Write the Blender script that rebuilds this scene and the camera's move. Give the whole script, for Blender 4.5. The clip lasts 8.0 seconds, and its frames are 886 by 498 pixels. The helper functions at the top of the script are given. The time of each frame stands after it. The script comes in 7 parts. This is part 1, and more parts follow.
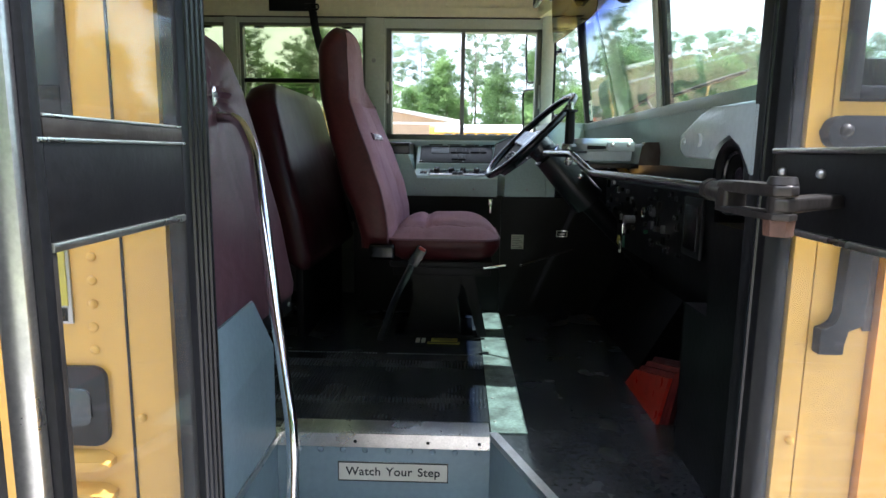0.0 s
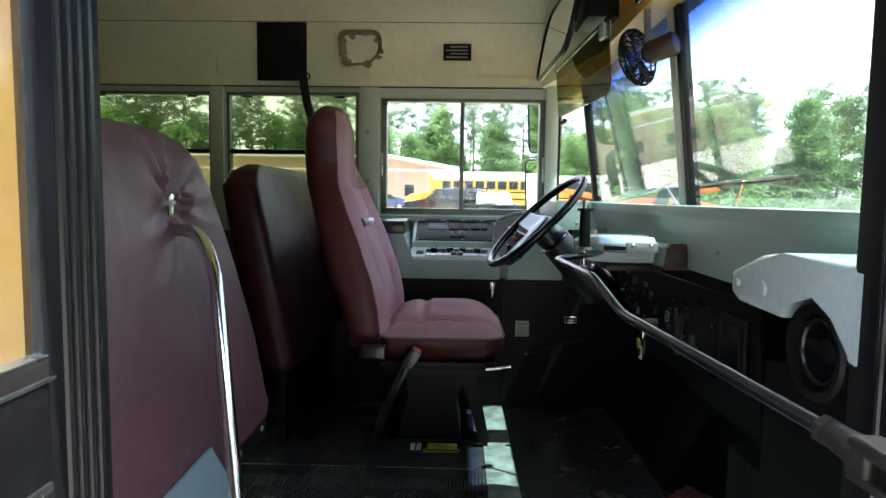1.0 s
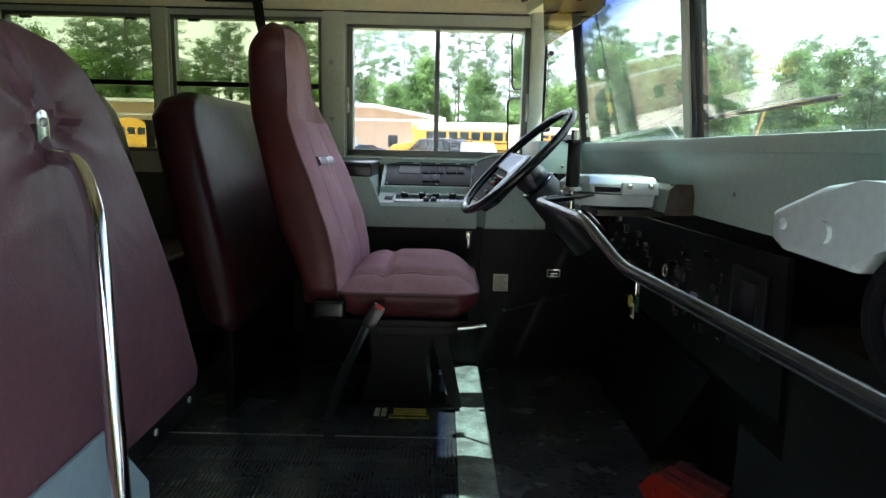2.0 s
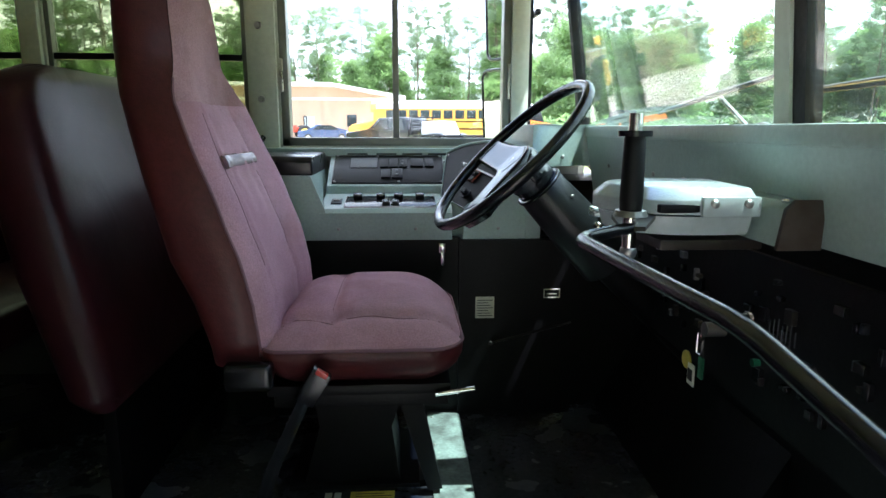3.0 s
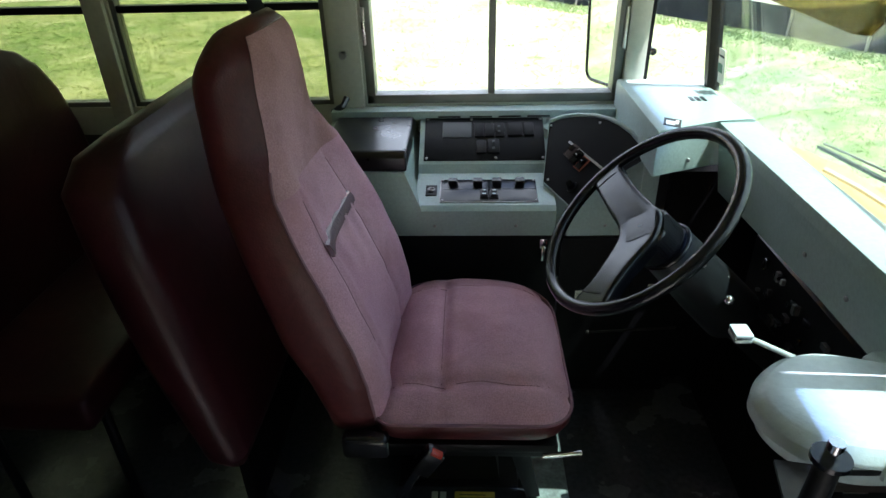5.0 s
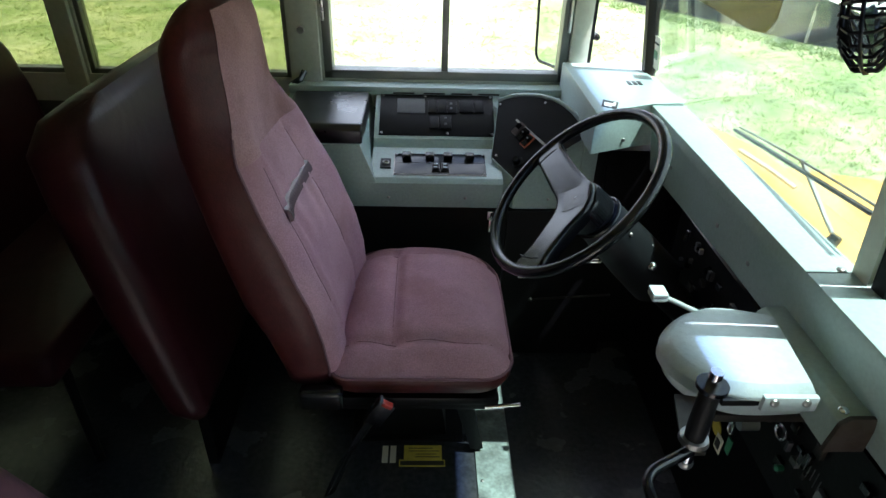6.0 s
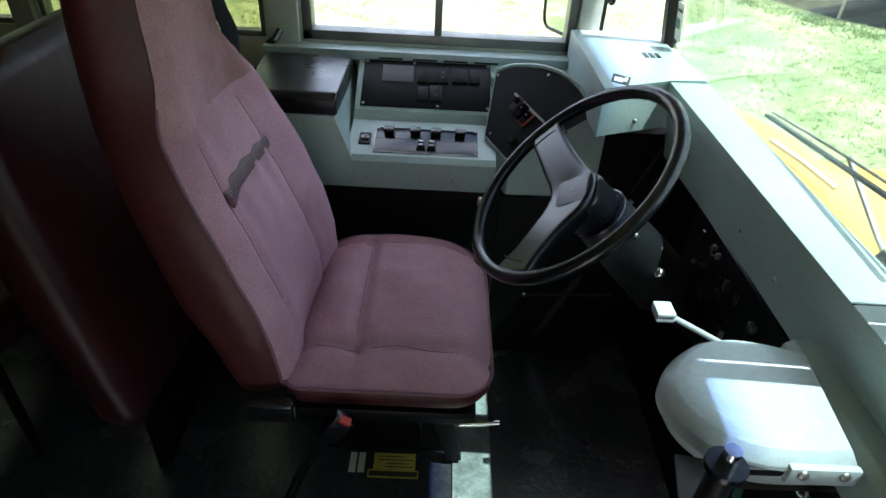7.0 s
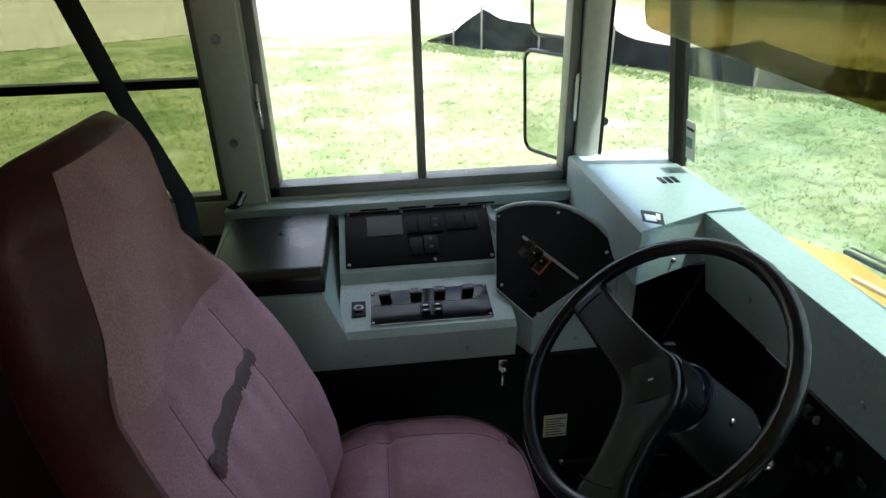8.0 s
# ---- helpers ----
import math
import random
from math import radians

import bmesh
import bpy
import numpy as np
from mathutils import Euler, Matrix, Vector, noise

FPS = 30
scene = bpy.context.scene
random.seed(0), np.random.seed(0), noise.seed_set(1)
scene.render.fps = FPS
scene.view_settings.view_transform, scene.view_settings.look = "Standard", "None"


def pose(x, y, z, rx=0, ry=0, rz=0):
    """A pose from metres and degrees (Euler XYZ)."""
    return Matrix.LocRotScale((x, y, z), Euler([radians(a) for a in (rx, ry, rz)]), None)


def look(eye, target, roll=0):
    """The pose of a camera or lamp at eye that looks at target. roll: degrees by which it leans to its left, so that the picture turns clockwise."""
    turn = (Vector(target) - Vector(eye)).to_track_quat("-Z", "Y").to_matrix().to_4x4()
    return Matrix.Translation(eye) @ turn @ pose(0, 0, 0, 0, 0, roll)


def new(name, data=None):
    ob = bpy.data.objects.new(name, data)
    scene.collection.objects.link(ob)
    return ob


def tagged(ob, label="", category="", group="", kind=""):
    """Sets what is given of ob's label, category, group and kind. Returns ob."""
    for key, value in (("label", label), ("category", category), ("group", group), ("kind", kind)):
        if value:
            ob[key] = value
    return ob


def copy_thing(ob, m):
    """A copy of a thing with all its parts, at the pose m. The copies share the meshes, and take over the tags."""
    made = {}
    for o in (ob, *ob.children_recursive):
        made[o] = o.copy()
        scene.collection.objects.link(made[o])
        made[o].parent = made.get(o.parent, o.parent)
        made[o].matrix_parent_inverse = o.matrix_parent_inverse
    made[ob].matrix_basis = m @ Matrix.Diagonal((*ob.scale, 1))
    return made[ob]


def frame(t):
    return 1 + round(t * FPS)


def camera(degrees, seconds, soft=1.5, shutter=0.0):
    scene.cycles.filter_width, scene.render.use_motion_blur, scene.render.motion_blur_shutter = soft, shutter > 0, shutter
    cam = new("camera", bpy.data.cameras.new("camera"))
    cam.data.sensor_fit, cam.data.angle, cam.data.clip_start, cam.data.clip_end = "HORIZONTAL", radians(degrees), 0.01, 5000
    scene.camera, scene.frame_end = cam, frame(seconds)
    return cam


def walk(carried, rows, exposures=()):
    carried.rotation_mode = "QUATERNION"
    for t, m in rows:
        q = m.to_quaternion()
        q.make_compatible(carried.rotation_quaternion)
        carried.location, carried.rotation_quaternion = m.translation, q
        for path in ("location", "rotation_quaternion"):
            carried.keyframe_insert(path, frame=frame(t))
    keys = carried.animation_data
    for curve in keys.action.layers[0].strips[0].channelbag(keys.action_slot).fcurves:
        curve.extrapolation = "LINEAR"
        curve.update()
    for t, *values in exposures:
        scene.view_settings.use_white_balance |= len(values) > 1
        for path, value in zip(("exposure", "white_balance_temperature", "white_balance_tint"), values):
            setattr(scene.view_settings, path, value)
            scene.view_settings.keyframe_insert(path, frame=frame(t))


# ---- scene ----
cam = camera(71.7, 8.0)
PATH = [
    (0, (0.104, -0.247, 0.767), (0.053, 1.728, 0.457), 0.8),
    (0.2, (0.106, -0.192, 0.806), (0.110, 1.795, 0.573), 1.19),
    (0.5, (0.079, -0.107, 0.867), (0.146, 1.884, 0.685), -0.7),
    (0.8, (0.081, -0.035, 0.902), (0.081, 1.951, 0.672), -0.18),
    (1, (0.098, 0.004, 0.917), (0.049, 1.997, 0.75), 0.8),
    (1.2, (0.116, 0.042, 0.919), (0.022, 2.035, 0.787), 1.36),
    (1.5, (0.163, 0.073, 0.921), (0.086, 2.067, 0.779), 1.9),
    (1.7, (0.148, 0.147, 0.905), (0.088, 2.137, 0.714), 1.68),
    (2, (0.145, 0.263, 0.869), (0.15, 2.238, 0.549), 1.3),
    (2.2, (0.121, 0.367, 0.854), (0.177, 2.336, 0.503), 0.3),
    (3.3, (0.141, 0.984, 0.965), (0.27, 2.933, 0.534), 0.4),
    (3.5, (0.123, 1.069, 1.033), (0.137, 2.981, 0.447), 0.5),
    (3.7, (0.095, 1.107, 1.071), (0.044, 2.986, 0.389), -0.38),
    (4, (0.031, 1.194, 1.188), (-0.078, 3.067, 0.496), -0.6),
    (4.2, (0.023, 1.220, 1.282), (0.035, 3.060, 0.497), -0.60),
    (4.5, (0.015, 1.195, 1.357), (0.06, 3.003, 0.504), -0.4),
    (4.7, (0.025, 1.163, 1.386), (0.048, 2.944, 0.476), 1.05),
    (5, (0.037, 1.107, 1.419), (-0.048, 2.835, 0.416), -1.5),
    (5.2, (0.044, 1.077, 1.421), (0.16, 2.808, 0.426), 0.7),
    (6.3, (0.052, 1.0, 1.454), (0.099, 2.685, 0.377), 2.1),
    (6.5, (0.065, 1.02, 1.449), (0.131, 2.708, 0.377), 2.8),
    (7, (0.129, 1.203, 1.389), (0.157, 2.841, 0.242), 3.3),
    (7.3, (0.098, 1.253, 1.351), (0.077, 2.976, 0.336), 3.4),
    (7.5, (0.072, 1.364, 1.318), (-0.001, 3.141, 0.403), 3.7),
    (7.7, (0.05, 1.439, 1.36), (0.006, 3.293, 0.613), -0.9),
    (8, (0.004, 1.519, 1.426), (0.183, 3.296, 0.526), -1.47),
]
walk(cam, [(t, look(eye, target, roll)) for t, eye, target, roll in PATH],
     exposures=[(0, 1.79, 5700, 15), (0.5, 2.01, 5650, 14.5), (0.8, 2.06, 5650, 14), (1, 2.02, 5750, 13.5), (1.2, 2.02, 5750, 13.5), (1.5, 1.89, 5850, 13.5), (2, 1.88, 5850, 13), (3.3, 2.32, 5600, 14.5), (3.7, 2.38, 5550, 15.5), (4, 2.23, 5650, 15.5), (4.2, 2.29, 5650, 15.5), (4.5, 1.87, 5800, 15), (5, 1.83, 5800, 15), (6.5, 1.77, 5800, 15.5), (7, 1.76, 5650, 16.5), (7.3, 1.80, 5750, 15.5), (7.5, 1.74, 5800, 15), (8, 1.14, 5850, 15.5)])


# ---- light ----
SUN = Vector((0.41, -0.07, 1.0)).normalized()
world = bpy.data.worlds.new("sky")
scene.world = world
world.use_nodes = True
wn = world.node_tree.nodes
sky = wn.new("ShaderNodeTexSky")
sky.sky_type, sky.sun_disc = "NISHITA", False
sky.sun_elevation = math.asin(SUN.z)
sky.sun_rotation = math.atan2(SUN.x, SUN.y)
sky.air_density, sky.dust_density = 1.0, 2.0
# broken white cloud over the blue
wl = world.node_tree.links
way, puff, cover, cloudy = wn.new("ShaderNodeTexCoord"), wn.new("ShaderNodeTexNoise"), wn.new("ShaderNodeMapRange"), wn.new("ShaderNodeMix")
puff.inputs["Scale"].default_value, puff.inputs["Detail"].default_value = 3.5, 7
cover.inputs[1].default_value, cover.inputs[2].default_value, cover.inputs[4].default_value = 0.36, 0.56, 0.9
cloudy.data_type = "RGBA"
cloudy.inputs[7].default_value = (13.0, 13.2, 13.6, 1)
wl.new(way.outputs["Generated"], puff.inputs["Vector"])
wl.new(puff.outputs["Fac"], cover.inputs[0])
wl.new(cover.outputs[0], cloudy.inputs[0])
wl.new(sky.outputs[0], cloudy.inputs[6])
wl.new(cloudy.outputs[2], wn["Background"].inputs[0])
wn["Background"].inputs[1].default_value = 0.12
sun = new("sun", bpy.data.lights.new("sun", "SUN"))
sun.data.energy, sun.data.angle, sun.data.color = 4.5, radians(0.5), (1.0, 0.97, 0.91)
sun.matrix_world = look(SUN * 30, (0, 0, 0))


# ---- materials ----
def material(name, colour, rough=0.5, metal=0.0, vary=0.15, scale=8.0, bump=0.0, bump_scale=60.0, colour2=None,
             fine=0.0, fine_scale=200.0, per_object=0.0, coat=0.0, rough_vary=0.1, spec=0.5, lumps=0.0, lump_scale=9.0):
    """A surface with two scales of variation in colour, roughness and relief, in object space."""
    m = bpy.data.materials.new(name)
    m.use_nodes = True
    n, l = m.node_tree.nodes, m.node_tree.links
    b = n["Principled BSDF"]
    b.inputs["Metallic"].default_value = metal
    b.inputs["Coat Weight"].default_value = coat
    b.inputs["Specular IOR Level"].default_value = spec
    tc = n.new("ShaderNodeTexCoord")
    big = n.new("ShaderNodeTexNoise")
    big.inputs["Scale"].default_value, big.inputs["Detail"].default_value = scale, 5
    l.new(tc.outputs["Object"], big.inputs["Vector"])
    small = n.new("ShaderNodeTexNoise")
    small.inputs["Scale"].default_value, small.inputs["Detail"].default_value = bump_scale, 4
    l.new(tc.outputs["Object"], small.inputs["Vector"])
    other = colour2 or tuple(c * (1 - vary) for c in colour)
    mix = n.new("ShaderNodeMix")
    mix.data_type = "RGBA"
    mix.inputs[6].default_value, mix.inputs[7].default_value = (*colour, 1), (*other, 1)
    ramp = n.new("ShaderNodeMapRange")
    ramp.inputs[1].default_value, ramp.inputs[2].default_value = 0.38, 0.66
    l.new(big.outputs["Fac"], ramp.inputs[0])
    l.new(ramp.outputs[0], mix.inputs[0])
    out = mix.outputs[2]
    if fine:
        f = n.new("ShaderNodeMix")
        f.data_type, f.blend_type = "RGBA", "MULTIPLY"
        f.inputs[0].default_value = 1.0
        tone = n.new("ShaderNodeMapRange")
        tone.inputs[1].default_value, tone.inputs[2].default_value = 0.3, 0.7
        tone.inputs[3].default_value, tone.inputs[4].default_value = 1 - fine, 1 + fine
        grain = n.new("ShaderNodeTexNoise")
        grain.inputs["Scale"].default_value, grain.inputs["Detail"].default_value = fine_scale, 3
        l.new(tc.outputs["Object"], grain.inputs["Vector"])
        l.new(grain.outputs["Fac"], tone.inputs[0])
        l.new(out, f.inputs[6])
        l.new(tone.outputs[0], f.inputs[7])
        out = f.outputs[2]
    if per_object:
        info = n.new("ShaderNodeObjectInfo")
        p = n.new("ShaderNodeMapRange")
        p.inputs[3].default_value, p.inputs[4].default_value = 1 - per_object, 1 + per_object
        l.new(info.outputs["Random"], p.inputs[0])
        f = n.new("ShaderNodeMix")
        f.data_type, f.blend_type = "RGBA", "MULTIPLY"
        f.inputs[0].default_value = 1.0
        l.new(out, f.inputs[6])
        l.new(p.outputs[0], f.inputs[7])
        out = f.outputs[2]
    l.new(out, b.inputs["Base Color"])
    r = n.new("ShaderNodeMapRange")
    r.inputs[3].default_value, r.inputs[4].default_value = max(0.02, rough - rough_vary), min(1.0, rough + rough_vary)
    l.new(big.outputs["Fac"], r.inputs[0])
    l.new(r.outputs[0], b.inputs["Roughness"])
    if bump:
        bp = n.new("ShaderNodeBump")
        bp.inputs["Strength"].default_value, bp.inputs["Distance"].default_value = 1.0, bump
        l.new(small.outputs["Fac"], bp.inputs["Height"])
        l.new(bp.outputs[0], b.inputs["Normal"])
        if lumps:
            soft, b2 = n.new("ShaderNodeTexNoise"), n.new("ShaderNodeBump")
            soft.inputs["Scale"].default_value, soft.inputs["Detail"].default_value, soft.inputs["Distortion"].default_value = lump_scale, 2, 0.8
            b2.inputs["Strength"].default_value, b2.inputs["Distance"].default_value = 1.0, lumps
            l.new(tc.outputs["Object"], soft.inputs["Vector"])
            l.new(soft.outputs["Fac"], b2.inputs["Height"])
            l.new(b2.outputs[0], bp.inputs["Normal"])
    return m


def pane_material(name, tint=(0.95, 0.97, 0.96), gloss=0.9, haze=0.0, haze_colour=(0.8, 0.85, 0.8), band=None, rise=5.0):
    """Thin window glass: clear, glossy at a glancing view, with a film of dust; band: a tint from one height up to another."""
    m = bpy.data.materials.new(name)
    m.use_nodes = True
    n, l = m.node_tree.nodes, m.node_tree.links
    n.remove(n["Principled BSDF"])
    clear, shine, add = n.new("ShaderNodeBsdfTransparent"), n.new("ShaderNodeBsdfGlossy"), n.new("ShaderNodeMixShader")
    clear.inputs[0].default_value = (*tint, 1)
    shine.inputs["Roughness"].default_value = 0.02
    face, power, amount = n.new("ShaderNodeLayerWeight"), n.new("ShaderNodeMath"), n.new("ShaderNodeMapRange")
    power.operation = "POWER"
    power.inputs[1].default_value = rise
    amount.inputs[3].default_value, amount.inputs[4].default_value = 0.035, gloss
    face.inputs[0].default_value = 0.5
    l.new(face.outputs["Facing"], power.inputs[0])
    l.new(power.outputs[0], amount.inputs[0])
    l.new(amount.outputs[0], add.inputs[0])
    l.new(clear.outputs[0], add.inputs[1])
    l.new(shine.outputs[0], add.inputs[2])
    tc = n.new("ShaderNodeTexCoord")
    if band:
        lo, hi, colour = band
        sep, ramp, mix = n.new("ShaderNodeSeparateXYZ"), n.new("ShaderNodeMapRange"), n.new("ShaderNodeMix")
        mix.data_type = "RGBA"
        mix.inputs[6].default_value, mix.inputs[7].default_value = (*tint, 1), (*colour, 1)
        ramp.inputs[1].default_value, ramp.inputs[2].default_value = lo, hi
        ramp.interpolation_type = "SMOOTHSTEP"
        l.new(tc.outputs["Object"], sep.inputs[0])
        l.new(sep.outputs["Z"], ramp.inputs[0])
        l.new(ramp.outputs[0], mix.inputs[0])
        l.new(mix.outputs[2], clear.inputs[0])
    last = add
    if haze:
        dust, mix, tex, rng = n.new("ShaderNodeBsdfTranslucent"), n.new("ShaderNodeMixShader"), n.new("ShaderNodeTexNoise"), n.new("ShaderNodeMapRange")
        dust.inputs[0].default_value = (*haze_colour, 1)
        tex.inputs["Scale"].default_value, tex.inputs["Detail"].default_value = 3.0, 6
        rng.inputs[1].default_value, rng.inputs[2].default_value, rng.inputs[3].default_value, rng.inputs[4].default_value = 0.3, 0.75, haze * 0.3, haze
        l.new(tc.outputs["Object"], tex.inputs["Vector"])
        l.new(tex.outputs["Fac"], rng.inputs[0])
        l.new(rng.outputs[0], mix.inputs[0])
        l.new(add.outputs[0], mix.inputs[1])
        l.new(dust.outputs[0], mix.inputs[2])
        last = mix
    l.new(last.outputs[0], n["Material Output"].inputs[0])
    return m


yellow = material("yellow_bus_paint", (0.68, 0.365, 0.050), 0.35, vary=0.12, scale=3, bump=0.0006, bump_scale=20, coat=0.3, fine=0.05, fine_scale=90)
orange_yellow = material("faded_orange_paint", (0.72, 0.27, 0.015), 0.4, vary=0.12, scale=3, bump=0.0006, bump_scale=20, coat=0.2)
black_paint = material("black_satin_paint", (0.0060, 0.0060, 0.0068), 0.42, vary=0.4, scale=6, bump=0.0005, bump_scale=60, fine=0.3, fine_scale=150, spec=0.2)
black_plastic = material("black_plastic", (0.0085, 0.009, 0.011), 0.22, vary=0.4, scale=10, bump=0.0003, bump_scale=250, fine=0.2, fine_scale=60)
dark_panel = material("black_panel_plastic", (0.004, 0.004, 0.0045), 0.42, vary=0.3, scale=10, bump=0.0003, bump_scale=350, spec=0.16)
shiny_black = material("polished_black_panel", (0.005, 0.005, 0.008), 0.13, vary=0.3, scale=10, rough_vary=0.05, bump=0.0001, bump_scale=60, spec=0.28)
gloss_black = material("gloss_black_enamel", (0.005, 0.006, 0.010), 0.23, vary=0.3, scale=8, bump=0.0002, bump_scale=120, spec=0.50, rough_vary=0.10)
armrest_vinyl = material("polished_armrest_vinyl", (0.008, 0.008, 0.010), 0.30, vary=0.3, scale=12, rough_vary=0.12, bump=0.0003, bump_scale=200, spec=0.6, fine=0.2, fine_scale=80)
rod_black = material("rod_black_enamel", (0.010, 0.011, 0.014), 0.22, vary=0.4, scale=14, bump=0.0003, bump_scale=70, spec=0.6)
rust = material("rusty_steel", (0.10, 0.045, 0.028), 0.7, vary=0.4, scale=40, bump=0.0008, bump_scale=150)
black_rubber = material("black_rubber", (0.006, 0.006, 0.007), 0.55, vary=0.3, scale=10, bump=0.0005, bump_scale=120, spec=0.25)
floor_rubber = material("black_floor_rubber", (0.028, 0.031, 0.036), 0.24, colour2=(0.046, 0.048, 0.052), scale=5, bump=0.0008, bump_scale=70, fine=0.3, fine_scale=60, rough_vary=0.18)
grey_green = material("grey_green_paint", (0.375, 0.47, 0.447), 0.38, vary=0.12, scale=4, bump=0.0006, bump_scale=120, fine=0.06, fine_scale=120)
wall_paint = material("pale_green_grey_paint", (0.55, 0.57, 0.48), 0.45, vary=0.1, scale=3, bump=0.0005, bump_scale=60, fine=0.05, fine_scale=60)
cream = material("cream_enamel", (0.80, 0.735, 0.53), 0.38, colour2=(0.73, 0.66, 0.46), scale=2.5, bump=0.0008, bump_scale=12, fine=0.05, fine_scale=40)
residue = material("brown_glue_residue", (0.30, 0.24, 0.14), 0.8, vary=0.3, scale=40, bump=0.001, bump_scale=90)
vinyl = material("maroon_vinyl", (0.080, 0.0170, 0.0185), 0.42, colour2=(0.056, 0.0115, 0.0135), scale=5, bump=0.0005, bump_scale=260, fine=0.12, fine_scale=90, rough_vary=0.08, lumps=0.005, lump_scale=8, spec=0.32)
# maroon vinyl of left barrier and benches, the cab's shade put into its colour
shaded_vinyl = material("shaded_maroon_vinyl", (0.034, 0.0075, 0.010), 0.36, colour2=(0.022, 0.0055, 0.0075), scale=4, bump=0.0004, bump_scale=190, fine=0.12, fine_scale=70, lumps=0.004, lump_scale=5, spec=0.2)
# the same vinyl by the steps, its colour kept paler for the lit side
lit_vinyl = material("lit_maroon_vinyl", (0.112, 0.050, 0.066), 0.42, colour2=(0.088, 0.038, 0.051), scale=4, bump=0.0006, bump_scale=180, fine=0.12, fine_scale=70, lumps=0.006, lump_scale=6)
fabric = material("mauve_woven_fabric", (0.50, 0.295, 0.365), 0.95, colour2=(0.42, 0.23, 0.295), scale=5, bump=0.0012, bump_scale=380, fine=0.17, fine_scale=330, spec=0.12, lumps=0.006, lump_scale=9)
soiled_fabric = material("soiled_mauve_fabric", (0.45, 0.262, 0.300), 0.95, colour2=(0.28, 0.15, 0.155), scale=6, bump=0.0012, bump_scale=380, fine=0.17, fine_scale=330, spec=0.12, lumps=0.006, lump_scale=9)
seam_dark = material("dark_seam_thread", (0.20, 0.10, 0.13), 0.8)
chrome = material("polished_steel", (0.75, 0.75, 0.76), 0.14, metal=1.0, vary=0.1, rough_vary=0.06, fine=0.05)
dark_steel = material("dark_greasy_steel", (0.055, 0.048, 0.043), 0.42, metal=0.7, vary=0.4, scale=25, bump=0.0006, bump_scale=90)
steel = material("dull_steel", (0.45, 0.44, 0.43), 0.4, metal=1.0, vary=0.3, scale=20, bump=0.0006, bump_scale=80)
aluminium = material("ribbed_aluminium", (0.72, 0.72, 0.70), 0.3, metal=1.0, vary=0.2, scale=14, rough_vary=0.12, fine=0.1)
blue_panel = material("blue_grey_enamel", (0.22, 0.30, 0.35), 0.42, vary=0.12, scale=4, bump=0.0006, bump_scale=60, fine=0.05, fine_scale=60)
white_plastic = material("pale_grey_enamel", (0.47, 0.54, 0.56), 0.20, vary=0.08, scale=6, bump=0.0005, bump_scale=160, fine=0.05, fine_scale=90)
paper = material("paper", (0.7, 0.68, 0.6), 0.8, vary=0.1)
ink = material("black_ink", (0.02, 0.02, 0.02), 0.7)
dull_red = material("dull_red_reflector", (0.20, 0.022, 0.02), 0.45, vary=0.35, scale=18)
dusty_brown = material("rust_stained_steel", (0.060, 0.048, 0.040), 0.6, colour2=(0.04, 0.022, 0.015), scale=30, bump=0.0006, bump_scale=120)
red_plastic = material("red_reflector", (0.5, 0.03, 0.015), 0.3, vary=0.2, scale=20)
blue_car_paint = material("blue_car_paint", (0.05, 0.08, 0.16), 0.25, coat=0.5, vary=0.2, scale=2)
red_paint = material("red_machine_paint", (0.55, 0.06, 0.03), 0.45, vary=0.2, scale=3)
green_tag = material("green_plastic_tag", (0.02, 0.14, 0.07), 0.4)
straw = material("dry_leaf_litter", (0.58, 0.52, 0.40), 0.9, vary=0.3, scale=3)
orange = material("orange_paint", (0.8, 0.22, 0.02), 0.45, vary=0.2, scale=3)
label_yellow = material("yellow_label", (0.55, 0.45, 0.06), 0.6, vary=0.2, scale=30)
grass_blade = material("grass_blades", (0.160, 0.236, 0.066), 0.7, colour2=(0.31, 0.335, 0.14), scale=0.7, fine=0.25, fine_scale=9)
clover = material("clover_leaves", (0.19, 0.27, 0.10), 0.6, colour2=(0.24, 0.30, 0.13), scale=1.2, fine=0.3, fine_scale=6)
glass = pane_material("window_glass")
door_glass = pane_material("dusty_door_glass", (0.90, 0.92, 0.93), haze=0.035, haze_colour=(0.80, 0.82, 0.84))
tinted_glass = pane_material("tinted_passenger_glass", (0.47, 0.50, 0.36))
windscreen_glass = pane_material("windscreen_glass", (0.72, 0.80, 0.74), haze=0.017, haze_colour=(0.75, 0.85, 0.83), band=(1.24, 1.46, (0.03, 0.13, 0.55)), rise=4.0)
mirror_glass = material("mirror_glass", (0.85, 0.86, 0.86), 0.02, metal=1.0, vary=0.02, rough_vary=0.01)
# for the unseen door-side windows, darkened to hold back light into the cab
dimming_pane = pane_material("light_dimming_glass", (0.16, 0.17, 0.16))
smoked = pane_material("smoked_brown_acrylic", (0.42, 0.36, 0.17))
dash_grey = material("grey_plastic", (0.08, 0.085, 0.09), 0.5, vary=0.1)
vinyl_grey = material("grey_mauve_vinyl", (0.17, 0.105, 0.13), 0.24, vary=0.2, scale=20, bump=0.0006, bump_scale=60)
orange_dull = material("orange_switch", (0.35, 0.08, 0.03), 0.5)
lower_wall = material("dark_grey_green_paint", (0.085, 0.09, 0.075), 0.5, vary=0.2, scale=4, bump=0.0005, bump_scale=60, fine=0.08, fine_scale=60)
frame_metal = material("grey_window_metal", (0.21, 0.215, 0.19), 0.42, metal=0.4, vary=0.2, scale=12)
knob_plastic = material("pale_blue_plastic", (0.56, 0.64, 0.68), 0.4, vary=0.15, scale=20)
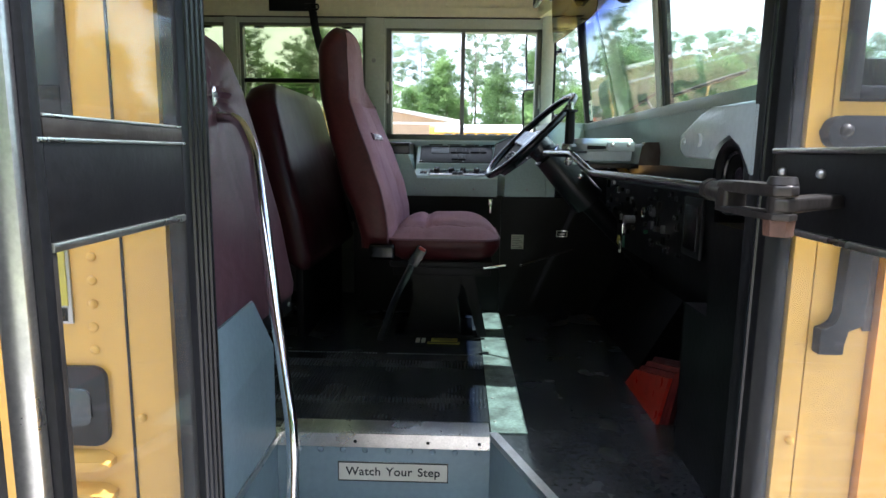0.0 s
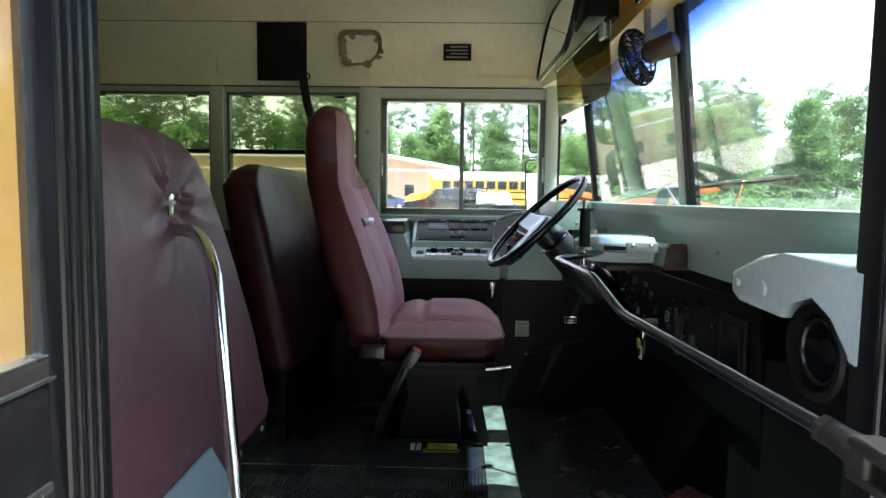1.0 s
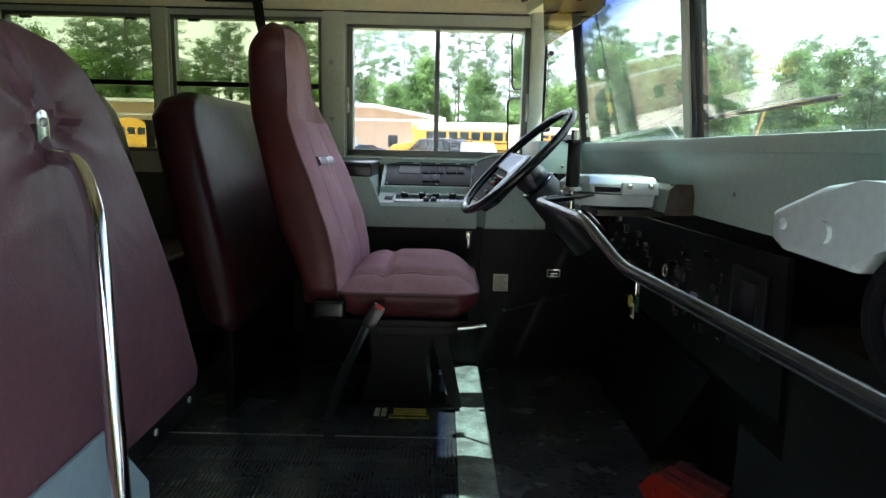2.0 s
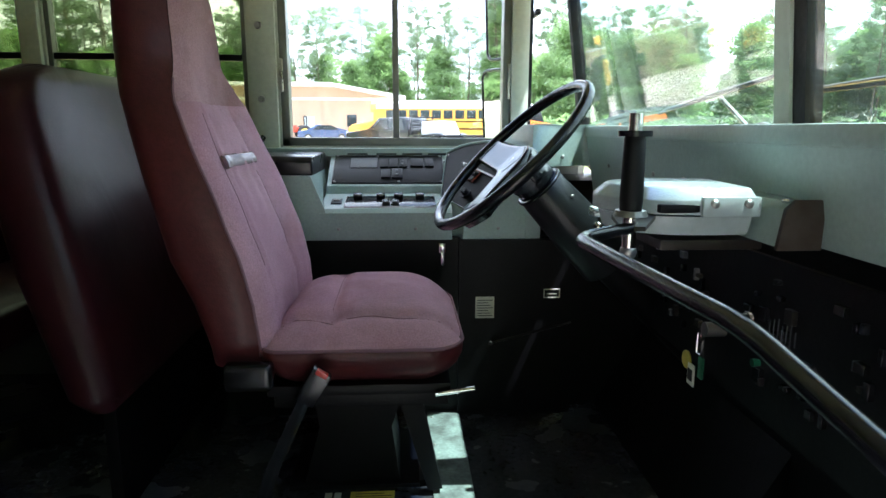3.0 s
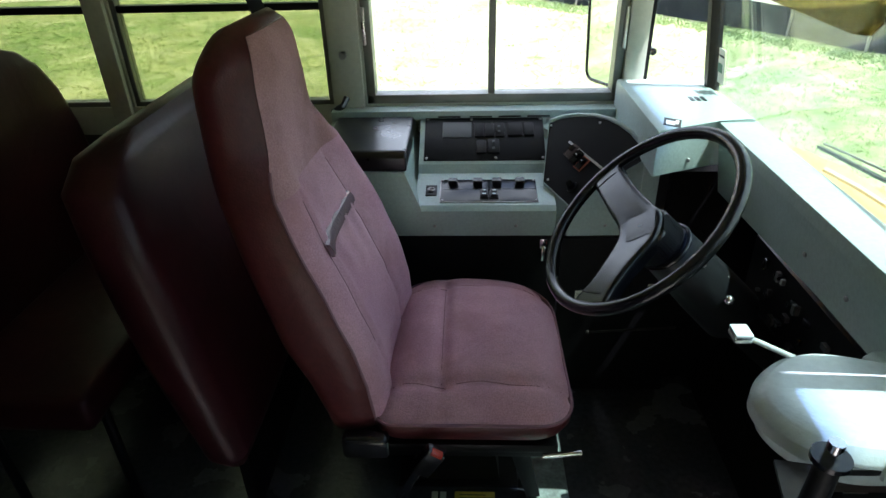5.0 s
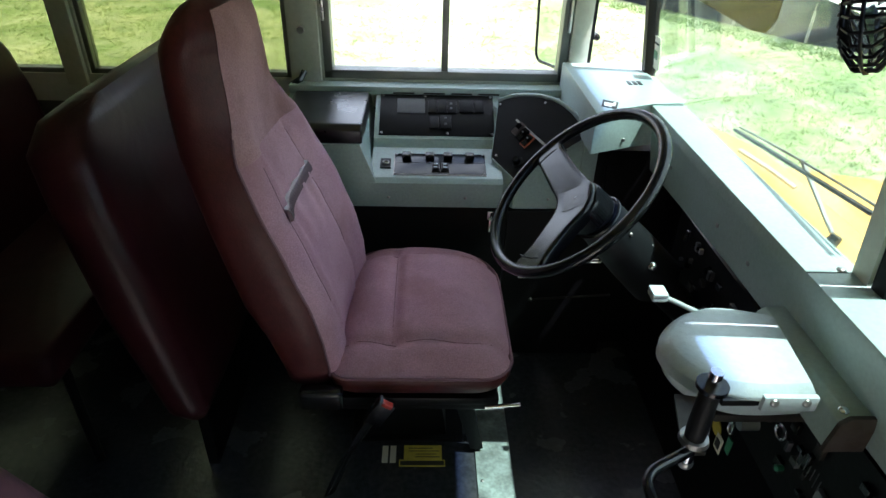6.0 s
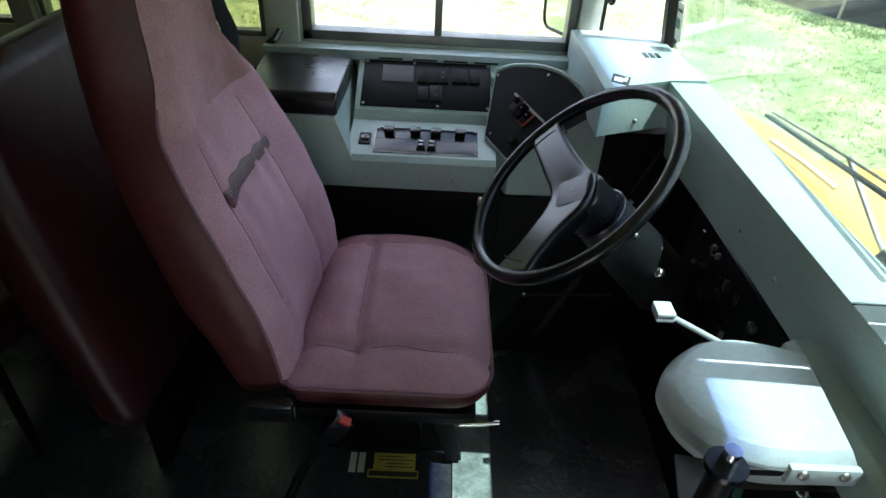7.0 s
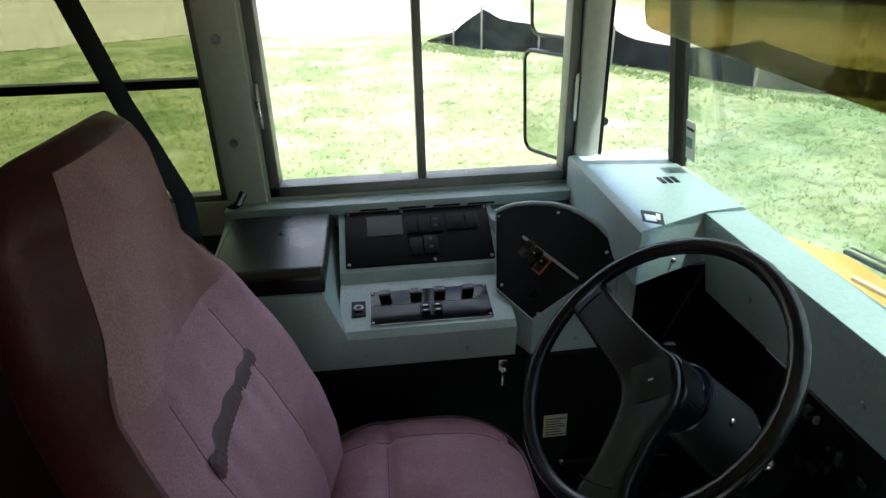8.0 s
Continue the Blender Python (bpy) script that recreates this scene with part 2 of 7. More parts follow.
brown_plastic = material("brown_plastic", (0.045, 0.024, 0.018), 0.45, vary=0.2, scale=10)
column_grey = material("dark_grey_enamel", (0.010, 0.0115, 0.013), 0.34, vary=0.2, scale=8, bump=0.0003, bump_scale=200, spec=0.32)
leaf_a = material("pine_foliage", (0.125, 0.175, 0.105), 0.6, colour2=(0.09, 0.135, 0.075), scale=0.7, fine=0.3, fine_scale=3, per_object=0.2)
leaf_b = material("broadleaf_foliage", (0.145, 0.225, 0.085), 0.55, colour2=(0.10, 0.165, 0.062), scale=0.7, fine=0.3, fine_scale=3, per_object=0.25)
bark = material("bark", (0.16, 0.12, 0.09), 0.9, vary=0.4, scale=3, bump=0.02, bump_scale=12)
grass_soil = material("grass_ground", (0.170, 0.222, 0.078), 0.9, colour2=(0.34, 0.335, 0.17), scale=0.7, bump=0.010, bump_scale=26, fine=0.26, fine_scale=16)
plate_paint = material("worn_floor_plate", (0.24, 0.30, 0.285), 0.45, colour2=(0.10, 0.115, 0.11), scale=14, bump=0.0008, bump_scale=90, fine=0.22, fine_scale=110)
drive_gravel = material("grey_drive_gravel", (0.30, 0.275, 0.245), 0.9, colour2=(0.23, 0.21, 0.18), scale=0.4, bump=0.01, bump_scale=14, fine=0.2, fine_scale=5)
gravel = material("pale_gravel", (0.52, 0.46, 0.38), 0.9, colour2=(0.44, 0.37, 0.29), scale=0.25, bump=0.01, bump_scale=14, fine=0.2, fine_scale=5)
tan_wall = material("tan_metal_siding", (0.50, 0.38, 0.27), 0.6, vary=0.08, scale=0.6)
white_roof = material("white_metal_roof", (0.72, 0.72, 0.70), 0.5, vary=0.1, scale=0.6)
silt = material("black_silt_fabric", (0.036, 0.044, 0.052), 0.8, vary=0.4, scale=2, bump=0.01, bump_scale=6)
black_car = material("black_car_paint", (0.012, 0.013, 0.015), 0.18, coat=0.6, vary=0.2, scale=2)
dark_glass = material("dark_vehicle_glass", (0.03, 0.04, 0.045), 0.06, vary=0.2)
tyre = material("tyre_rubber", (0.02, 0.02, 0.02), 0.8)
grey_wood = material("dry_brush_wood", (0.42, 0.38, 0.33), 0.9, vary=0.3, scale=6)


def patches(m, colour, scale, lo, hi, amount):
    """Patches of another colour over a surface, where a finer noise runs high."""
    n, l = m.node_tree.nodes, m.node_tree.links
    b = n["Principled BSDF"]
    before = b.inputs["Base Color"].links[0].from_socket
    tc, tex, rng, mix = n.new("ShaderNodeTexCoord"), n.new("ShaderNodeTexNoise"), n.new("ShaderNodeMapRange"), n.new("ShaderNodeMix")
    tex.inputs["Scale"].default_value, tex.inputs["Detail"].default_value, tex.inputs["Roughness"].default_value = scale, 8, 0.65
    rng.inputs[1].default_value, rng.inputs[2].default_value, rng.inputs[4].default_value = lo, hi, amount
    mix.data_type = "RGBA"
    mix.inputs[7].default_value = (*colour, 1)
    l.new(tc.outputs["Object"], tex.inputs["Vector"])
    l.new(tex.outputs["Fac"], rng.inputs[0])
    l.new(rng.outputs[0], mix.inputs[0])
    l.new(before, mix.inputs[6])
    l.new(mix.outputs[2], b.inputs["Base Color"])


patches(grass_soil, (0.075, 0.115, 0.032), 2.6, 0.50, 0.62, 0.75)
patches(grass_soil, (0.38, 0.34, 0.22), 5.5, 0.58, 0.68, 0.7)
patches(grass_blade, (0.095, 0.160, 0.042), 2.6, 0.50, 0.62, 0.7)
patches(grass_soil, (0.50, 0.48, 0.31), 1.3, 0.50, 0.64, 0.6)
patches(grass_blade, (0.42, 0.43, 0.24), 1.3, 0.50, 0.64, 0.6)
patches(fabric, (0.36, 0.19, 0.215), 7.0, 0.50, 0.68, 0.55)
patches(gravel, (0.36, 0.25, 0.15), 0.22, 0.55, 0.66, 0.6)
patches(cream, (0.60, 0.52, 0.33), 7.0, 0.60, 0.74, 0.35)
patches(yellow, (0.50, 0.25, 0.035), 9.0, 0.62, 0.74, 0.35)


# ---- mesh helpers ----
def mesh_of(name, bm, mat, smooth=False):
    bmesh.ops.recalc_face_normals(bm, faces=bm.faces)
    me = bpy.data.meshes.new(name)
    bm.to_mesh(me)
    bm.free()
    for m in (mat if isinstance(mat, (list, tuple)) else [mat]):
        me.materials.append(m)
    if smooth:
        me.shade_smooth()
        me.set_sharp_from_angle(angle=radians(38))
    return me


def part(name, bm, mat, parent=None, label="", smooth=True):
    ob = new(name, mesh_of(name, bm, mat, smooth))
    if parent:
        ob.parent = parent
    if label:
        ob["label"] = label
    return ob


def thing(name, at, label, category, group="", kind=""):
    ob = new(name)
    ob.empty_display_size = 0.05
    ob.location = at
    return tagged(ob, label, category, group, kind)


def solid(name, bm, mat, label, category="", kind="", group="", smooth=True):
    return tagged(part(name, bm, mat, smooth=smooth), label, category, group, kind)


def under(ob, parent):
    """Put ob below parent and keep its place in the world."""
    ob.parent = parent
    ob.matrix_parent_inverse = Matrix.Translation(-parent.location) if parent.parent is None else Matrix()
    return ob


def bit(name, bm, mat, parent, label="", smooth=True):
    """A part whose mesh is given in world metres."""
    return under(part(name, bm, mat, None, label, smooth), parent)


def add_box(bm, x0, x1, y0, y1, z0, z1, bevel=0.0, seg=2, m=None):
    made = bmesh.ops.create_cube(bm, size=1.0, matrix=Matrix.LocRotScale(((x0 + x1) / 2, (y0 + y1) / 2, (z0 + z1) / 2), None, (abs(x1 - x0), abs(y1 - y0), abs(z1 - z0))))
    vs = made["verts"]
    if bevel:
        es = list({e for v in vs for e in v.link_edges})
        made = bmesh.ops.bevel(bm, geom=es, offset=bevel, segments=seg, affect="EDGES", profile=0.6)
        vs = made["verts"]
    if m is not None:
        bmesh.ops.transform(bm, matrix=m, verts=list(set(vs)))
    return vs


def box(x0, x1, y0, y1, z0, z1, bevel=0.0, seg=2, m=None):
    bm = bmesh.new()
    add_box(bm, x0, x1, y0, y1, z0, z1, bevel, seg, m)
    return bm


def boxes(*rows, bevel=0.0):
    bm = bmesh.new()
    for r in rows:
        add_box(bm, *r, bevel)
    return bm


def add_rod(bm, a, b, r0, r1=None, seg=12):
    a, b = Vector(a), Vector(b)
    d = b - a
    m = Matrix.Translation((a + b) / 2) @ d.to_track_quat("Z", "Y").to_matrix().to_4x4()
    return bmesh.ops.create_cone(bm, cap_ends=True, segments=seg, radius1=r0, radius2=r0 if r1 is None else r1, depth=d.length, matrix=m)["verts"]


def rod(a, b, r0, r1=None, seg=12):
    bm = bmesh.new()
    add_rod(bm, a, b, r0, r1, seg)
    return bm


def rounded_path(points, radius, steps=6):
    """A polyline with its corners rounded."""
    pts = [Vector(p) for p in points]
    out = [pts[0]]
    for a, b, c in zip(pts, pts[1:], pts[2:]):
        u, v = (a - b), (c - b)
        k = min(radius, u.length * 0.45, v.length * 0.45)
        p, q = b + u.normalized() * k, b + v.normalized() * k
        for i in range(steps + 1):
            s = i / steps
            out.append(p * (1 - s) ** 2 + b * 2 * s * (1 - s) + q * s * s)
    return out + [pts[-1]]


def tube(points, r, seg=12, closed=False, bm=None, flat=1.0):
    """A tube swept along points; flat squeezes it across its second axis."""
    bm = bm or bmesh.new()
    pts = [Vector(p) for p in points]
    n, rings, side = len(pts), [], None
    for i, p in enumerate(pts):
        a, c = (pts[i - 1], pts[(i + 1) % n]) if closed else (pts[max(i - 1, 0)], pts[min(i + 1, n - 1)])
        d = (c - a).normalized()
        if side is None:
            side = d.orthogonal().normalized()
        side = (side - d * side.dot(d)).normalized()
        up = d.cross(side)
        rings.append([bm.verts.new(p + (side * math.cos(t) + up * math.sin(t) * flat) * r) for t in (2 * math.pi * k / seg for k in range(seg))])
    for i in range(n if closed else n - 1):
        a, b = rings[i], rings[(i + 1) % n]
        for k in range(seg):
            bm.faces.new((a[k], a[(k + 1) % seg], b[(k + 1) % seg], b[k]))
    if not closed:
        bm.faces.new(rings[0])
        bm.faces.new(rings[-1])
    return bm


def prism(outline, axis, lo, hi, bm=None, bevel=0.0, seg=2):
    """A flat outline pushed from lo to hi along an axis. The outline is given in the two other axes, in order."""
    bm = bm or bmesh.new()

    def put(u, v, w):
        return {"x": (w, u, v), "y": (u, w, v), "z": (u, v, w)}[axis]
    a = [bm.verts.new(put(u, v, lo)) for u, v in outline]
    b = [bm.verts.new(put(u, v, hi)) for u, v in outline]
    fs = [bm.faces.new(a), bm.faces.new(b)]
    n = len(outline)
    for i in range(n):
        fs.append(bm.faces.new((a[i], a[(i + 1) % n], b[(i + 1) % n], b[i])))
    if bevel:
        bmesh.ops.bevel(bm, geom=list({e for f in fs for e in f.edges}), offset=bevel, segments=seg, affect="EDGES", profile=0.6)
    return bm


def loft(sections, bm=None, caps=True):
    """Skin over rings of points with the same count."""
    bm = bm or bmesh.new()
    rings = [[bm.verts.new(p) for p in s] for s in sections]
    n = len(rings[0])
    for a, b in zip(rings, rings[1:]):
        for k in range(n):
            bm.faces.new((a[k], a[(k + 1) % n], b[(k + 1) % n], b[k]))
    if caps:
        bm.faces.new(rings[0])
        bm.faces.new(rings[-1])
    return bm


def rounded_rect(w, h, r, steps=5):
    """Outline of a rounded rectangle about the origin."""
    out = []
    for cx, cy, a0 in ((w / 2 - r, h / 2 - r, 0), (-w / 2 + r, h / 2 - r, 90), (-w / 2 + r, -h / 2 + r, 180), (w / 2 - r, -h / 2 + r, 270)):
        for i in range(steps + 1):
            a = radians(a0 + 90 * i / steps)
            out.append((cx + r * math.cos(a), cy + r * math.sin(a)))
    return out


def ball(c, r, bm=None, sx=1, sy=1, sz=1, sub=2):
    bm = bm or bmesh.new()
    bmesh.ops.create_icosphere(bm, subdivisions=sub, radius=r, matrix=Matrix.LocRotScale(c, None, (sx, sy, sz)))
    return bm


def screw(at, normal, parent, r=0.006, mat=None):
    a = Vector(at)
    bm = bmesh.new()
    bmesh.ops.create_uvsphere(bm, u_segments=10, v_segments=6, radius=r, matrix=Matrix.Translation(a) @ Vector(normal).to_track_quat("Z", "Y").to_matrix().to_4x4() @ Matrix.Diagonal((1, 1, 0.5, 1)))
    return bit("screw", bm, mat or steel, parent)


def let_light_through(m, colour, amount):
    """Leaves pass on part of the light that falls on their backs."""
    n, l = m.node_tree.nodes, m.node_tree.links
    thin, mix = n.new("ShaderNodeBsdfTranslucent"), n.new("ShaderNodeMixShader")
    thin.inputs[0].default_value = (*colour, 1)
    mix.inputs[0].default_value = amount
    l.new(n["Principled BSDF"].outputs[0], mix.inputs[1])
    l.new(thin.outputs[0], mix.inputs[2])
    l.new(mix.outputs[0], n["Material Output"].inputs[0])


let_light_through(leaf_a, (0.26, 0.36, 0.19), 0.5)
let_light_through(leaf_b, (0.30, 0.46, 0.16), 0.5)
let_light_through(grass_blade, (0.30, 0.42, 0.12), 0.4)
let_light_through(clover, (0.32, 0.42, 0.14), 0.35)


# ---- the bus: setting ----
WY = 3.05          # inner face of the driver's side wall
DY = 0.60          # inner face of the door side
REAR = -5.2
PITCH = 0.733
openings = [(-1.06 - PITCH * k, -0.40 - PITCH * k) for k in range(6)]

solid("floor", prism([(REAR, DY), (-0.55, DY), (-0.39, 0.62), (-0.39, 1.348), (0.20, 1.348), (0.44, 0.78), (0.44, 0.62), (0.94, 0.62), (0.94, WY + 0.05), (REAR, WY + 0.05)], "z", -0.06, 0.0),
      floor_rubber, "worn black rubber bus floor with scuffs", "floor", "structure", smooth=False)


def side_wall(name, y0, y1, spans, top, label):
    """A wall along the bus with window openings; spans: (x0, x1, sill, head)."""
    bm = bmesh.new()
    x_end = max(s[1] for s in spans) + 0.045
    add_box(bm, REAR, x_end, y0, y1, 0.74, 0.80)
    solid(name + "_lower", box(REAR, x_end, y0, y1, -0.06, 0.74), lower_wall, "dark grey-green lower part of the bus side wall", "wall", "structure", smooth=False)
    add_box(bm, REAR, x_end, y0, y1, 1.445, top)
    edge = REAR
    for a, b, sill, head in sorted(spans):
        add_box(bm, edge, a, y0, y1, 0.80, 1.445)
        add_box(bm, a, b, y0, y1, 0.80, sill)
        add_box(bm, a, b, y0, y1, head, 1.445)
        edge = b
    add_box(bm, edge, x_end, y0, y1, 0.80, 1.445)
    return solid(name, bm, wall_paint, label, "wall", "structure", smooth=False)


left_spans = [(-0.29, 0.515, 0.835, 1.40)] + [(a, b, 0.832, 1.425) for a, b in openings]
side_wall("wall_left", WY, WY + 0.06, left_spans, 1.56, "pale green-grey painted steel bus side wall")
right_open = [(a - 0.1, b - 0.1) for a, b in openings]
side_wall("wall_right", DY - 0.08, DY, [(a, b, 0.832, 1.425) for a, b in right_open[0:]], 1.56, "pale green-grey painted steel bus side wall by the door")
solid("wall_rear", box(REAR - 0.06, REAR, DY - 0.08, WY + 0.06, -0.06, 2.05), wall_paint, "plain painted rear bulkhead of the bus", "wall", "structure", smooth=False)

# roof: side panels and a crowned ceiling
MID = (WY + DY) / 2
arc = [(WY, 1.46), (WY - 0.005, 1.60), (WY - 0.035, 1.745), (WY - 0.09, 1.83), (WY - 0.22, 1.90), (WY - 0.5, 1.96), (MID, 1.985)]
arc = arc + [(2 * MID - y, z) for y, z in reversed(arc[:-1])]
outer = [(MID + (y - MID) * 1.045, z + 0.05) for y, z in arc]
solid("ceiling", prism(arc + outer[::-1], "x", REAR - 0.02, 0.66), cream, "cream enamelled crowned steel ceiling with panel seams", "ceiling", "structure")
bm = boxes((REAR, 0.50, WY - 0.034, WY - 0.026, 1.752, 1.764), (REAR, 0.50, WY - 0.014, WY + 0.01, 1.452, 1.50))
for x in (-0.345, -1.1, -1.83, -2.56):
    add_box(bm, x - 0.004, x + 0.004, WY - 0.012, WY, 1.50, 1.74)
for k in range(46):
    ball((0.42 - 0.10 * k, WY - 0.030, 1.728), 0.0045, bm, sub=1)
    ball((0.42 - 0.10 * k, WY - 0.010, 1.512), 0.0045, bm, sub=1)
solid("trim", bm, cream, "cream roof panel seams and drip strip", "trim", "structure", smooth=False)
# dark strips laid under the trim to draw its shadow line
solid("roof_shadow_gap", boxes((REAR, 0.50, WY - 0.039, WY - 0.030, 1.7485, 1.7518), (REAR, 0.50, WY - 0.020, WY + 0.01, 1.4475, 1.4512)), brown_plastic, "thin dark strip drawn as the shadow below the roof panel strip", "trim", "structure", smooth=False)
for x0, x1 in ((-1.14, -1.06), (-0.40, -0.29), (-1.87, -1.79), (-2.6, -2.53)):
    solid("pillar", box(x0 + 0.008, x1 - 0.008, WY - 0.018, WY + 0.002, 0.80, 1.452, 0.004), wall_paint, "pale green-grey pillar cover between the windows", "pillar", "structure")

# windows
def sliding_window(name, x0, x1, z0, z1, y, cut):
    w = thing(name, ((x0 + x1) / 2, y, z0), "two-pane sliding driver's window in a grey metal frame", "window", kind="structure")
    f = 0.028
    bit("window_frame", boxes((x0, x1, y - 0.03, y + 0.03, z0, z0 + f), (x0, x1, y - 0.03, y + 0.03, z1 - f * 0.6, z1), (x0, x0 + f, y - 0.03, y + 0.03, z0, z1), (x1 - f, x1, y - 0.03, y + 0.03, z0, z1), bevel=0.003), frame_metal, w)
    bit("window_bar", box(cut - 0.011, cut + 0.011, y - 0.022, y + 0.022, z0 + f, z1 - f * 0.6, 0.003), frame_metal, w)
    bit("pane", box(x0 + f, cut, y - 0.012, y - 0.009, z0 + f, z1 - f * 0.6), glass, w).visible_shadow = False
    bit("pane", box(cut, x1 - f, y + 0.006, y + 0.009, z0 + f, z1 - f * 0.6), glass, w).visible_shadow = False
    bit("window_catch", box(x0 + 0.002, x0 + 0.012, y - 0.042, y - 0.03, 1.02, 1.13, 0.002), aluminium, w)
    bit("window_catch", box(x1 - 0.012, x1 - 0.002, y - 0.042, y - 0.03, 1.0, 1.12, 0.002), aluminium, w)


def sash_window(name, x0, x1, z0, z1, y, cut, pane=tinted_glass):
    w = thing(name, ((x0 + x1) / 2, y, z0), "split-sash bus passenger window with a dark frame", "window", kind="structure")
    f = 0.016
    bit("window_frame", boxes((x0, x1, y - 0.02, y + 0.02, z0, z0 + f), (x0, x1, y - 0.02, y + 0.02, z1 - f, z1), (x0, x0 + f, y - 0.02, y + 0.02, z0, z1), (x1 - f, x1, y - 0.02, y + 0.02, z0, z1), bevel=0.002), frame_metal, w)
    bit("window_bar", box(x0 + f, x1 - f, y - 0.018, y + 0.014, cut - 0.011, cut + 0.011, 0.003), black_paint, w)
    bit("pane", box(x0 + f, x1 - f, y - 0.004, y - 0.001, z0 + f, cut), pane, w).visible_shadow = False
    bit("pane", box(x0 + f, x1 - f, y + 0.006, y + 0.009, cut, z1 - f), pane, w).visible_shadow = False
    for x in (x0 + 0.08, x1 - 0.12):
        bit("window_catch", box(x, x + 0.05, y - 0.03, y - 0.018, z1 - 0.03, z1 - 0.018, 0.002), black_plastic, w)


sliding_window("window_1", -0.29, 0.515, 0.835, 1.40, WY + 0.03, 0.109)
for i, (a, b) in enumerate(openings):
    sash_window("window_%d" % (i + 2), a, b, 0.832, 1.425, WY + 0.03, 1.133)
for i, (a, b) in enumerate(right_open):
    sash_window("window_%d" % (i + 8), a, b, 0.832, 1.425, DY - 0.04, 1.133, dimming_pane)

# front corner post, quarter light, windscreen
solid("pillar_front_left", prism([(0.515, WY + 0.06), (0.515, WY - 0.02), (0.545, WY - 0.03), (0.575, WY - 0.02), (0.575, WY + 0.06)], "z", 0.80, 1.56), wall_paint, "pale green-grey windscreen corner post", "pillar", "structure")


def ws_x(z):
    """The windscreen leans back towards its top."""
    return 0.752 - (z - 0.93) * 0.13


def lean(name, y0, y1, z0, z1, dx0, dx1, mat, label, category="trim"):
    bm = loft([[(ws_x(z) + dx0, y0, z), (ws_x(z) + dx1, y0, z), (ws_x(z) + dx1, y1, z), (ws_x(z) + dx0, y1, z)] for z in (z0, z1)])
    return solid(name, bm, mat, label, category, "structure", smooth=False)


lean("windscreen_post", 2.925, 2.955, 0.90, 1.55, -0.02, 0.015, black_rubber, "black rubber post between quarter light and windscreen")
solid("pillar_centre", loft([[(ws_x(z) - 0.012, y + 0.002, z), (ws_x(z) + 0.03, y, z), (ws_x(z) + 0.03, y + 0.04, z), (ws_x(z) - 0.012, y + 0.042, z)] for z, y in ((0.90, 1.775), (1.56, 1.745))]), wall_paint, "pale painted centre post of the split windscreen", "pillar", "structure", smooth=False)
solid("windscreen_seal", loft([[(ws_x(z) - 0.008, y, z), (ws_x(z) + 0.02, y, z), (ws_x(z) + 0.02, y + 0.03, z), (ws_x(z) - 0.008, y + 0.03, z)] for z, y in ((0.90, 1.743), (1.55, 1.713))]), black_rubber, "black rubber windscreen seal", "trim", "structure", smooth=False)
for nm, y0, y1 in (("windscreen_left", 1.79, 2.93), ("windscreen_right", 0.62, 1.755)):
    p = lean(nm, y0, y1, 0.906, 1.56, 0.0, 0.005, windscreen_glass, "dusty green-tinted windscreen glass with a blue sun band", "windscreen")
q = solid("quarter_light", loft([[(0.575, WY + 0.0, z), (ws_x(z), 2.95, z), (ws_x(z), 2.954, z), (0.575, WY + 0.004, z)] for z in (0.90, 1.56)]), glass, "small fixed quarter light beside the driver's window", "window", "structure", smooth=False)
q.visible_shadow = False
solid("quarter_seal", boxes((0.572, 0.588, WY - 0.012, WY + 0.012, 0.90, 1.55)), black_rubber, "black rubber seal of the quarter light", "trim", "structure", smooth=False)
solid("cowl", boxes((0.94, 0.97, 0.62, 3.10, -0.5, 0.74), (0.575, 0.97, WY + 0.03, WY + 0.08, -0.06, 0.72)), yellow, "yellow painted cowl below the windscreen", "cowl", "structure", smooth=False)

solid("cowl_top", loft([[(0.768, y, 0.885), (0.985, y, z), (0.985, y, z - 0.02), (0.768, y, 0.86)] for y, z in ((0.62, 0.80), (2.58, 0.80))]), yellow, "sunlit yellow cowl top along the windscreen", "cowl", "structure", smooth=False)
solid("cowl_corner", loft([[(0.768, y, 0.80), (0.945, y, z), (0.945, y, z - 0.02), (0.768, y, 0.78)] for y, z in ((2.582, 0.62), (2.965, 0.62))]), yellow, "yellow cowl corner below the quarter light", "cowl", "structure", smooth=False)
solid("wall_corner", prism([(0.575, WY - 0.02), (0.75, 2.97), (0.77, 2.97), (0.77, WY + 0.028), (0.575, WY + 0.028)], "z", 0.0, 0.90), wall_paint, "pale painted panel under the quarter light", "wall", "structure", smooth=False)
# header over the windscreen, cap above it
secs = []
for i in range(13):
    s = -1 + 2 * i / 12
    y = MID + s * (WY - MID)
    x = 0.63 - 0.12 * abs(s) ** 2.2
    secs.append([(x - 0.02, y, 1.455), (x + 0.05, y, 1.462), (x + 0.09, y, 1.56), (x + 0.05, y, 2.05), (x - 0.01, y, 2.05), (x - 0.03, y, 1.56)])
solid("header", loft(secs), cream, "cream steel header panel over the windscreen", "header", "structure")
# out of view; brought low and forward to keep sun off seat and console
solid("roof_edge", boxes((0.60, 0.74, 0.48, 3.12, 1.445, 2.06)), yellow, "yellow roof cap over the windscreen", "roof", "structure", smooth=False)

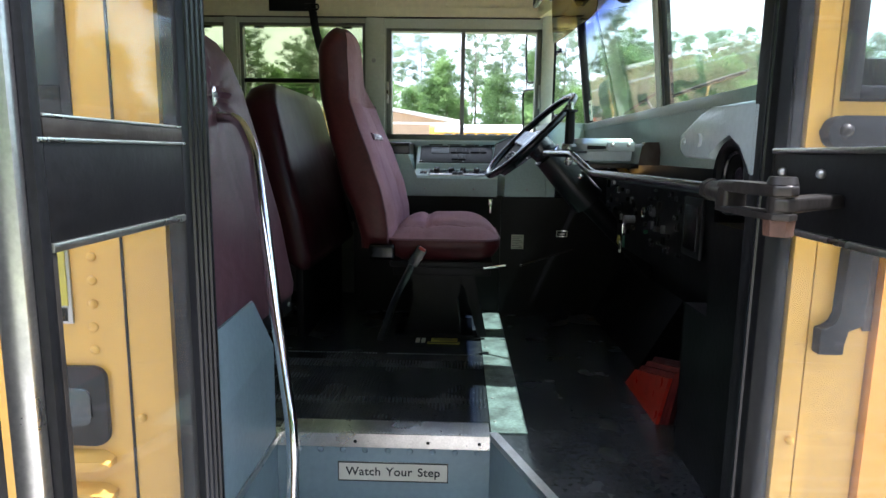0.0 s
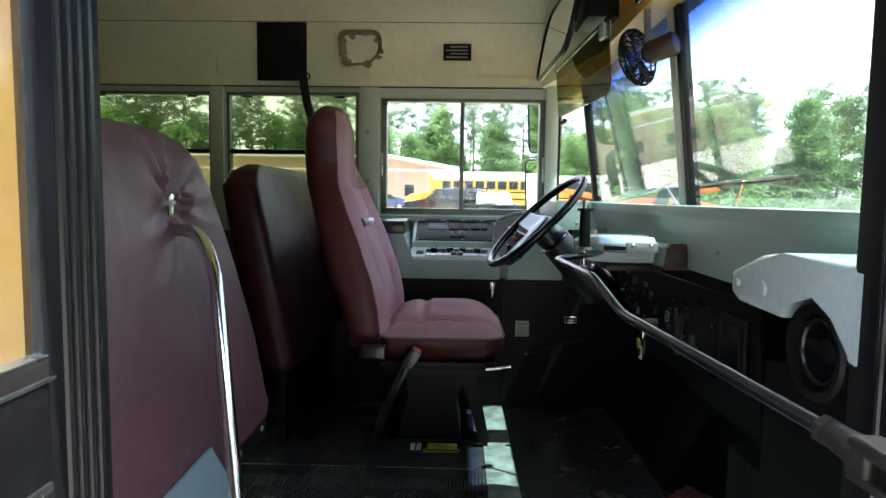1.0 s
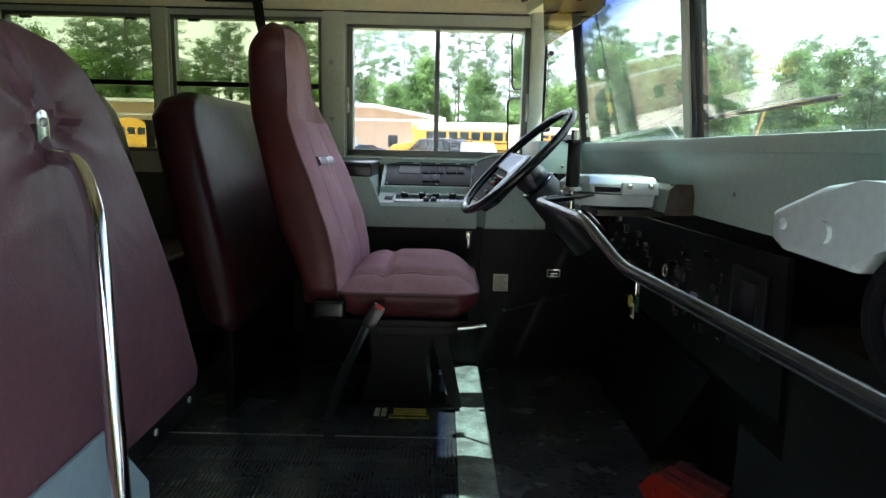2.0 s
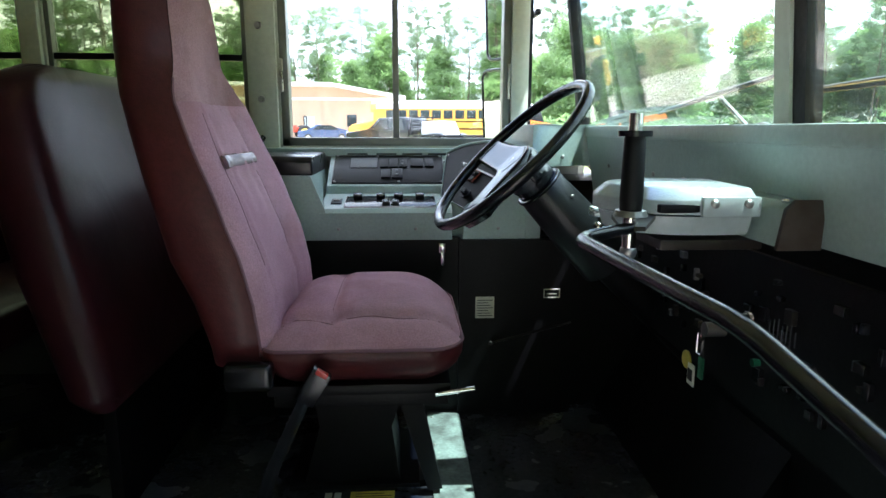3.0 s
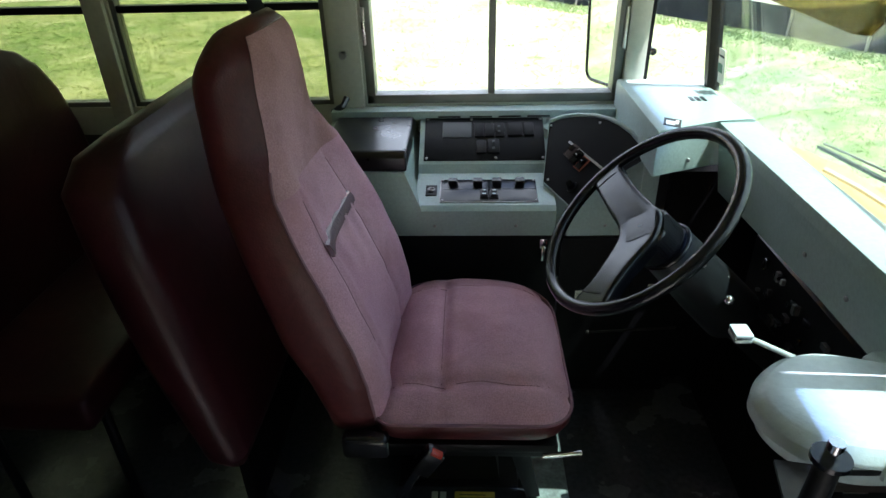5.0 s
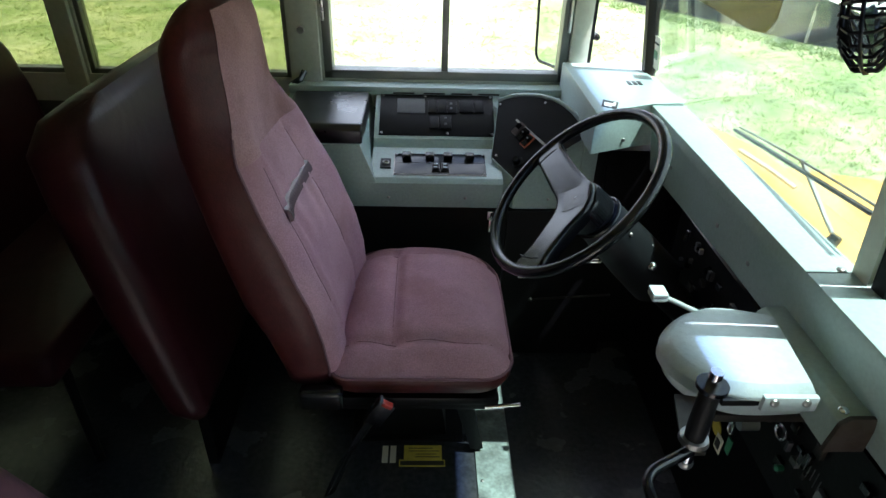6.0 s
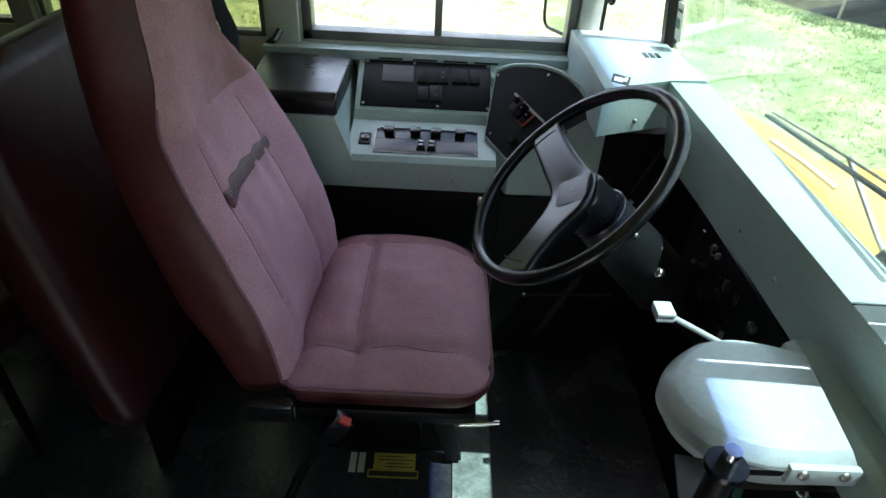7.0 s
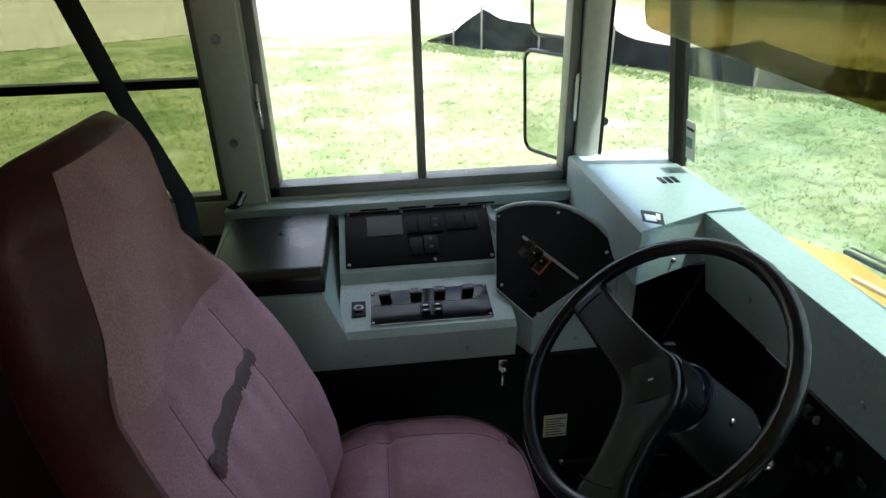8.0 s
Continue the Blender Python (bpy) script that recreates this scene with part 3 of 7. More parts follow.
# step well
steps = thing("step_well", (0, 1.0, -0.5), "blue-grey steel entrance step well with a worn aluminium nosing", "steps", kind="structure")
bit("riser", box(-0.39, 0.20, 1.335, 1.355, -0.26, -0.004), blue_panel, steps)
bit("riser", box(-0.39, 0.40, 1.07, 1.09, -0.50, -0.26), blue_panel, steps)
bit("tread", box(-0.39, 0.32, 1.08, 1.34, -0.27, -0.25), floor_rubber, steps)
bit("tread", box(-0.39, 0.50, 0.56, 1.08, -0.51, -0.49), floor_rubber, steps)
bit("side_panel", box(-0.40, -0.388, 0.55, 1.35, -0.6, 0.0), blue_panel, steps)
bit("side_panel", loft([[(0.197, 1.348, z), (0.435, 0.70, z), (0.447, 0.70, z), (0.209, 1.348, z)] for z in (-0.6, -0.012)]), blue_panel, steps)
bit("side_trim", loft([[(0.195, 1.351, z), (0.428, 0.72, z), (0.452, 0.72, z), (0.222, 1.351, z)] for z in (-0.012, 0.006)]), aluminium, steps)
bit("side_trim", box(-0.40, -0.375, 0.64, 1.35, -0.012, 0.006), aluminium, steps)
nose = bmesh.new()
add_box(nose, -0.385, 0.198, 1.330, 1.412, 0.0005, 0.004)
add_box(nose, -0.385, 0.198, 1.326, 1.332, -0.035, 0.004)
for i in range(57):
    x = -0.38 + i * 0.0102
    add_box(nose, x, x + 0.005, 1.333, 1.410, 0.004, 0.0065)
bit("nosing", nose, aluminium, steps, "worn ribbed aluminium nosing", smooth=False)
for x in (-0.35, -0.17, 0.03, 0.17):
    screw((x, 1.325, -0.018), (0, -1, 0), steps, 0.005, black_plastic)
for i in range(9):
    screw((-0.33 + i * 0.062, 1.334, -0.048), (0, -1, 0), steps, 0.009, blue_panel)
sign = solid("step_sign", box(-0.22, 0.086, 1.3325, 1.335, -0.138, -0.082), paper, "small framed warning sign that reads Watch Your Step", "sign")
part("frame", boxes((-0.22, 0.086, 1.3312, 1.3327, -0.0845, -0.082), (-0.22, 0.086, 1.3312, 1.3327, -0.138, -0.1355), (-0.22, -0.2175, 1.3312, 1.3327, -0.138, -0.082), (0.0835, 0.086, 1.3312, 1.3327, -0.138, -0.082)), ink, sign)
txt = bpy.data.curves.new("lettering", "FONT")
txt.body, txt.size, txt.align_x, txt.align_y, txt.extrude = "Watch Your Step", 0.0345, "CENTER", "CENTER", 0.0004
txt.space_word, txt.space_character, txt.offset = 1.35, 1.04, 0.0004
txt.materials.append(ink)
lettering = new("lettering", txt)
lettering.matrix_world = pose(-0.067, 1.3318, -0.110, 90, 0, 0)
lettering.parent = sign

# ribbed mat, floor seams and strip
mat = thing("rubber_mat", (0, 1.7, 0), "black ribbed rubber mat at the top of the steps", "mat")
bit("backing", box(-0.80, 0.198, 1.412, 2.005, 0.0005, 0.004), floor_rubber, mat)
rib_mesh = mesh_of("rib", box(0, 0.006, 1.414, 2.003, 0.004, 0.0078, 0.001, 1), floor_rubber)
for i in range(84):
    r = new("rib", rib_mesh)
    under(r, mat)
    r.location = (0.189 - i * 0.0118, 0, 0)
solid("floor_strip", box(-1.6, 0.20, 2.005, 2.012, 0.0, 0.005), aluminium, "thin aluminium floor joint strip", "trim", "structure")
strip = thing("floor_plate", (0.25, 2.0, 0), "worn pale green steel cover strip along the floor", "floor plate")
bit("plate", box(0.203, 0.305, 1.352, 2.95, 0.0005, 0.006, 0.001), plate_paint, strip)
for i in range(9):
    screw((0.217, 1.42 + i * 0.17, 0.007), (0, 0, 1), strip, 0.005)

# ---- dashboard ----
dash = thing("dashboard", (0.68, 1.8, 0.6), "grey-green painted steel dashboard with a bright top ledge", "dashboard")
bit("ledge", prism([(0.668, 0.645), (0.668, 2.63), (0.762, 2.63), (0.762, 0.645)], "z", 0.875, 0.905, bevel=0.004), grey_green, dash)
bit("face", loft([[(0.6715, y, 0.876), (0.684, y, 0.878), (0.712, y, z1), (0.700, y, z1)] for y, z1 in ((0.65, 0.735), (1.75, 0.74), (2.1, 0.738), (2.625, 0.715))]), grey_green, dash, smooth=False)
bit("seam", box(0.6675, 0.757, 1.8135, 1.8155, 0.9045, 0.9056), black_paint, dash)
screw((0.729, 1.822, 0.9055), (0, 0, 1), dash, 0.008, steel)
bit("corner_block", prism([(0.495, 2.545), (0.495, 3.035), (0.575, 3.035), (0.745, 2.965), (0.762, 2.632), (0.668, 2.632)], "z", 0.79, 0.909, bevel=0.006), grey_green, dash)
for y in (2.45, 2.15, 2.0, 1.4, 1.1):
    screw((0.684, y, 0.80), (-1, 0, -0.2), dash, 0.006)
screw((0.594, 2.592, 0.817), (-0.4, -1, 0), dash, 0.006)
fire = thing("firewall", (0.72, 1.8, 0.3), "black painted firewall and toe board under the dashboard", "bulkhead", kind="structure")
bit("panel", boxes((0.905, 0.935, 0.62, WY, 0.0, 0.74), (0.60, 0.905, 2.70, WY, 0.0, 0.74), (0.535, 0.60, 2.72, WY - 0.003, 0.0, 0.788)), black_paint, fire, smooth=False)
bit("toe_board", prism([(0.76, 0.0), (0.905, 0.0), (0.905, 0.26)], "y", 1.9, 2.70), black_paint, fire, smooth=False)
bit("kick_panel", boxes((0.53, 0.905, 0.622, 0.65, 0.0, 0.90), (0.68, 0.905, 0.65, 1.15, 0.0, 0.62), (0.682, 0.905, 1.15, 1.29, 0.0, 0.40)), black_paint, fire, smooth=False)

# heater housing by the door
heater = thing("heater_housing", (0.64, 0.8, 0.6), "pale grey enamelled heater housing with a round black blower", "heater")
bit("cover", prism([(0.655, 0.735), (0.672, 0.732), (0.685, 0.742), (0.71, 0.79), (0.755, 0.81), (0.80, 0.795), (0.825, 0.762), (0.95, 0.765), (0.976, 0.775), (0.978, 0.808), (0.885, 0.842), (0.83, 0.850), (0.655, 0.85)], "x", 0.530, 0.70, bevel=0.008, seg=3), white_plastic, heater)


def blower_ring(x, r):
    return [(x, 0.755 + r * math.cos(a), 0.735 + r * math.sin(a)) for a in (2 * math.pi * k / 32 for k in range(32))]


bit("blower", loft([blower_ring(0.66, 0.062), blower_ring(0.537, 0.062), blower_ring(0.533, 0.058), blower_ring(0.535, 0.050), blower_ring(0.575, 0.046)]), black_paint, heater, "round black blower duct")
bit("blower_ring", tube(blower_ring(0.545, 0.040), 0.004, 8, True), black_plastic, heater)
bit("blower_hub", rod((0.552, 0.755, 0.735), (0.575, 0.755, 0.735), 0.016, 0.018, 16), black_plastic, heater)
for k in range(5):
    a = 2 * math.pi * k / 5
    bit("blower_vane", box(-0.002, 0.002, 0.012, 0.046, -0.009, 0.009, 0.002, m=Matrix.Translation((0.562, 0.755, 0.735)) @ Matrix.Rotation(a, 4, "X")), black_plastic, heater)
screw((0.529, 0.95, 0.795), (-1, 0, 0), heater, 0.007, white_plastic)
bit("cap_screw", rod((0.525, 0.875, 0.795), (0.532, 0.875, 0.795), 0.012, 0.012, 16), white_plastic, heater)

# motor cover under the dashboard
cover = thing("motor_cover", (0.55, 1.76, 0.74), "pale blue-grey rounded motor cover under the dashboard", "motor cover")
outline = [(0.649, 1.822), (0.600, 1.838), (0.547, 1.847), (0.505, 1.838), (0.465, 1.810), (0.439, 1.780), (0.427, 1.750), (0.430, 1.717), (0.446, 1.686), (0.472, 1.661), (0.515, 1.643), (0.570, 1.640), (0.628, 1.644)]


def smooth_loop(pts, n=5):
    """A closed curve through the points, straight along its last side."""
    out = []
    m = len(pts)
    for k in range(m):
        p0, p1, p2, p3 = (Vector(pts[max(0, min(m - 1, k + d))]) if k < m - 1 else Vector(pts[(k + d) % m]) for d in (-1, 0, 1, 2))
        for q in range(n):
            u = q / n
            if k == m - 1:
                out.append(p1.lerp(p2, u))
            else:
                out.append(0.5 * (2 * p1 + (p2 - p0) * u + (2 * p0 - 5 * p1 + 4 * p2 - p3) * u * u + (3 * p1 - p0 - 3 * p2 + p3) * u ** 3))
    return out


loop = smooth_loop(outline)


def lid_ring(z, k):
    return [(0.575 + (p.x - 0.575) * k, 1.742 + (p.y - 1.742) * k, z) for p in loop]


bit("lid", loft([lid_ring(0.780, 0.985), lid_ring(0.781, 1.0), lid_ring(0.799, 1.0), lid_ring(0.802, 0.994), lid_ring(0.8145, 0.895), lid_ring(0.8165, 0.875), lid_ring(0.8175, 0.70), lid_ring(0.818, 0.40)]), white_plastic, cover)
bit("tray", loft([lid_ring(0.750, 0.87), lid_ring(0.755, 0.90), lid_ring(0.777, 0.935)]), white_plastic, cover)
bit("skirt", box(0.545, 0.628, 1.634, 1.644, 0.778, 0.806, 0.003), white_plastic, cover)
bit("vent_slot", box(0.488, 0.545, 1.640, 1.66, 0.783, 0.795, 0.002), black_paint, cover)
bit("bracket", box(0.50, 0.65, 1.66, 1.83, 0.727, 0.742, 0.003), dark_steel, cover)
bit("mounting_beam", prism([(0.632, 0.742), (0.640, 0.792), (0.652, 0.802), (0.690, 0.802), (0.690, 0.742)], "y", 1.602, 1.86, bevel=0.003), grey_green, cover, "grey-green box beam along the dashboard")
bit("end_cap", prism([(0.630, 0.738), (0.638, 0.794), (0.651, 0.806), (0.692, 0.806), (0.692, 0.738)], "y", 1.594, 1.602, bevel=0.002), dusty_brown, cover, "rust-stained beam end")
for x in (0.561, 0.609):
    screw((x, 1.633, 0.797), (0, -1, 0.3), cover, 0.007)
screw((0.651, 1.615, 0.803), (0, 0, 1), cover, 0.008, chrome)

# ---- steering ----
N = Vector((-0.694, -0.073, 0.716)).normalized()
HUB = Vector((0.379, 2.236, 0.838))
A1 = N.cross(Vector((0, 1, 0))).normalized()
A2 = N.cross(A1).normalized()
R = 0.2225


def on_wheel(a, r, up=0.0):
    return HUB + (A1 * math.cos(a) + A2 * math.sin(a)) * r + N * up


wheel = thing("steering_wheel", HUB, "black two-spoke bus steering wheel with a dished hub", "steering wheel")
bit("rim", tube([on_wheel(2 * math.pi * k / 192, R + 0.0004 * math.cos(48 * 2 * math.pi * k / 192) * (1 if 30 < k < 160 else 0)) for k in range(192)], 0.0135, 12, True), black_plastic, wheel)


SPOKES = (radians(-84), radians(37))


def arm_point(a, r, w):
    """A place on the wheel's plane: r out along an arm, w to its side."""
    return Vector((r * math.cos(a) - w * math.sin(a), r * math.sin(a) + w * math.cos(a)))


mid = sum(SPOKES) / 2
# outline of the moulding, along and across the line between the spokes
arms = [arm_point(mid, x, w) for x, w in (
    (0.131, -0.176), (0.100, -0.107), (0.078, -0.057), (0.058, -0.016), (0.050, 0.016), (0.056, 0.048), (0.078, 0.093), (0.100, 0.132), (0.129, 0.177),
    (0.060, 0.205), (0.040, 0.172), (0.012, 0.128), (-0.012, 0.098), (-0.036, 0.072), (-0.048, 0.035), (-0.046, -0.005), (-0.025, -0.038),
    (0.004, -0.085), (0.028, -0.130), (0.048, -0.172), (0.062, -0.209))]


def arm_ring(up, k):
    """The arms' outline drawn in by k, rising a little towards the rim."""
    pts = smooth_loop(arms)
    out = []
    for i, p in enumerate(pts):
        d = pts[(i + 1) % len(pts)] - pts[i - 1]
        q = p + Vector((-d.y, d.x)).normalized() * k
        out.append(HUB + A1 * q.x + A2 * q.y + N * up)
    return out


moulding = loft([arm_ring(-0.030, 0.008), arm_ring(-0.012, 0.001), arm_ring(-0.002, 0.0), arm_ring(0.003, 0.0015), arm_ring(0.0055, 0.0045), arm_ring(0.0062, 0.009), arm_ring(0.0063, 0.013)])
tops = bmesh.ops.triangulate(moulding, faces=[f for f in moulding.faces if len(f.verts) > 20])["faces"]
bmesh.ops.subdivide_edges(moulding, edges=list({e for f in tops for e in f.edges}), cuts=4, use_grid_fill=True)
for v in moulding.verts:  # dished towards the hub
    off = v.co - HUB
    v.co -= N * 0.018 * max(0.0, 1 - (off - N * off.dot(N)).length / R)
bit("spoke_moulding", moulding, gloss_black, wheel, "glossy black moulding of both spokes")
for a in SPOKES:
    side = (-A1 * math.sin(a) + A2 * math.cos(a))
    bit("spoke_joint", tube([on_wheel(a, R - 0.033 - 0.004 * abs(u) ** 2, 0.0045 - 0.0010 * u * u) + side * 0.031 * u for u in (-1, -0.5, 0, 0.5, 1)], 0.0011, 5), black_rubber, wheel)
hubm = Matrix.Translation(HUB) @ Matrix((A1, A2, N)).transposed().to_4x4() @ Matrix.Rotation(radians(-23.5), 4, "Z") @ Matrix.Translation((-0.006, 0.022, -0.0145))
pad = prism(rounded_rect(0.092, 0.104, 0.034, 8), "z", -0.06, -0.004, bevel=0.010, seg=4)
bmesh.ops.transform(pad, matrix=hubm, verts=pad.verts)
bit("hub", pad, gloss_black, wheel)
pad = prism(rounded_rect(0.066, 0.064, 0.007), "z", 0.0, 0.0085, bevel=0.0014)
bmesh.ops.transform(pad, matrix=hubm, verts=pad.verts)
bit("horn_pad", pad, gloss_black, wheel, smooth=False)
pad = box(-0.004, 0.004, -0.0015, 0.0015, 0.0080, 0.0092)
bmesh.ops.transform(pad, matrix=hubm, verts=pad.verts)
bit("horn_mark", pad, steel, wheel)
col = thing("steering_column", HUB - N * 0.35, "dark grey steering column cover with a chrome knob", "steering column")


def col_ring(u, r, n=28):
    return [HUB + N * -u + (A1 * math.cos(a) + A2 * math.sin(a)) * r for a in (2 * math.pi * k / n for k in range(n))]


bit("neck", loft([col_ring(u, r) for u, r in ((0.04, 0.050), (0.075, 0.052), (0.10, 0.050))]), gloss_black, col)
bit("shroud", loft([col_ring(u, r) for u, r in ((0.10, 0.054), (0.107, 0.057), (0.25, 0.066), (0.36, 0.068))]), column_grey, col)
bit("collar", tube(col_ring(0.103, 0.056), 0.005, 8, True), black_plastic, col)
bit("shaft", rod(HUB - N * 0.36, HUB - N * 0.78, 0.045, 0.03, 16), black_paint, col)
bit("knob", ball((0.571, 2.165, 0.682), 0.011), chrome, col)
for u, a in ((0.16, 2.2), (0.24, 2.6), (0.3, 1.9)):
    screw(HUB - N * u + (A1 * math.cos(a) + A2 * math.sin(a)) * 0.063, A1 * math.cos(a) + A2 * math.sin(a), col, 0.005)
bit("stalk", rod((0.62, 1.90, 0.725), (0.52, 1.972, 0.739), 0.005), white_plastic, col)
bit("stalk_knob", box(0.496, 0.527, 1.960, 1.996, 0.732, 0.741, 0.004), knob_plastic, col, "pale blue plastic lever knob")
bit("stalk_knob", box(0.496, 0.527, 1.960, 1.996, 0.742, 0.750, 0.0035), knob_plastic, col, "pale blue plastic lever knob")

# ---- door lever and rod ----
lever = thing("door_lever", (0.42, 1.57, 0.7), "black door control lever with a rubber grip and long push rod", "door lever")
HX, HY = 0.420, 1.572
bit("push_rod", tube(rounded_path([(HX, HY - 0.004, 0.775), (0.341, 1.53, 0.769), (0.362, 1.20, 0.768), (0.370, 1.01, 0.730), (0.4075, 0.505, 0.728)], 0.03), 0.0080, 14), rod_black, lever)
bit("grip", loft([[(HX + r * math.cos(a), HY + r * math.sin(a), z) for a in (2 * math.pi * k / 20 for k in range(20))] for z, r in ((0.797, 0.0135), (0.81, 0.0145), (0.85, 0.0138), (0.885, 0.0132), (0.889, 0.012))]), black_rubber, lever, "black rubber hand grip")
bit("collar", rod((HX, HY, 0.790), (HX, HY, 0.797), 0.021, 0.019, 20), steel, lever)
bit("collar", rod((HX, HY, 0.888), (HX, HY, 0.895), 0.0205, 0.0205, 20), gloss_black, lever)
bit("spindle", rod((HX, HY, 0.745), (HX, HY, 0.916), 0.009, 0.0085, 16), chrome, lever)
bit("ball_joint", ball((HX, HY, 0.744), 0.011), steel, lever)
bit("mount", prism([(0.405, 1.56), (0.436, 1.56), (0.490, 1.66), (0.430, 1.67)], "z", 0.772, 0.778), dark_steel, lever)
bit("sleeve", rod((0.4075, 0.505, 0.728), (0.411, 0.462, 0.7255), 0.0105, 0.0145, 16), dark_steel, lever, "worn steel threaded sleeve")
bit("lock_nut", rod((0.407, 0.511, 0.728), (0.408, 0.501, 0.728), 0.0135, 0.0135, 6), dark_steel, lever)
yoke = [(0.399, 0.470), (0.423, 0.470), (0.432, 0.430), (0.437, 0.375), (0.433, 0.356), (0.421, 0.348), (0.408, 0.356), (0.404, 0.375), (0.401, 0.430)]
bit("clevis_plate", prism(yoke, "z", 0.729, 0.741, bevel=0.004, seg=3), dark_steel, lever)
bit("clevis_plate", prism(yoke, "z", 0.706, 0.7125, bevel=0.002), dark_steel, lever)
bit("clevis_neck", prism([(0.3985, 0.472), (0.4235, 0.472), (0.426, 0.448), (0.4005, 0.448)], "z", 0.7065, 0.7405, bevel=0.005, seg=3), dark_steel, lever)
bit("pin", rod((0.4205, 0.366, 0.697), (0.4205, 0.366, 0.748), 0.0115, 0.0115, 18), dark_steel, lever)
bit("pin_head", rod((0.4205, 0.366, 0.741), (0.4205, 0.366, 0.7485), 0.0145, 0.0125, 18), dark_steel, lever)
bit("pin_nut", rod((0.4205, 0.366, 0.690), (0.4205, 0.366, 0.706), 0.0135, 0.0145, 6), rust, lever, "rusty brown nut")

# ---- driver's side console ----
con = thing("side_console", (0.1, 2.85, 0.55), "grey-green driver's switch console with black panels", "console")
bit("body", prism([(2.655, 0.565), (2.645, 0.648), (2.66, 0.660), (2.82, 0.688), (2.835, 0.712), (3.00, 0.805), (WY, 0.815), (WY, 0.565)], "x", -0.115, 0.28), grey_green, con, smooth=False)
bit("end_block", loft([[(x0, 2.655, 0.565), (x0, 2.645, 0.655), (x1, 2.665, 0.757), (x1, WY, 0.80), (x0, WY, 0.565)] for x0, x1 in ((-0.40, -0.40), (-0.098, -0.142))]), grey_green, con)
bit("armrest_box", prism([(2.672, 0.757), (2.668, 0.800), (2.685, 0.814), (2.975, 0.816), (2.988, 0.757)], "x", -0.375, -0.135, bevel=0.007, seg=3), armrest_vinyl, con, "black padded top of the armrest box")
bit("top_rail", box(-0.40, 0.50, 2.99, WY - 0.001, 0.80, 0.828, 0.004), grey_green, con)
slope = math.atan2(0.805 - 0.712, 3.00 - 2.835)


def on_slope(x, s, up=0.0):
    """A place on the slanting switch panel, s along the slope."""
    return Vector((x, 2.835 + s * math.cos(slope) - up * math.sin(slope), 0.712 + s * math.sin(slope) + up * math.cos(slope)))


def slope_box(x0, x1, s0, s1, h0, h1, bevel=0.001):
    bm = box(x0, x1, s0, s1, h0, h1, bevel)
    bmesh.ops.transform(bm, matrix=Matrix.Translation((0, 2.835, 0.712)) @ Matrix.Rotation(slope, 4, "X"), verts=bm.verts)
    return bm


bit("switch_panel", slope_box(-0.10, 0.268, 0.012, 0.182, 0.0, 0.004), dark_panel, con)
for x0, s0, w, h in ((0.055, 0.10, 0.028, 0.055), (0.086, 0.10, 0.03, 0.055), (0.119, 0.10, 0.028, 0.055), (0.157, 0.105, 0.045, 0.05), (0.207, 0.105, 0.03, 0.05), (0.06, 0.035, 0.03, 0.05), (0.095, 0.035, 0.035, 0.055)):
    bit("switch", slope_box(x0, x0 + w, s0, s0 + h, 0.004, 0.010, 0.002), black_paint, con)
for x, s in ((0.13, 0.115), (0.13, 0.135), (0.112, 0.05), (0.112, 0.075)):
    bit("switch_mark", slope_box(x - 0.004, x + 0.004, s, s + 0.008, 0.010, 0.0108), dash_grey, con)
bit("blank_plate", slope_box(-0.045, 0.045, 0.10, 0.162, 0.004, 0.006), dash_grey, con)
for x, s in ((-0.092, 0.02), (-0.092, 0.174), (0.26, 0.02), (0.26, 0.174), (0.118, 0.02), (0.045, 0.174)):
    screw(on_slope(x, s, 0.004), (0, -math.sin(slope), math.cos(slope)), con, 0.005)
tilt = math.atan2(0.688 - 0.660, 2.82 - 2.66)


def ledge_box(x0, x1, y0, y1, h0, h1, bevel=0.001):
    bm = box(x0, x1, y0, y1, h0, h1, bevel)
    bmesh.ops.transform(bm, matrix=Matrix.Translation((0, 2.66, 0.660)) @ Matrix.Rotation(tilt, 4, "X"), verts=bm.verts)
    return bm


bit("control_plate", ledge_box(-0.045, 0.232, 0.012, 0.125, 0.0, 0.003), shiny_black, con)
for x in (-0.01, 0.062, 0.118, 0.185):
    bit("slider_knob", ledge_box(x - 0.014, x + 0.014, 0.092, 0.113, 0.003, 0.019, 0.004), black_plastic, con)
for x in (0.08, 0.108):
    bit("rocker", ledge_box(x - 0.0125, x + 0.0125, 0.026, 0.066, 0.003, 0.008, 0.002), black_paint, con)
    for y0 in (0.031, 0.048):
        bit("rocker", ledge_box(x - 0.0095, x + 0.0095, y0, y0 + 0.014, 0.008, 0.013, 0.002), shiny_black, con)
        bit("switch_mark", ledge_box(x - 0.005, x + 0.005, y0 + 0.005, y0 + 0.009, 0.013, 0.0136, 0.0002), white_plastic, con)
bit("plate_edge", ledge_box(-0.045, 0.232, 0.011, 0.0125, 0.0, 0.0036, 0.0004), steel, con)
bit("plate_edge", ledge_box(-0.0465, -0.0448, 0.012, 0.125, 0.0, 0.0036, 0.0004), steel, con)
bit("plate_seam", ledge_box(-0.043, 0.230, 0.0745, 0.0757, 0.003, 0.0036, 0.0002), dash_grey, con)
bit("socket_plate", ledge_box(-0.088, -0.056, 0.045, 0.095, 0.0, 0.004), black_paint, con)
bit("socket", tube([(-0.072 + 0.009 * math.cos(a), 2.728 + 0.009 * math.sin(a), 0.678) for a in (2 * math.pi * k / 14 for k in range(14))], 0.003, 6, True), steel, con)
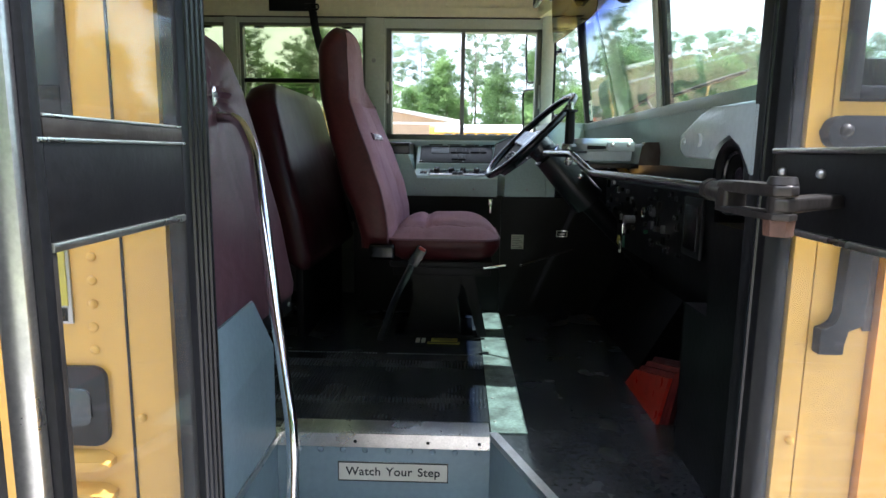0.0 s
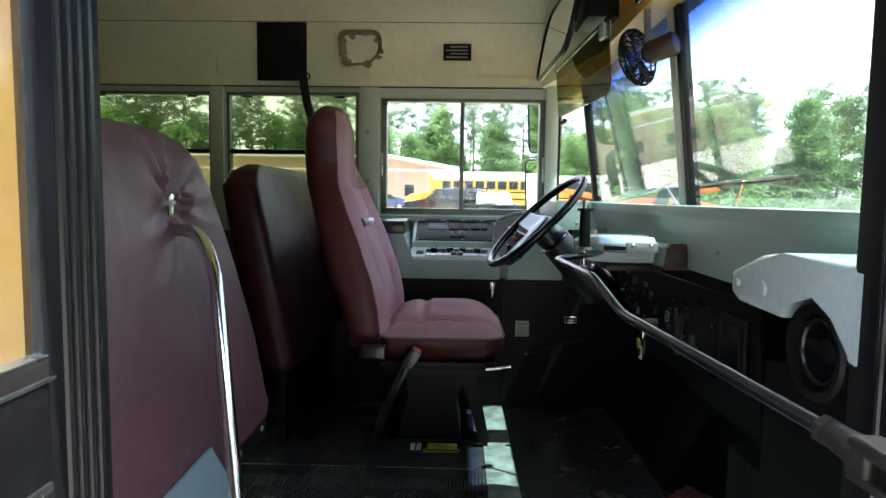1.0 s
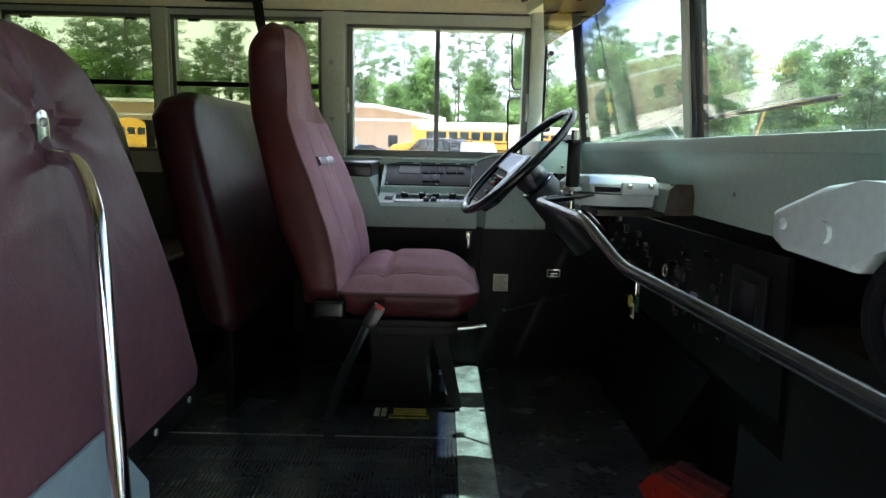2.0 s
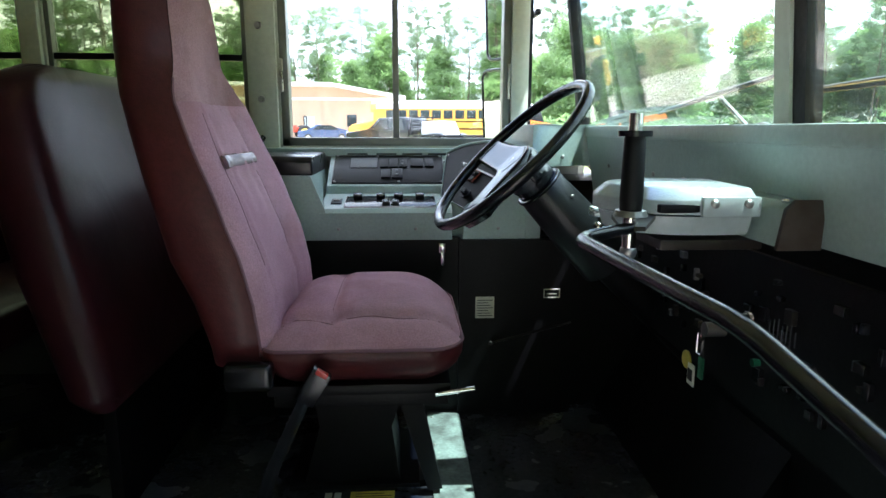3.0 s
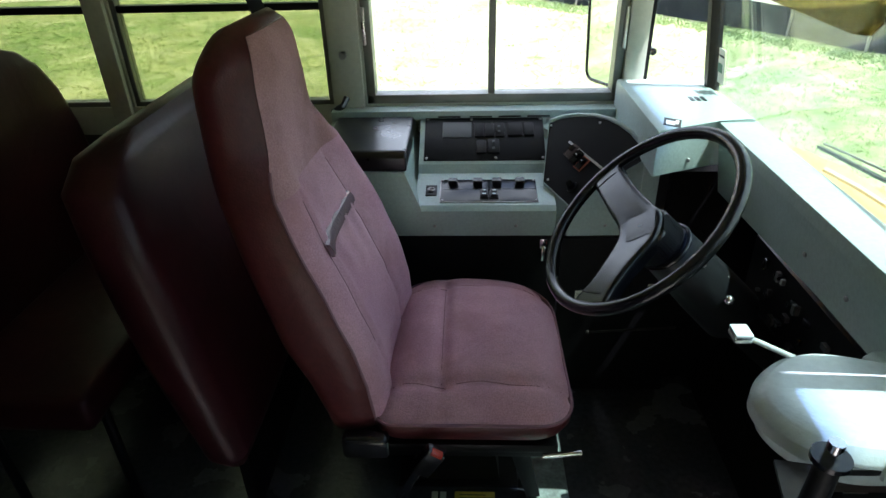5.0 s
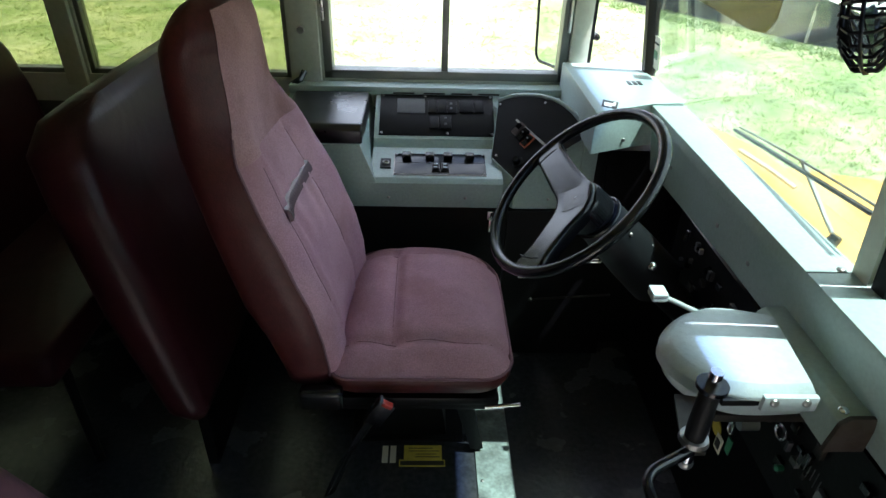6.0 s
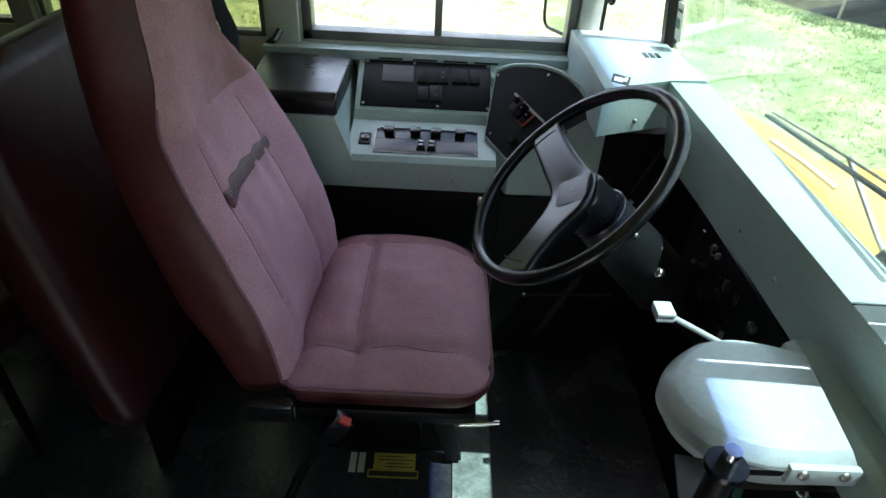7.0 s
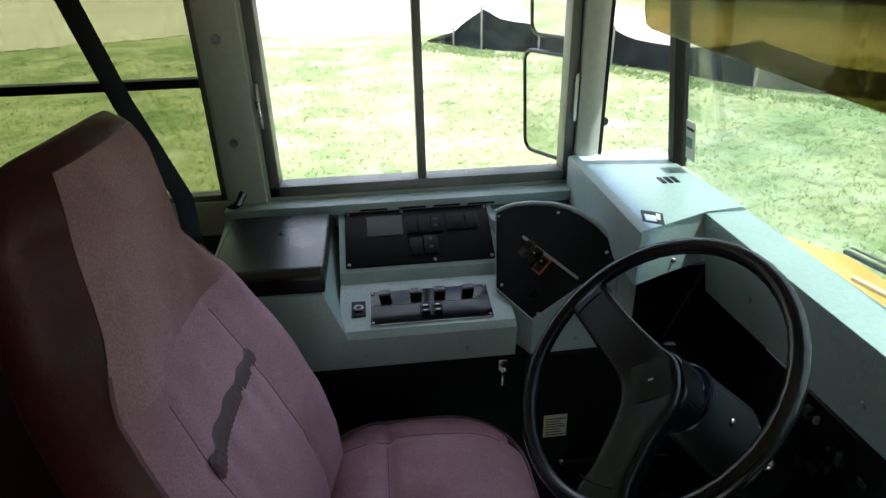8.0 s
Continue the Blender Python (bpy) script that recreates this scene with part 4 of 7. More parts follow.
for x in (-0.04, 0.226):
    for s in (0.018, 0.118):
        screw((x, 2.66 + s * math.cos(tilt), 0.664 + s * math.sin(tilt)), (0, 0, 1), con, 0.004)
for x in (-0.06, 0.17, 0.42):
    screw((x, 2.648, 0.60), (0, -1, 0), con, 0.005)
# gauge pod with an arched top, turned towards the driver
PO = Vector((0.28, 2.905, 0.813))
PN = Vector((-0.487, -0.496, 0.719)).normalized()
PU = Vector((-PN.y, PN.x, 0)).normalized() * -1
PU = PU if PU.x > 0 else -PU
PV = PN.cross(PU)
PV = PV if PV.z > 0 else -PV


def on_pod(u, v, up=0.0):
    """A place on the gauge panel: metres from its upper wall-side corner."""
    return PO + PU * u + PV * v + PN * up


arch = [(0.0, 0.0), (0.018, 0.016), (0.040, 0.030), (0.080, 0.0445), (0.130, 0.0545), (0.175, 0.0555), (0.213, 0.0485), (0.257, 0.033), (0.295, 0.0115), (0.318, -0.008), (0.334, -0.029)]
foot = [(0.204, -0.218), (0.0875, -0.178)]
pod_edge = arch + foot
bit("gauge_panel", loft([[on_pod(u, v, h2) for u, v in pod_edge] for h2 in (-0.008, 0.0)]), dark_panel, con, "black arched gauge panel", smooth=False)


def pod_ring(k, up, floor_z=None):
    """The panel's outline grown by k metres over the arch; dropped to a height where one is given."""
    out = []
    for i, (u, v) in enumerate(pod_edge):
        a, c = pod_edge[max(i - 1, 0)], pod_edge[min(i + 1, len(arch) - 1)] if i < len(arch) else (u, v)
        d = Vector((c[0] - a[0], c[1] - a[1]))
        side = Vector((-d.y, d.x)).normalized() * k if i < len(arch) and d.length > 1e-6 else Vector((0.0, -k * 0.3))
        p = on_pod(u + side.x, v + side.y, up)
        out.append(Vector((p.x, p.y, floor_z)) if floor_z is not None else p)
    return out


bit("gauge_pod", loft([pod_ring(0.013, 0.0, 0.567), pod_ring(0.013, -0.006), pod_ring(0.011, 0.002), pod_ring(0.007, 0.0045), pod_ring(0.003, 0.0040), pod_ring(0.0, 0.001), pod_ring(-0.001, -0.004)]), grey_green, con)
bit("end_shelf", prism([(0.506, 2.650), (0.549, 2.650), (0.549, WY - 0.002), (0.27, WY - 0.002), (0.27, 2.93)] + [(p.x, p.y) for p in (on_pod(u, v) for u, v in arch)], "z", 0.567, 0.789), grey_green, con, smooth=False)


def pod_box(u0, u1, v0, v1, h0, h1, spin=0.0, about=None):
    c = Vector(about or ((u0 + u1) / 2, (v0 + v1) / 2))
    out = []
    for u, v in ((u0, v0), (u1, v0), (u1, v1), (u0, v1)):
        d = Vector((u, v)) - c
        out.append((c.x + d.x * math.cos(spin) - d.y * math.sin(spin), c.y + d.x * math.sin(spin) + d.y * math.cos(spin)))
    return loft([[on_pod(u, v, k) for u, v in out] for k in (h0, h1)])


SPIN = -0.33
bit("switch_plate", pod_box(0.092, 0.270, -0.0715, -0.0655, 0.0, 0.005, SPIN), steel, con)
for i, (u, v) in enumerate(((0.1215, -0.0650), (0.1465, -0.0790), (0.1720, -0.0925))):
    bit("switch_bezel", pod_box(u - 0.0125, u + 0.0125, v - 0.022, v + 0.022, 0.001, 0.0055, SPIN), (brown_plastic, shiny_black, orange_dull)[i], con)
    bit("switch", pod_box(u - 0.0095, u + 0.0095, v - 0.0185, v + 0.0185, 0.0055, 0.0085, SPIN), (brown_plastic, black_plastic, black_plastic)[i], con)
    bit("switch", pod_box(u - 0.007, u + 0.007, v - 0.002, v + 0.014, 0.0085, 0.013, SPIN), shiny_black, con)
    if i:
        bit("switch_mark", pod_box(u - 0.003, u + 0.003, v + 0.004, v + 0.008, 0.013, 0.0134, SPIN), steel, con)
bit("dial_knob", rod(on_pod(0.180, -0.164, 0.0), on_pod(0.180, -0.164, 0.006), 0.017, 0.016, 20), black_paint, con)
bit("dial_knob", rod(on_pod(0.180, -0.164, 0.006), on_pod(0.180, -0.164, 0.022), 0.011, 0.009, 16), black_plastic, con)
for u, v in ((0.010, -0.006), (0.155, 0.042), (0.303, -0.020), (0.098, -0.168), (0.212, -0.203)):
    screw(on_pod(u, v, 0.001), PN, con, 0.004)
bit("panel_notch", boxes(*[(x, x + 0.07, 2.988, 2.9905, 0.806, 0.811) for x in (-0.06, 0.04, 0.13, 0.22)]), black_paint, con)
lower = thing("console_base", (0.1, 2.72, 0), "black painted panel below the driver's console", "panel", kind="structure")
bit("panel", boxes((-0.40, 0.60, 2.66, 2.70, 0.0, 0.57), (0.30, 0.66, 2.635, 2.66, 0.0, 0.566)), black_paint, lower, smooth=False)
latch = thing("toggle_latch", (0.251, 2.65, 0.52), "small bright steel toggle latch on the black panel", "latch")
bit("plate", box(0.240, 0.262, 2.648, 2.66, 0.525, 0.555, 0.002), chrome, latch)
bit("catch", box(0.245, 0.257, 2.640, 2.652, 0.488, 0.530, 0.002), chrome, latch)
note = solid("inspection_note", box(0.352, 0.410, 2.631, 2.633, 0.322, 0.390), paper, "small printed paper notice on the black panel", "notice")
for i in range(7):
    part("print_line", box(0.357, 0.405 - 0.007 * (i % 3), 2.6297, 2.6308, 0.329 + i * 0.0082, 0.3310 + i * 0.0082), ink, note)

# ---- driver's seat ----
seat = thing("driver_seat", (0.03, 2.3, 0), "high-backed driver's seat in mauve fabric with maroon vinyl sides", "seat")
CX, CY, CW, CD = 0.047, 2.325, 0.432, 0.562


def cushion_ring(z, inset):
    """A ring of the seat cushion: square corners by the aisle, round ones by the wall."""
    w, d = CW - 2 * inset, CD - 2 * inset
    out = []
    for sx, sy, a0, r in ((1, 1, 0, 0.17), (-1, 1, 90, 0.13), (-1, -1, 180, 0.045), (1, -1, 270, 0.075)):
        r = max(0.012, min(r, w / 2.2, d / 2.2) - inset * 0.45)
        for i in range(9):
            t = radians(a0 + 90 * i / 8)
            out.append((CX + sx * (w / 2 - r) + r * math.cos(t), CY + sy * (d / 2 - r) + r * math.sin(t), z))
    return out


def dented(ring_points):
    """Lower the sewn seams of the cushion a little."""
    out = []
    for x, y, z in ring_points:
        dip = 0.013 * math.exp(-((x + 0.025) / 0.017) ** 2) * (1 if 2.11 < y < 2.52 else 0.3) + 0.011 * math.exp(-((y - 2.125) / 0.014) ** 2) + 0.012 * math.exp(-((y - 2.50) / 0.016) ** 2)
        dip -= 0.007 * math.exp(-((y - 2.31) / 0.11) ** 2) * (math.exp(-((x + 0.095) / 0.05) ** 2) + math.exp(-((x - 0.09) / 0.08) ** 2))
        dip += 0.0022 * math.sin(31 * x + 9 * y) * math.sin(23 * y - 7 * x)
        out.append((x, y, z - dip + 0.010 * (x - CX)))
    return out


bit("cushion_side", loft([cushion_ring(0.345, 0.075), cushion_ring(0.356, 0.048), cushion_ring(0.372, 0.026), cushion_ring(0.392, 0.010), cushion_ring(0.415, 0.0), cushion_ring(0.432, -0.001), cushion_ring(0.440, 0.002)]), vinyl, seat, "maroon vinyl cushion side")
bm = bmesh.new()
edge = cushion_ring(0, 0.002)


def radius_at(dx, dy):
    """How far the cushion's edge lies from its middle in a direction."""
    best = 1e9
    for (x0, y0, _), (x1, y1, _) in zip(edge, edge[1:] + edge[:1]):
        ex, ey, fx, fy = x1 - x0, y1 - y0, x0 - CX, y0 - CY
        det = dx * -ey + dy * ex
        if abs(det) > 1e-12:
            t = (fx * -ey + fy * ex) / det
            u = (dx * fy - dy * fx) / det
            if t > 0 and -1e-6 <= u <= 1 + 1e-6:
                best = min(best, t)
    return best


rings = []
for j in range(150):
    a = 2 * math.pi * j / 150
    rr = radius_at(math.cos(a), math.sin(a))
    rings.append((math.cos(a), math.sin(a), rr))
tops = []
for s in [1.0, 0.99, 0.98, 0.965, 0.945] + [0.92 - 0.025 * k for k in range(36)]:
    z = 0.440 + 0.078 * (1 - s ** 4) - 0.004 * (1 - s)
    tops.append(dented([(CX + c * rr * s, CY + d * rr * s, z) for c, d, rr in rings]))
bit("cushion", loft(tops), fabric, seat, "mauve woven fabric cushion")


def cushion_top(x, y):
    """Height of the cushion's fabric."""
    dx, dy = x - CX, y - CY
    r = math.hypot(dx, dy)
    s = min(1.0, r / radius_at(dx / r, dy / r)) if r > 1e-6 else 0.0
    return dented([(x, y, 0.440 + 0.078 * (1 - s ** 4) - 0.004 * (1 - s))])[0]


for pts in ([(-0.025, 2.13 + 0.37 * k / 12) for k in range(13)], [(-0.16 + 0.40 * k / 14, 2.125 + 0.004 * math.sin(k)) for k in range(15)], [(-0.15 + 0.36 * k / 14, 2.50 - 0.03 * (2 * k / 14 - 1) ** 2) for k in range(15)]):
    bit("cushion_seam", tube([Vector(cushion_top(x, y)) + Vector((0, 0, 0.0006)) for x, y in pts], 0.0009, 5), seam_dark, seat)
bit("piping", tube(cushion_ring(0.441, 0.0), 0.004, 6, True), seam_dark, seat)
spine = [  # z, y near, y far, front x, depth
    (0.40, 2.07, 2.53, -0.150, 0.12), (0.45, 2.045, 2.55, -0.142, 0.125), (0.54, 2.04, 2.555, -0.147, 0.145), (0.64, 2.04, 2.555, -0.172, 0.16), (0.74, 2.042, 2.55, -0.207, 0.15), (0.82, 2.047, 2.54, -0.238, 0.14),
    (0.90, 2.06, 2.52, -0.270, 0.13), (0.97, 2.078, 2.49, -0.297, 0.124), (1.04, 2.095, 2.463, -0.308, 0.124), (1.12, 2.105, 2.45, -0.312, 0.124), (1.15, 2.109, 2.444, -0.313, 0.123)]


def turned(x, y):
    """The seat is turned a little to the bus's middle."""
    return x + (y - 2.2) * 0.055


fine = []
for a, b2 in zip(spine, spine[1:]):
    for k in range(6):
        fine.append(tuple(p + (q - p) * k / 6 for p, q in zip(a, b2)))
fine.append(spine[-1])
for k in range(1, 15):  # rounded top of the headrest
    u = math.sin(math.pi / 2 * k / 14)
    inset = 0.062 * (1 - math.cos(math.pi / 2 * k / 14))
    fine.append((1.150 + 0.086 * u, 2.109 + inset, 2.444 - inset, -0.313 - 0.62 * inset, 0.123 - 1.45 * inset))
cols = [0.0, 0.01, 0.02, 0.035, 0.05, 0.08, 0.11] + [0.125 + 0.015 * k for k in range(39)] + [0.72, 0.75, 0.79, 0.86, 0.91, 0.95, 0.965, 0.98, 0.99, 1.0]
RX = 0.060


def corner_drop(e, ry):
    """How far the rounded front corner falls back, e from the side face."""
    return RX * (1 - math.sqrt(max(0.0, 1 - max(0.0, 1 - e / ry) ** 2)))


back_rows = []
for z, yn, yf, fx, d in fine:
    w = yf - yn
    low = max(0.0, min(1.0, (z - 0.95) / 0.08))
    cap = max(0.0, min(1.0, (z - 1.15) / 0.07))
    e0, ry = 0.012 + 0.032 * low, 0.036 + 0.030 * low
    row = []
    for s in cols:
        side = abs(2 * s - 1)
        y = yn + e0 + (w - 2 * e0) * s
        drop = corner_drop(min(y - yn, yf - y), ry) * (1 - 0.5 * cap) + 0.009 * side ** 3 * low
        bolster = 0.016 * math.exp(-((side - 0.72) / 0.2) ** 2) * (1 - low)
        groove = 0.006 * (math.exp(-((s - 0.14) / 0.02) ** 2) + math.exp(-((s - 0.68) / 0.02) ** 2)) * max(0.0, min(1.0, (0.955 - z) / 0.03))
        groove += 0.004 * math.exp(-((z - 0.94) / 0.012) ** 2) * max(0.0, min(1.0, (0.62 - side) / 0.12)) + 0.004 * math.exp(-((z - 0.79) / 0.01) ** 2) * (1 if side < 0.5 else 0)
        pleat = 0.006 * math.cos(s * 47 + 0.9 * math.sin(s * 9)) * math.exp(-max(0.0, 0.812 - z) / 0.06) * min(1.0, max(0.0, s - 0.15) / 0.06, max(0.0, 0.67 - s) / 0.06) * (1 if z < 0.83 else max(0.0, 1 - (z - 0.83) / 0.02) * 0.6)
        soft = (0.002 * math.sin(19 * y + 13 * z) * math.sin(27 * z - 5 * y) + 0.006 * math.exp(-((z - 1.10) / 0.08) ** 2) * (1 - side ** 2)) * (1 - cap)
        row.append((fx - drop + bolster - groove - pleat + soft - 0.004, y))
    bx, br = fx - d, min(0.045, 0.4 * d, 0.4 * w)
    x1 = row[-1][0]
    xs, xn = max(fx - RX * (1 - 0.5 * cap) - 0.004 - 0.009 * low, bx + br), row[0][0]
    shell = [(x1 + (min(xs, x1) - x1) * k / 4, yf - e0 * (1 - k / 4) ** 2) for k in range(1, 5)]
    shell += [(max(bx + br, bx) - br * math.sin(math.pi / 2 * k / 6), yf - br * (1 - math.cos(math.pi / 2 * k / 6))) for k in range(7)]
    shell += [(bx + br - br * math.cos(math.pi / 2 * k / 6), yn + br * (1 - math.sin(math.pi / 2 * k / 6))) for k in range(7)]
    shell += [(xn + (min(xs, xn) - xn) * k / 4, yn + e0 * (1 - k / 4) ** 2) for k in range(4, 0, -1)]
    tilt = 0.08 * min(1.0, max(0.0, (z - 0.55) / 0.1)) + 0.24 * cap
    back_rows.append([(turned(x, y), y, z + tilt * (x - fx + 0.01)) for x, y in row + shell])
SEWN = next(k for k, f in enumerate(fine) if f[0] > 1.216)
FRONT = len(cols) - 1
cloth, hide, top_cloth = bmesh.new(), bmesh.new(), bmesh.new()
sewn = {}
for i in range(len(back_rows) - 1):
    n = len(back_rows[i])
    for j in range(n):
        on = hide if j >= FRONT or not 3 <= i < SEWN else cloth if fine[i][0] < 0.939 else top_cloth
        quad = []
        for p, q in ((i, j), (i, (j + 1) % n), (i + 1, (j + 1) % n), (i + 1, j)):
            key = (on is cloth, on is top_cloth, p, q)
            if key not in sewn:
                sewn[key] = on.verts.new(back_rows[p][q])
            quad.append(sewn[key])
        on.faces.new(quad)
hide.faces.new([sewn[(False, False, 0, j)] for j in range(len(back_rows[0]))])
hide.faces.new([sewn[(False, False, len(back_rows) - 1, j)] for j in range(len(back_rows[0]))])
for on in (cloth, hide, top_cloth):
    bmesh.ops.recalc_face_normals(on, faces=on.faces)
bit("backrest_shell", hide, vinyl, seat, "maroon vinyl backrest shell")
for j0 in (8, 44):
    bit("backrest_seam", tube([Vector(rw[j0]) + Vector((0.0004, 0, 0)) for (z, *_), rw in zip(fine, back_rows) if 0.60 < z < 0.935], 0.0009, 5), seam_dark, seat)
bit("backrest", cloth, fabric, seat, "mauve woven fabric backrest")
bit("headrest", top_cloth, soiled_fabric, seat, "headrest in soiled, brownish mauve fabric")
for j0 in (0, FRONT):
    bit("backrest_piping", tube([rw[j0] for (z, *_), rw in zip(fine[3:], back_rows[3:]) if z < 1.0], 0.0033, 6), seam_dark, seat)
    bit("headrest_seam", tube([rw[j0] for (z, *_), rw in zip(fine[:SEWN + 1], back_rows) if z >= 0.999], 0.0012, 5), vinyl, seat)
bit("headrest_seam", tube(back_rows[SEWN][:FRONT + 1], 0.0012, 5), vinyl, seat)


def back_x(z, s):
    """Front of the backrest fabric at a height, s across from the aisle side."""
    i = max(k for k in range(len(spine) - 1) if spine[k][0] <= z)
    f = (z - spine[i][0]) / (spine[i + 1][0] - spine[i][0])
    yn, yf, fx = (spine[i][k] + (spine[i + 1][k] - spine[i][k]) * f for k in (1, 2, 3))
    y = yn + (yf - yn) * s
    return turned(fx + 0.016 * math.exp(-((abs(2 * s - 1) - 0.72) / 0.2) ** 2), y), y


band = []
for k in range(65):
    s = 0.150 + 0.515 * k / 64
    ripple = 0.0011 * math.cos(k * 2.1)
    ring3 = []
    for z, off in ((0.812, -0.006), (0.814, 0.001), (0.826, 0.004), (0.838, 0.001), (0.840, -0.006)):
        x, y = back_x(z, s)
        ring3.append((x + off + ripple, y, z))
    band.append(ring3)
bit("backrest_band", loft(band), vinyl_grey, seat, "gathered grey vinyl band across the back")
bit("recliner", box(-0.235, -0.135, 2.015, 2.05, 0.365, 0.425, 0.014, 3), black_plastic, seat)
bit("seat_pan", box(-0.16, 0.235, 2.07, 2.56, 0.33, 0.355, 0.006), black_paint, seat)
bit("pedestal", prism([(-0.10, 0.33), (0.16, 0.33), (0.10, 0.16), (0.12, 0.012), (-0.12, 0.012), (-0.08, 0.16)], "y", 2.26, 2.48), black_paint, seat, smooth=False)
bit("pedestal_foot", box(-0.16, 0.17, 2.24, 2.52, 0.0, 0.012, 0.003), black_paint, seat)
bit("frame_rail", box(-0.15, 0.23, 2.09, 2.12, 0.295, 0.33, 0.004), black_paint, seat)
bit("frame_rail", box(-0.15, 0.23, 2.5, 2.53, 0.295, 0.33, 0.004), black_paint, seat)
bit("slide_lever", rod((0.20, 2.06, 0.335), (0.285, 2.06, 0.345), 0.006), chrome, seat)
bit("foot_guard", prism([(0.10, 0.33), (0.16, 0.33), (0.225, 0.02), (0.19, 0.015)], "y", 2.20, 2.23), black_paint, seat, smooth=False)
turn = Matrix.Translation((-0.046, 2.0, 0.39)) @ Matrix.Rotation(radians(32), 4, "Y")
bit("belt_stalk", tube([(-0.19, 2.03, 0.05), (-0.14, 2.02, 0.20), (-0.065, 2.005, 0.36)], 0.02, 8, flat=0.3), black_plastic, seat)
bit("belt_buckle", box(-0.021, 0.021, -0.013, 0.013, -0.045, 0.032, 0.005, m=turn), black_plastic, seat, "black seat belt buckle with a red button")
bit("buckle_button", box(-0.013, 0.013, -0.0145, 0.000, 0.023, 0.0335, 0.002, m=turn), red_plastic, seat)


# ---- padded barriers ----
def resample(ring2, count):
    """The same outline with a fixed count of points, evenly spaced."""
    pts = [Vector(p) for p in ring2] + [Vector(ring2[0])]
    along = [0.0]
    for p, q in zip(pts, pts[1:]):
        along.append(along[-1] + (q - p).length)
    out, i = [], 0
    for k in range(count):
        s = along[-1] * k / count
        while along[i + 1] < s:
            i += 1
        out.append(tuple(pts[i].lerp(pts[i + 1], (s - along[i]) / max(1e-9, along[i + 1] - along[i]))))
    return out


def folds(y, z):
    """Pulled folds that spread from the rail's flange, and a slack lower part."""
    dy, dz = y - 1.249, z - 0.90
    r, a = math.hypot(dy, dz), math.atan2(dz, dy)
    pull = 0.006 * math.sin(9 * a + 2 * math.sin(3 * a)) * math.exp(-(r / 0.13) ** 2) * min(1.0, r / 0.03)
    dimple = -0.012 * math.exp(-(r / 0.05) ** 2)
    slack = 0.004 * math.sin(14 * y + 5 * z) * math.exp(-((z - 0.5) / 0.15) ** 2)
    return (pull * (1.3 if dz > -0.05 else 0.5) + dimple) * (1 if y < 1.9 else 0) + slack


def barrier(name, rows, label, cover_mat):
    """rows: z, x of the front face, aisle-side y, wall-side y, depth."""
    b = thing(name, ((rows[0][1]), (rows[0][2] + rows[0][3]) / 2, 0), label, "barrier")
    secs = []
    dense = []
    for p, q in zip(rows, rows[1:]):
        n = max(2, int((q[0] - p[0]) / 0.012))
        dense += [tuple(u + (v - u) * k / n for u, v in zip(p, q)) for k in range(n)]
    dense.append(rows[-1])
    for z, x, ya, yw, d in dense:
        w, cy = abs(yw - ya), (ya + yw) / 2
        base = rounded_rect(d, w, d * 0.42, 5)
        ring2 = []
        for (u0, v0), (u1, v1) in zip(base, base[1:] + base[:1]):
            n = max(1, int(math.hypot(u1 - u0, v1 - v0) / 0.014))
            ring2 += [(u0 + (u1 - u0) * k / n, v0 + (v1 - v0) * k / n) for k in range(n)]
        secs.append([(x - d / 2 + u + (folds(cy + v, z) if u > 0 else 0.0), cy + v, z) for u, v in resample(ring2, 160)])
    bit("pad", loft(secs), cover_mat, b)
    return b


right = barrier("padded_barrier", [(0.33, -0.405, 1.61, 0.60, 0.05), (0.36, -0.403, 1.625, 0.60, 0.07), (0.55, -0.428, 1.595, 0.60, 0.075), (0.78, -0.468, 1.535, 0.60, 0.075), (0.92, -0.488, 1.475, 0.60, 0.08), (0.99, -0.498, 1.42, 0.60, 0.075), (1.03, -0.51, 1.35, 0.62, 0.05), (1.045, -0.515, 1.25, 0.65, 0.02)],
                "maroon vinyl padded barrier beside the entrance steps", lit_vinyl)
for y in (0.7, 1.2):
    bit("leg", tube([(-0.46, y, 0.36), (-0.45, y, 0.0)], 0.013, 10), black_paint, right)
bit("base_rail", box(-0.455, -0.412, 0.62, 1.60, 0.275, 0.338, 0.004), black_paint, right)
for y in (1.40, 1.56):
    screw((-0.410, y, 0.305), (1, 0, 0), right, 0.008)
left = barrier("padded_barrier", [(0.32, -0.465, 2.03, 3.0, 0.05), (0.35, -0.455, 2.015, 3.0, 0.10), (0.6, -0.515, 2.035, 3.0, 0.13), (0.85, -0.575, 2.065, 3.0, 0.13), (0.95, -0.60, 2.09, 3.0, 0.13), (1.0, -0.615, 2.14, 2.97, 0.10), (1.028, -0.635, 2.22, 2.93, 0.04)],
               "maroon vinyl padded barrier behind the driver's seat, with shade in its colour", shaded_vinyl)
bit("base_panel", box(-0.55, -0.52, 2.16, 2.98, 0.0, 0.335, 0.004), black_paint, left)
guard = thing("guard_panel", (-0.40, 1.0, 0.0), "blue-grey steel guard panel riveted beside the steps", "panel")
bit("sheet", loft([[(-0.386, 0.60, 0.006), (-0.386, 1.30, 0.006), (-0.380, 1.30, 0.006), (-0.380, 0.60, 0.006)], [(-0.386, 0.60, 0.20), (-0.386, 1.30, 0.26), (-0.380, 1.30, 0.26), (-0.380, 0.60, 0.20)], [(-0.412, 0.60, 0.37), (-0.406, 1.21, 0.40), (-0.400, 1.21, 0.40), (-0.406, 0.60, 0.37)]]), blue_panel, guard, smooth=False)
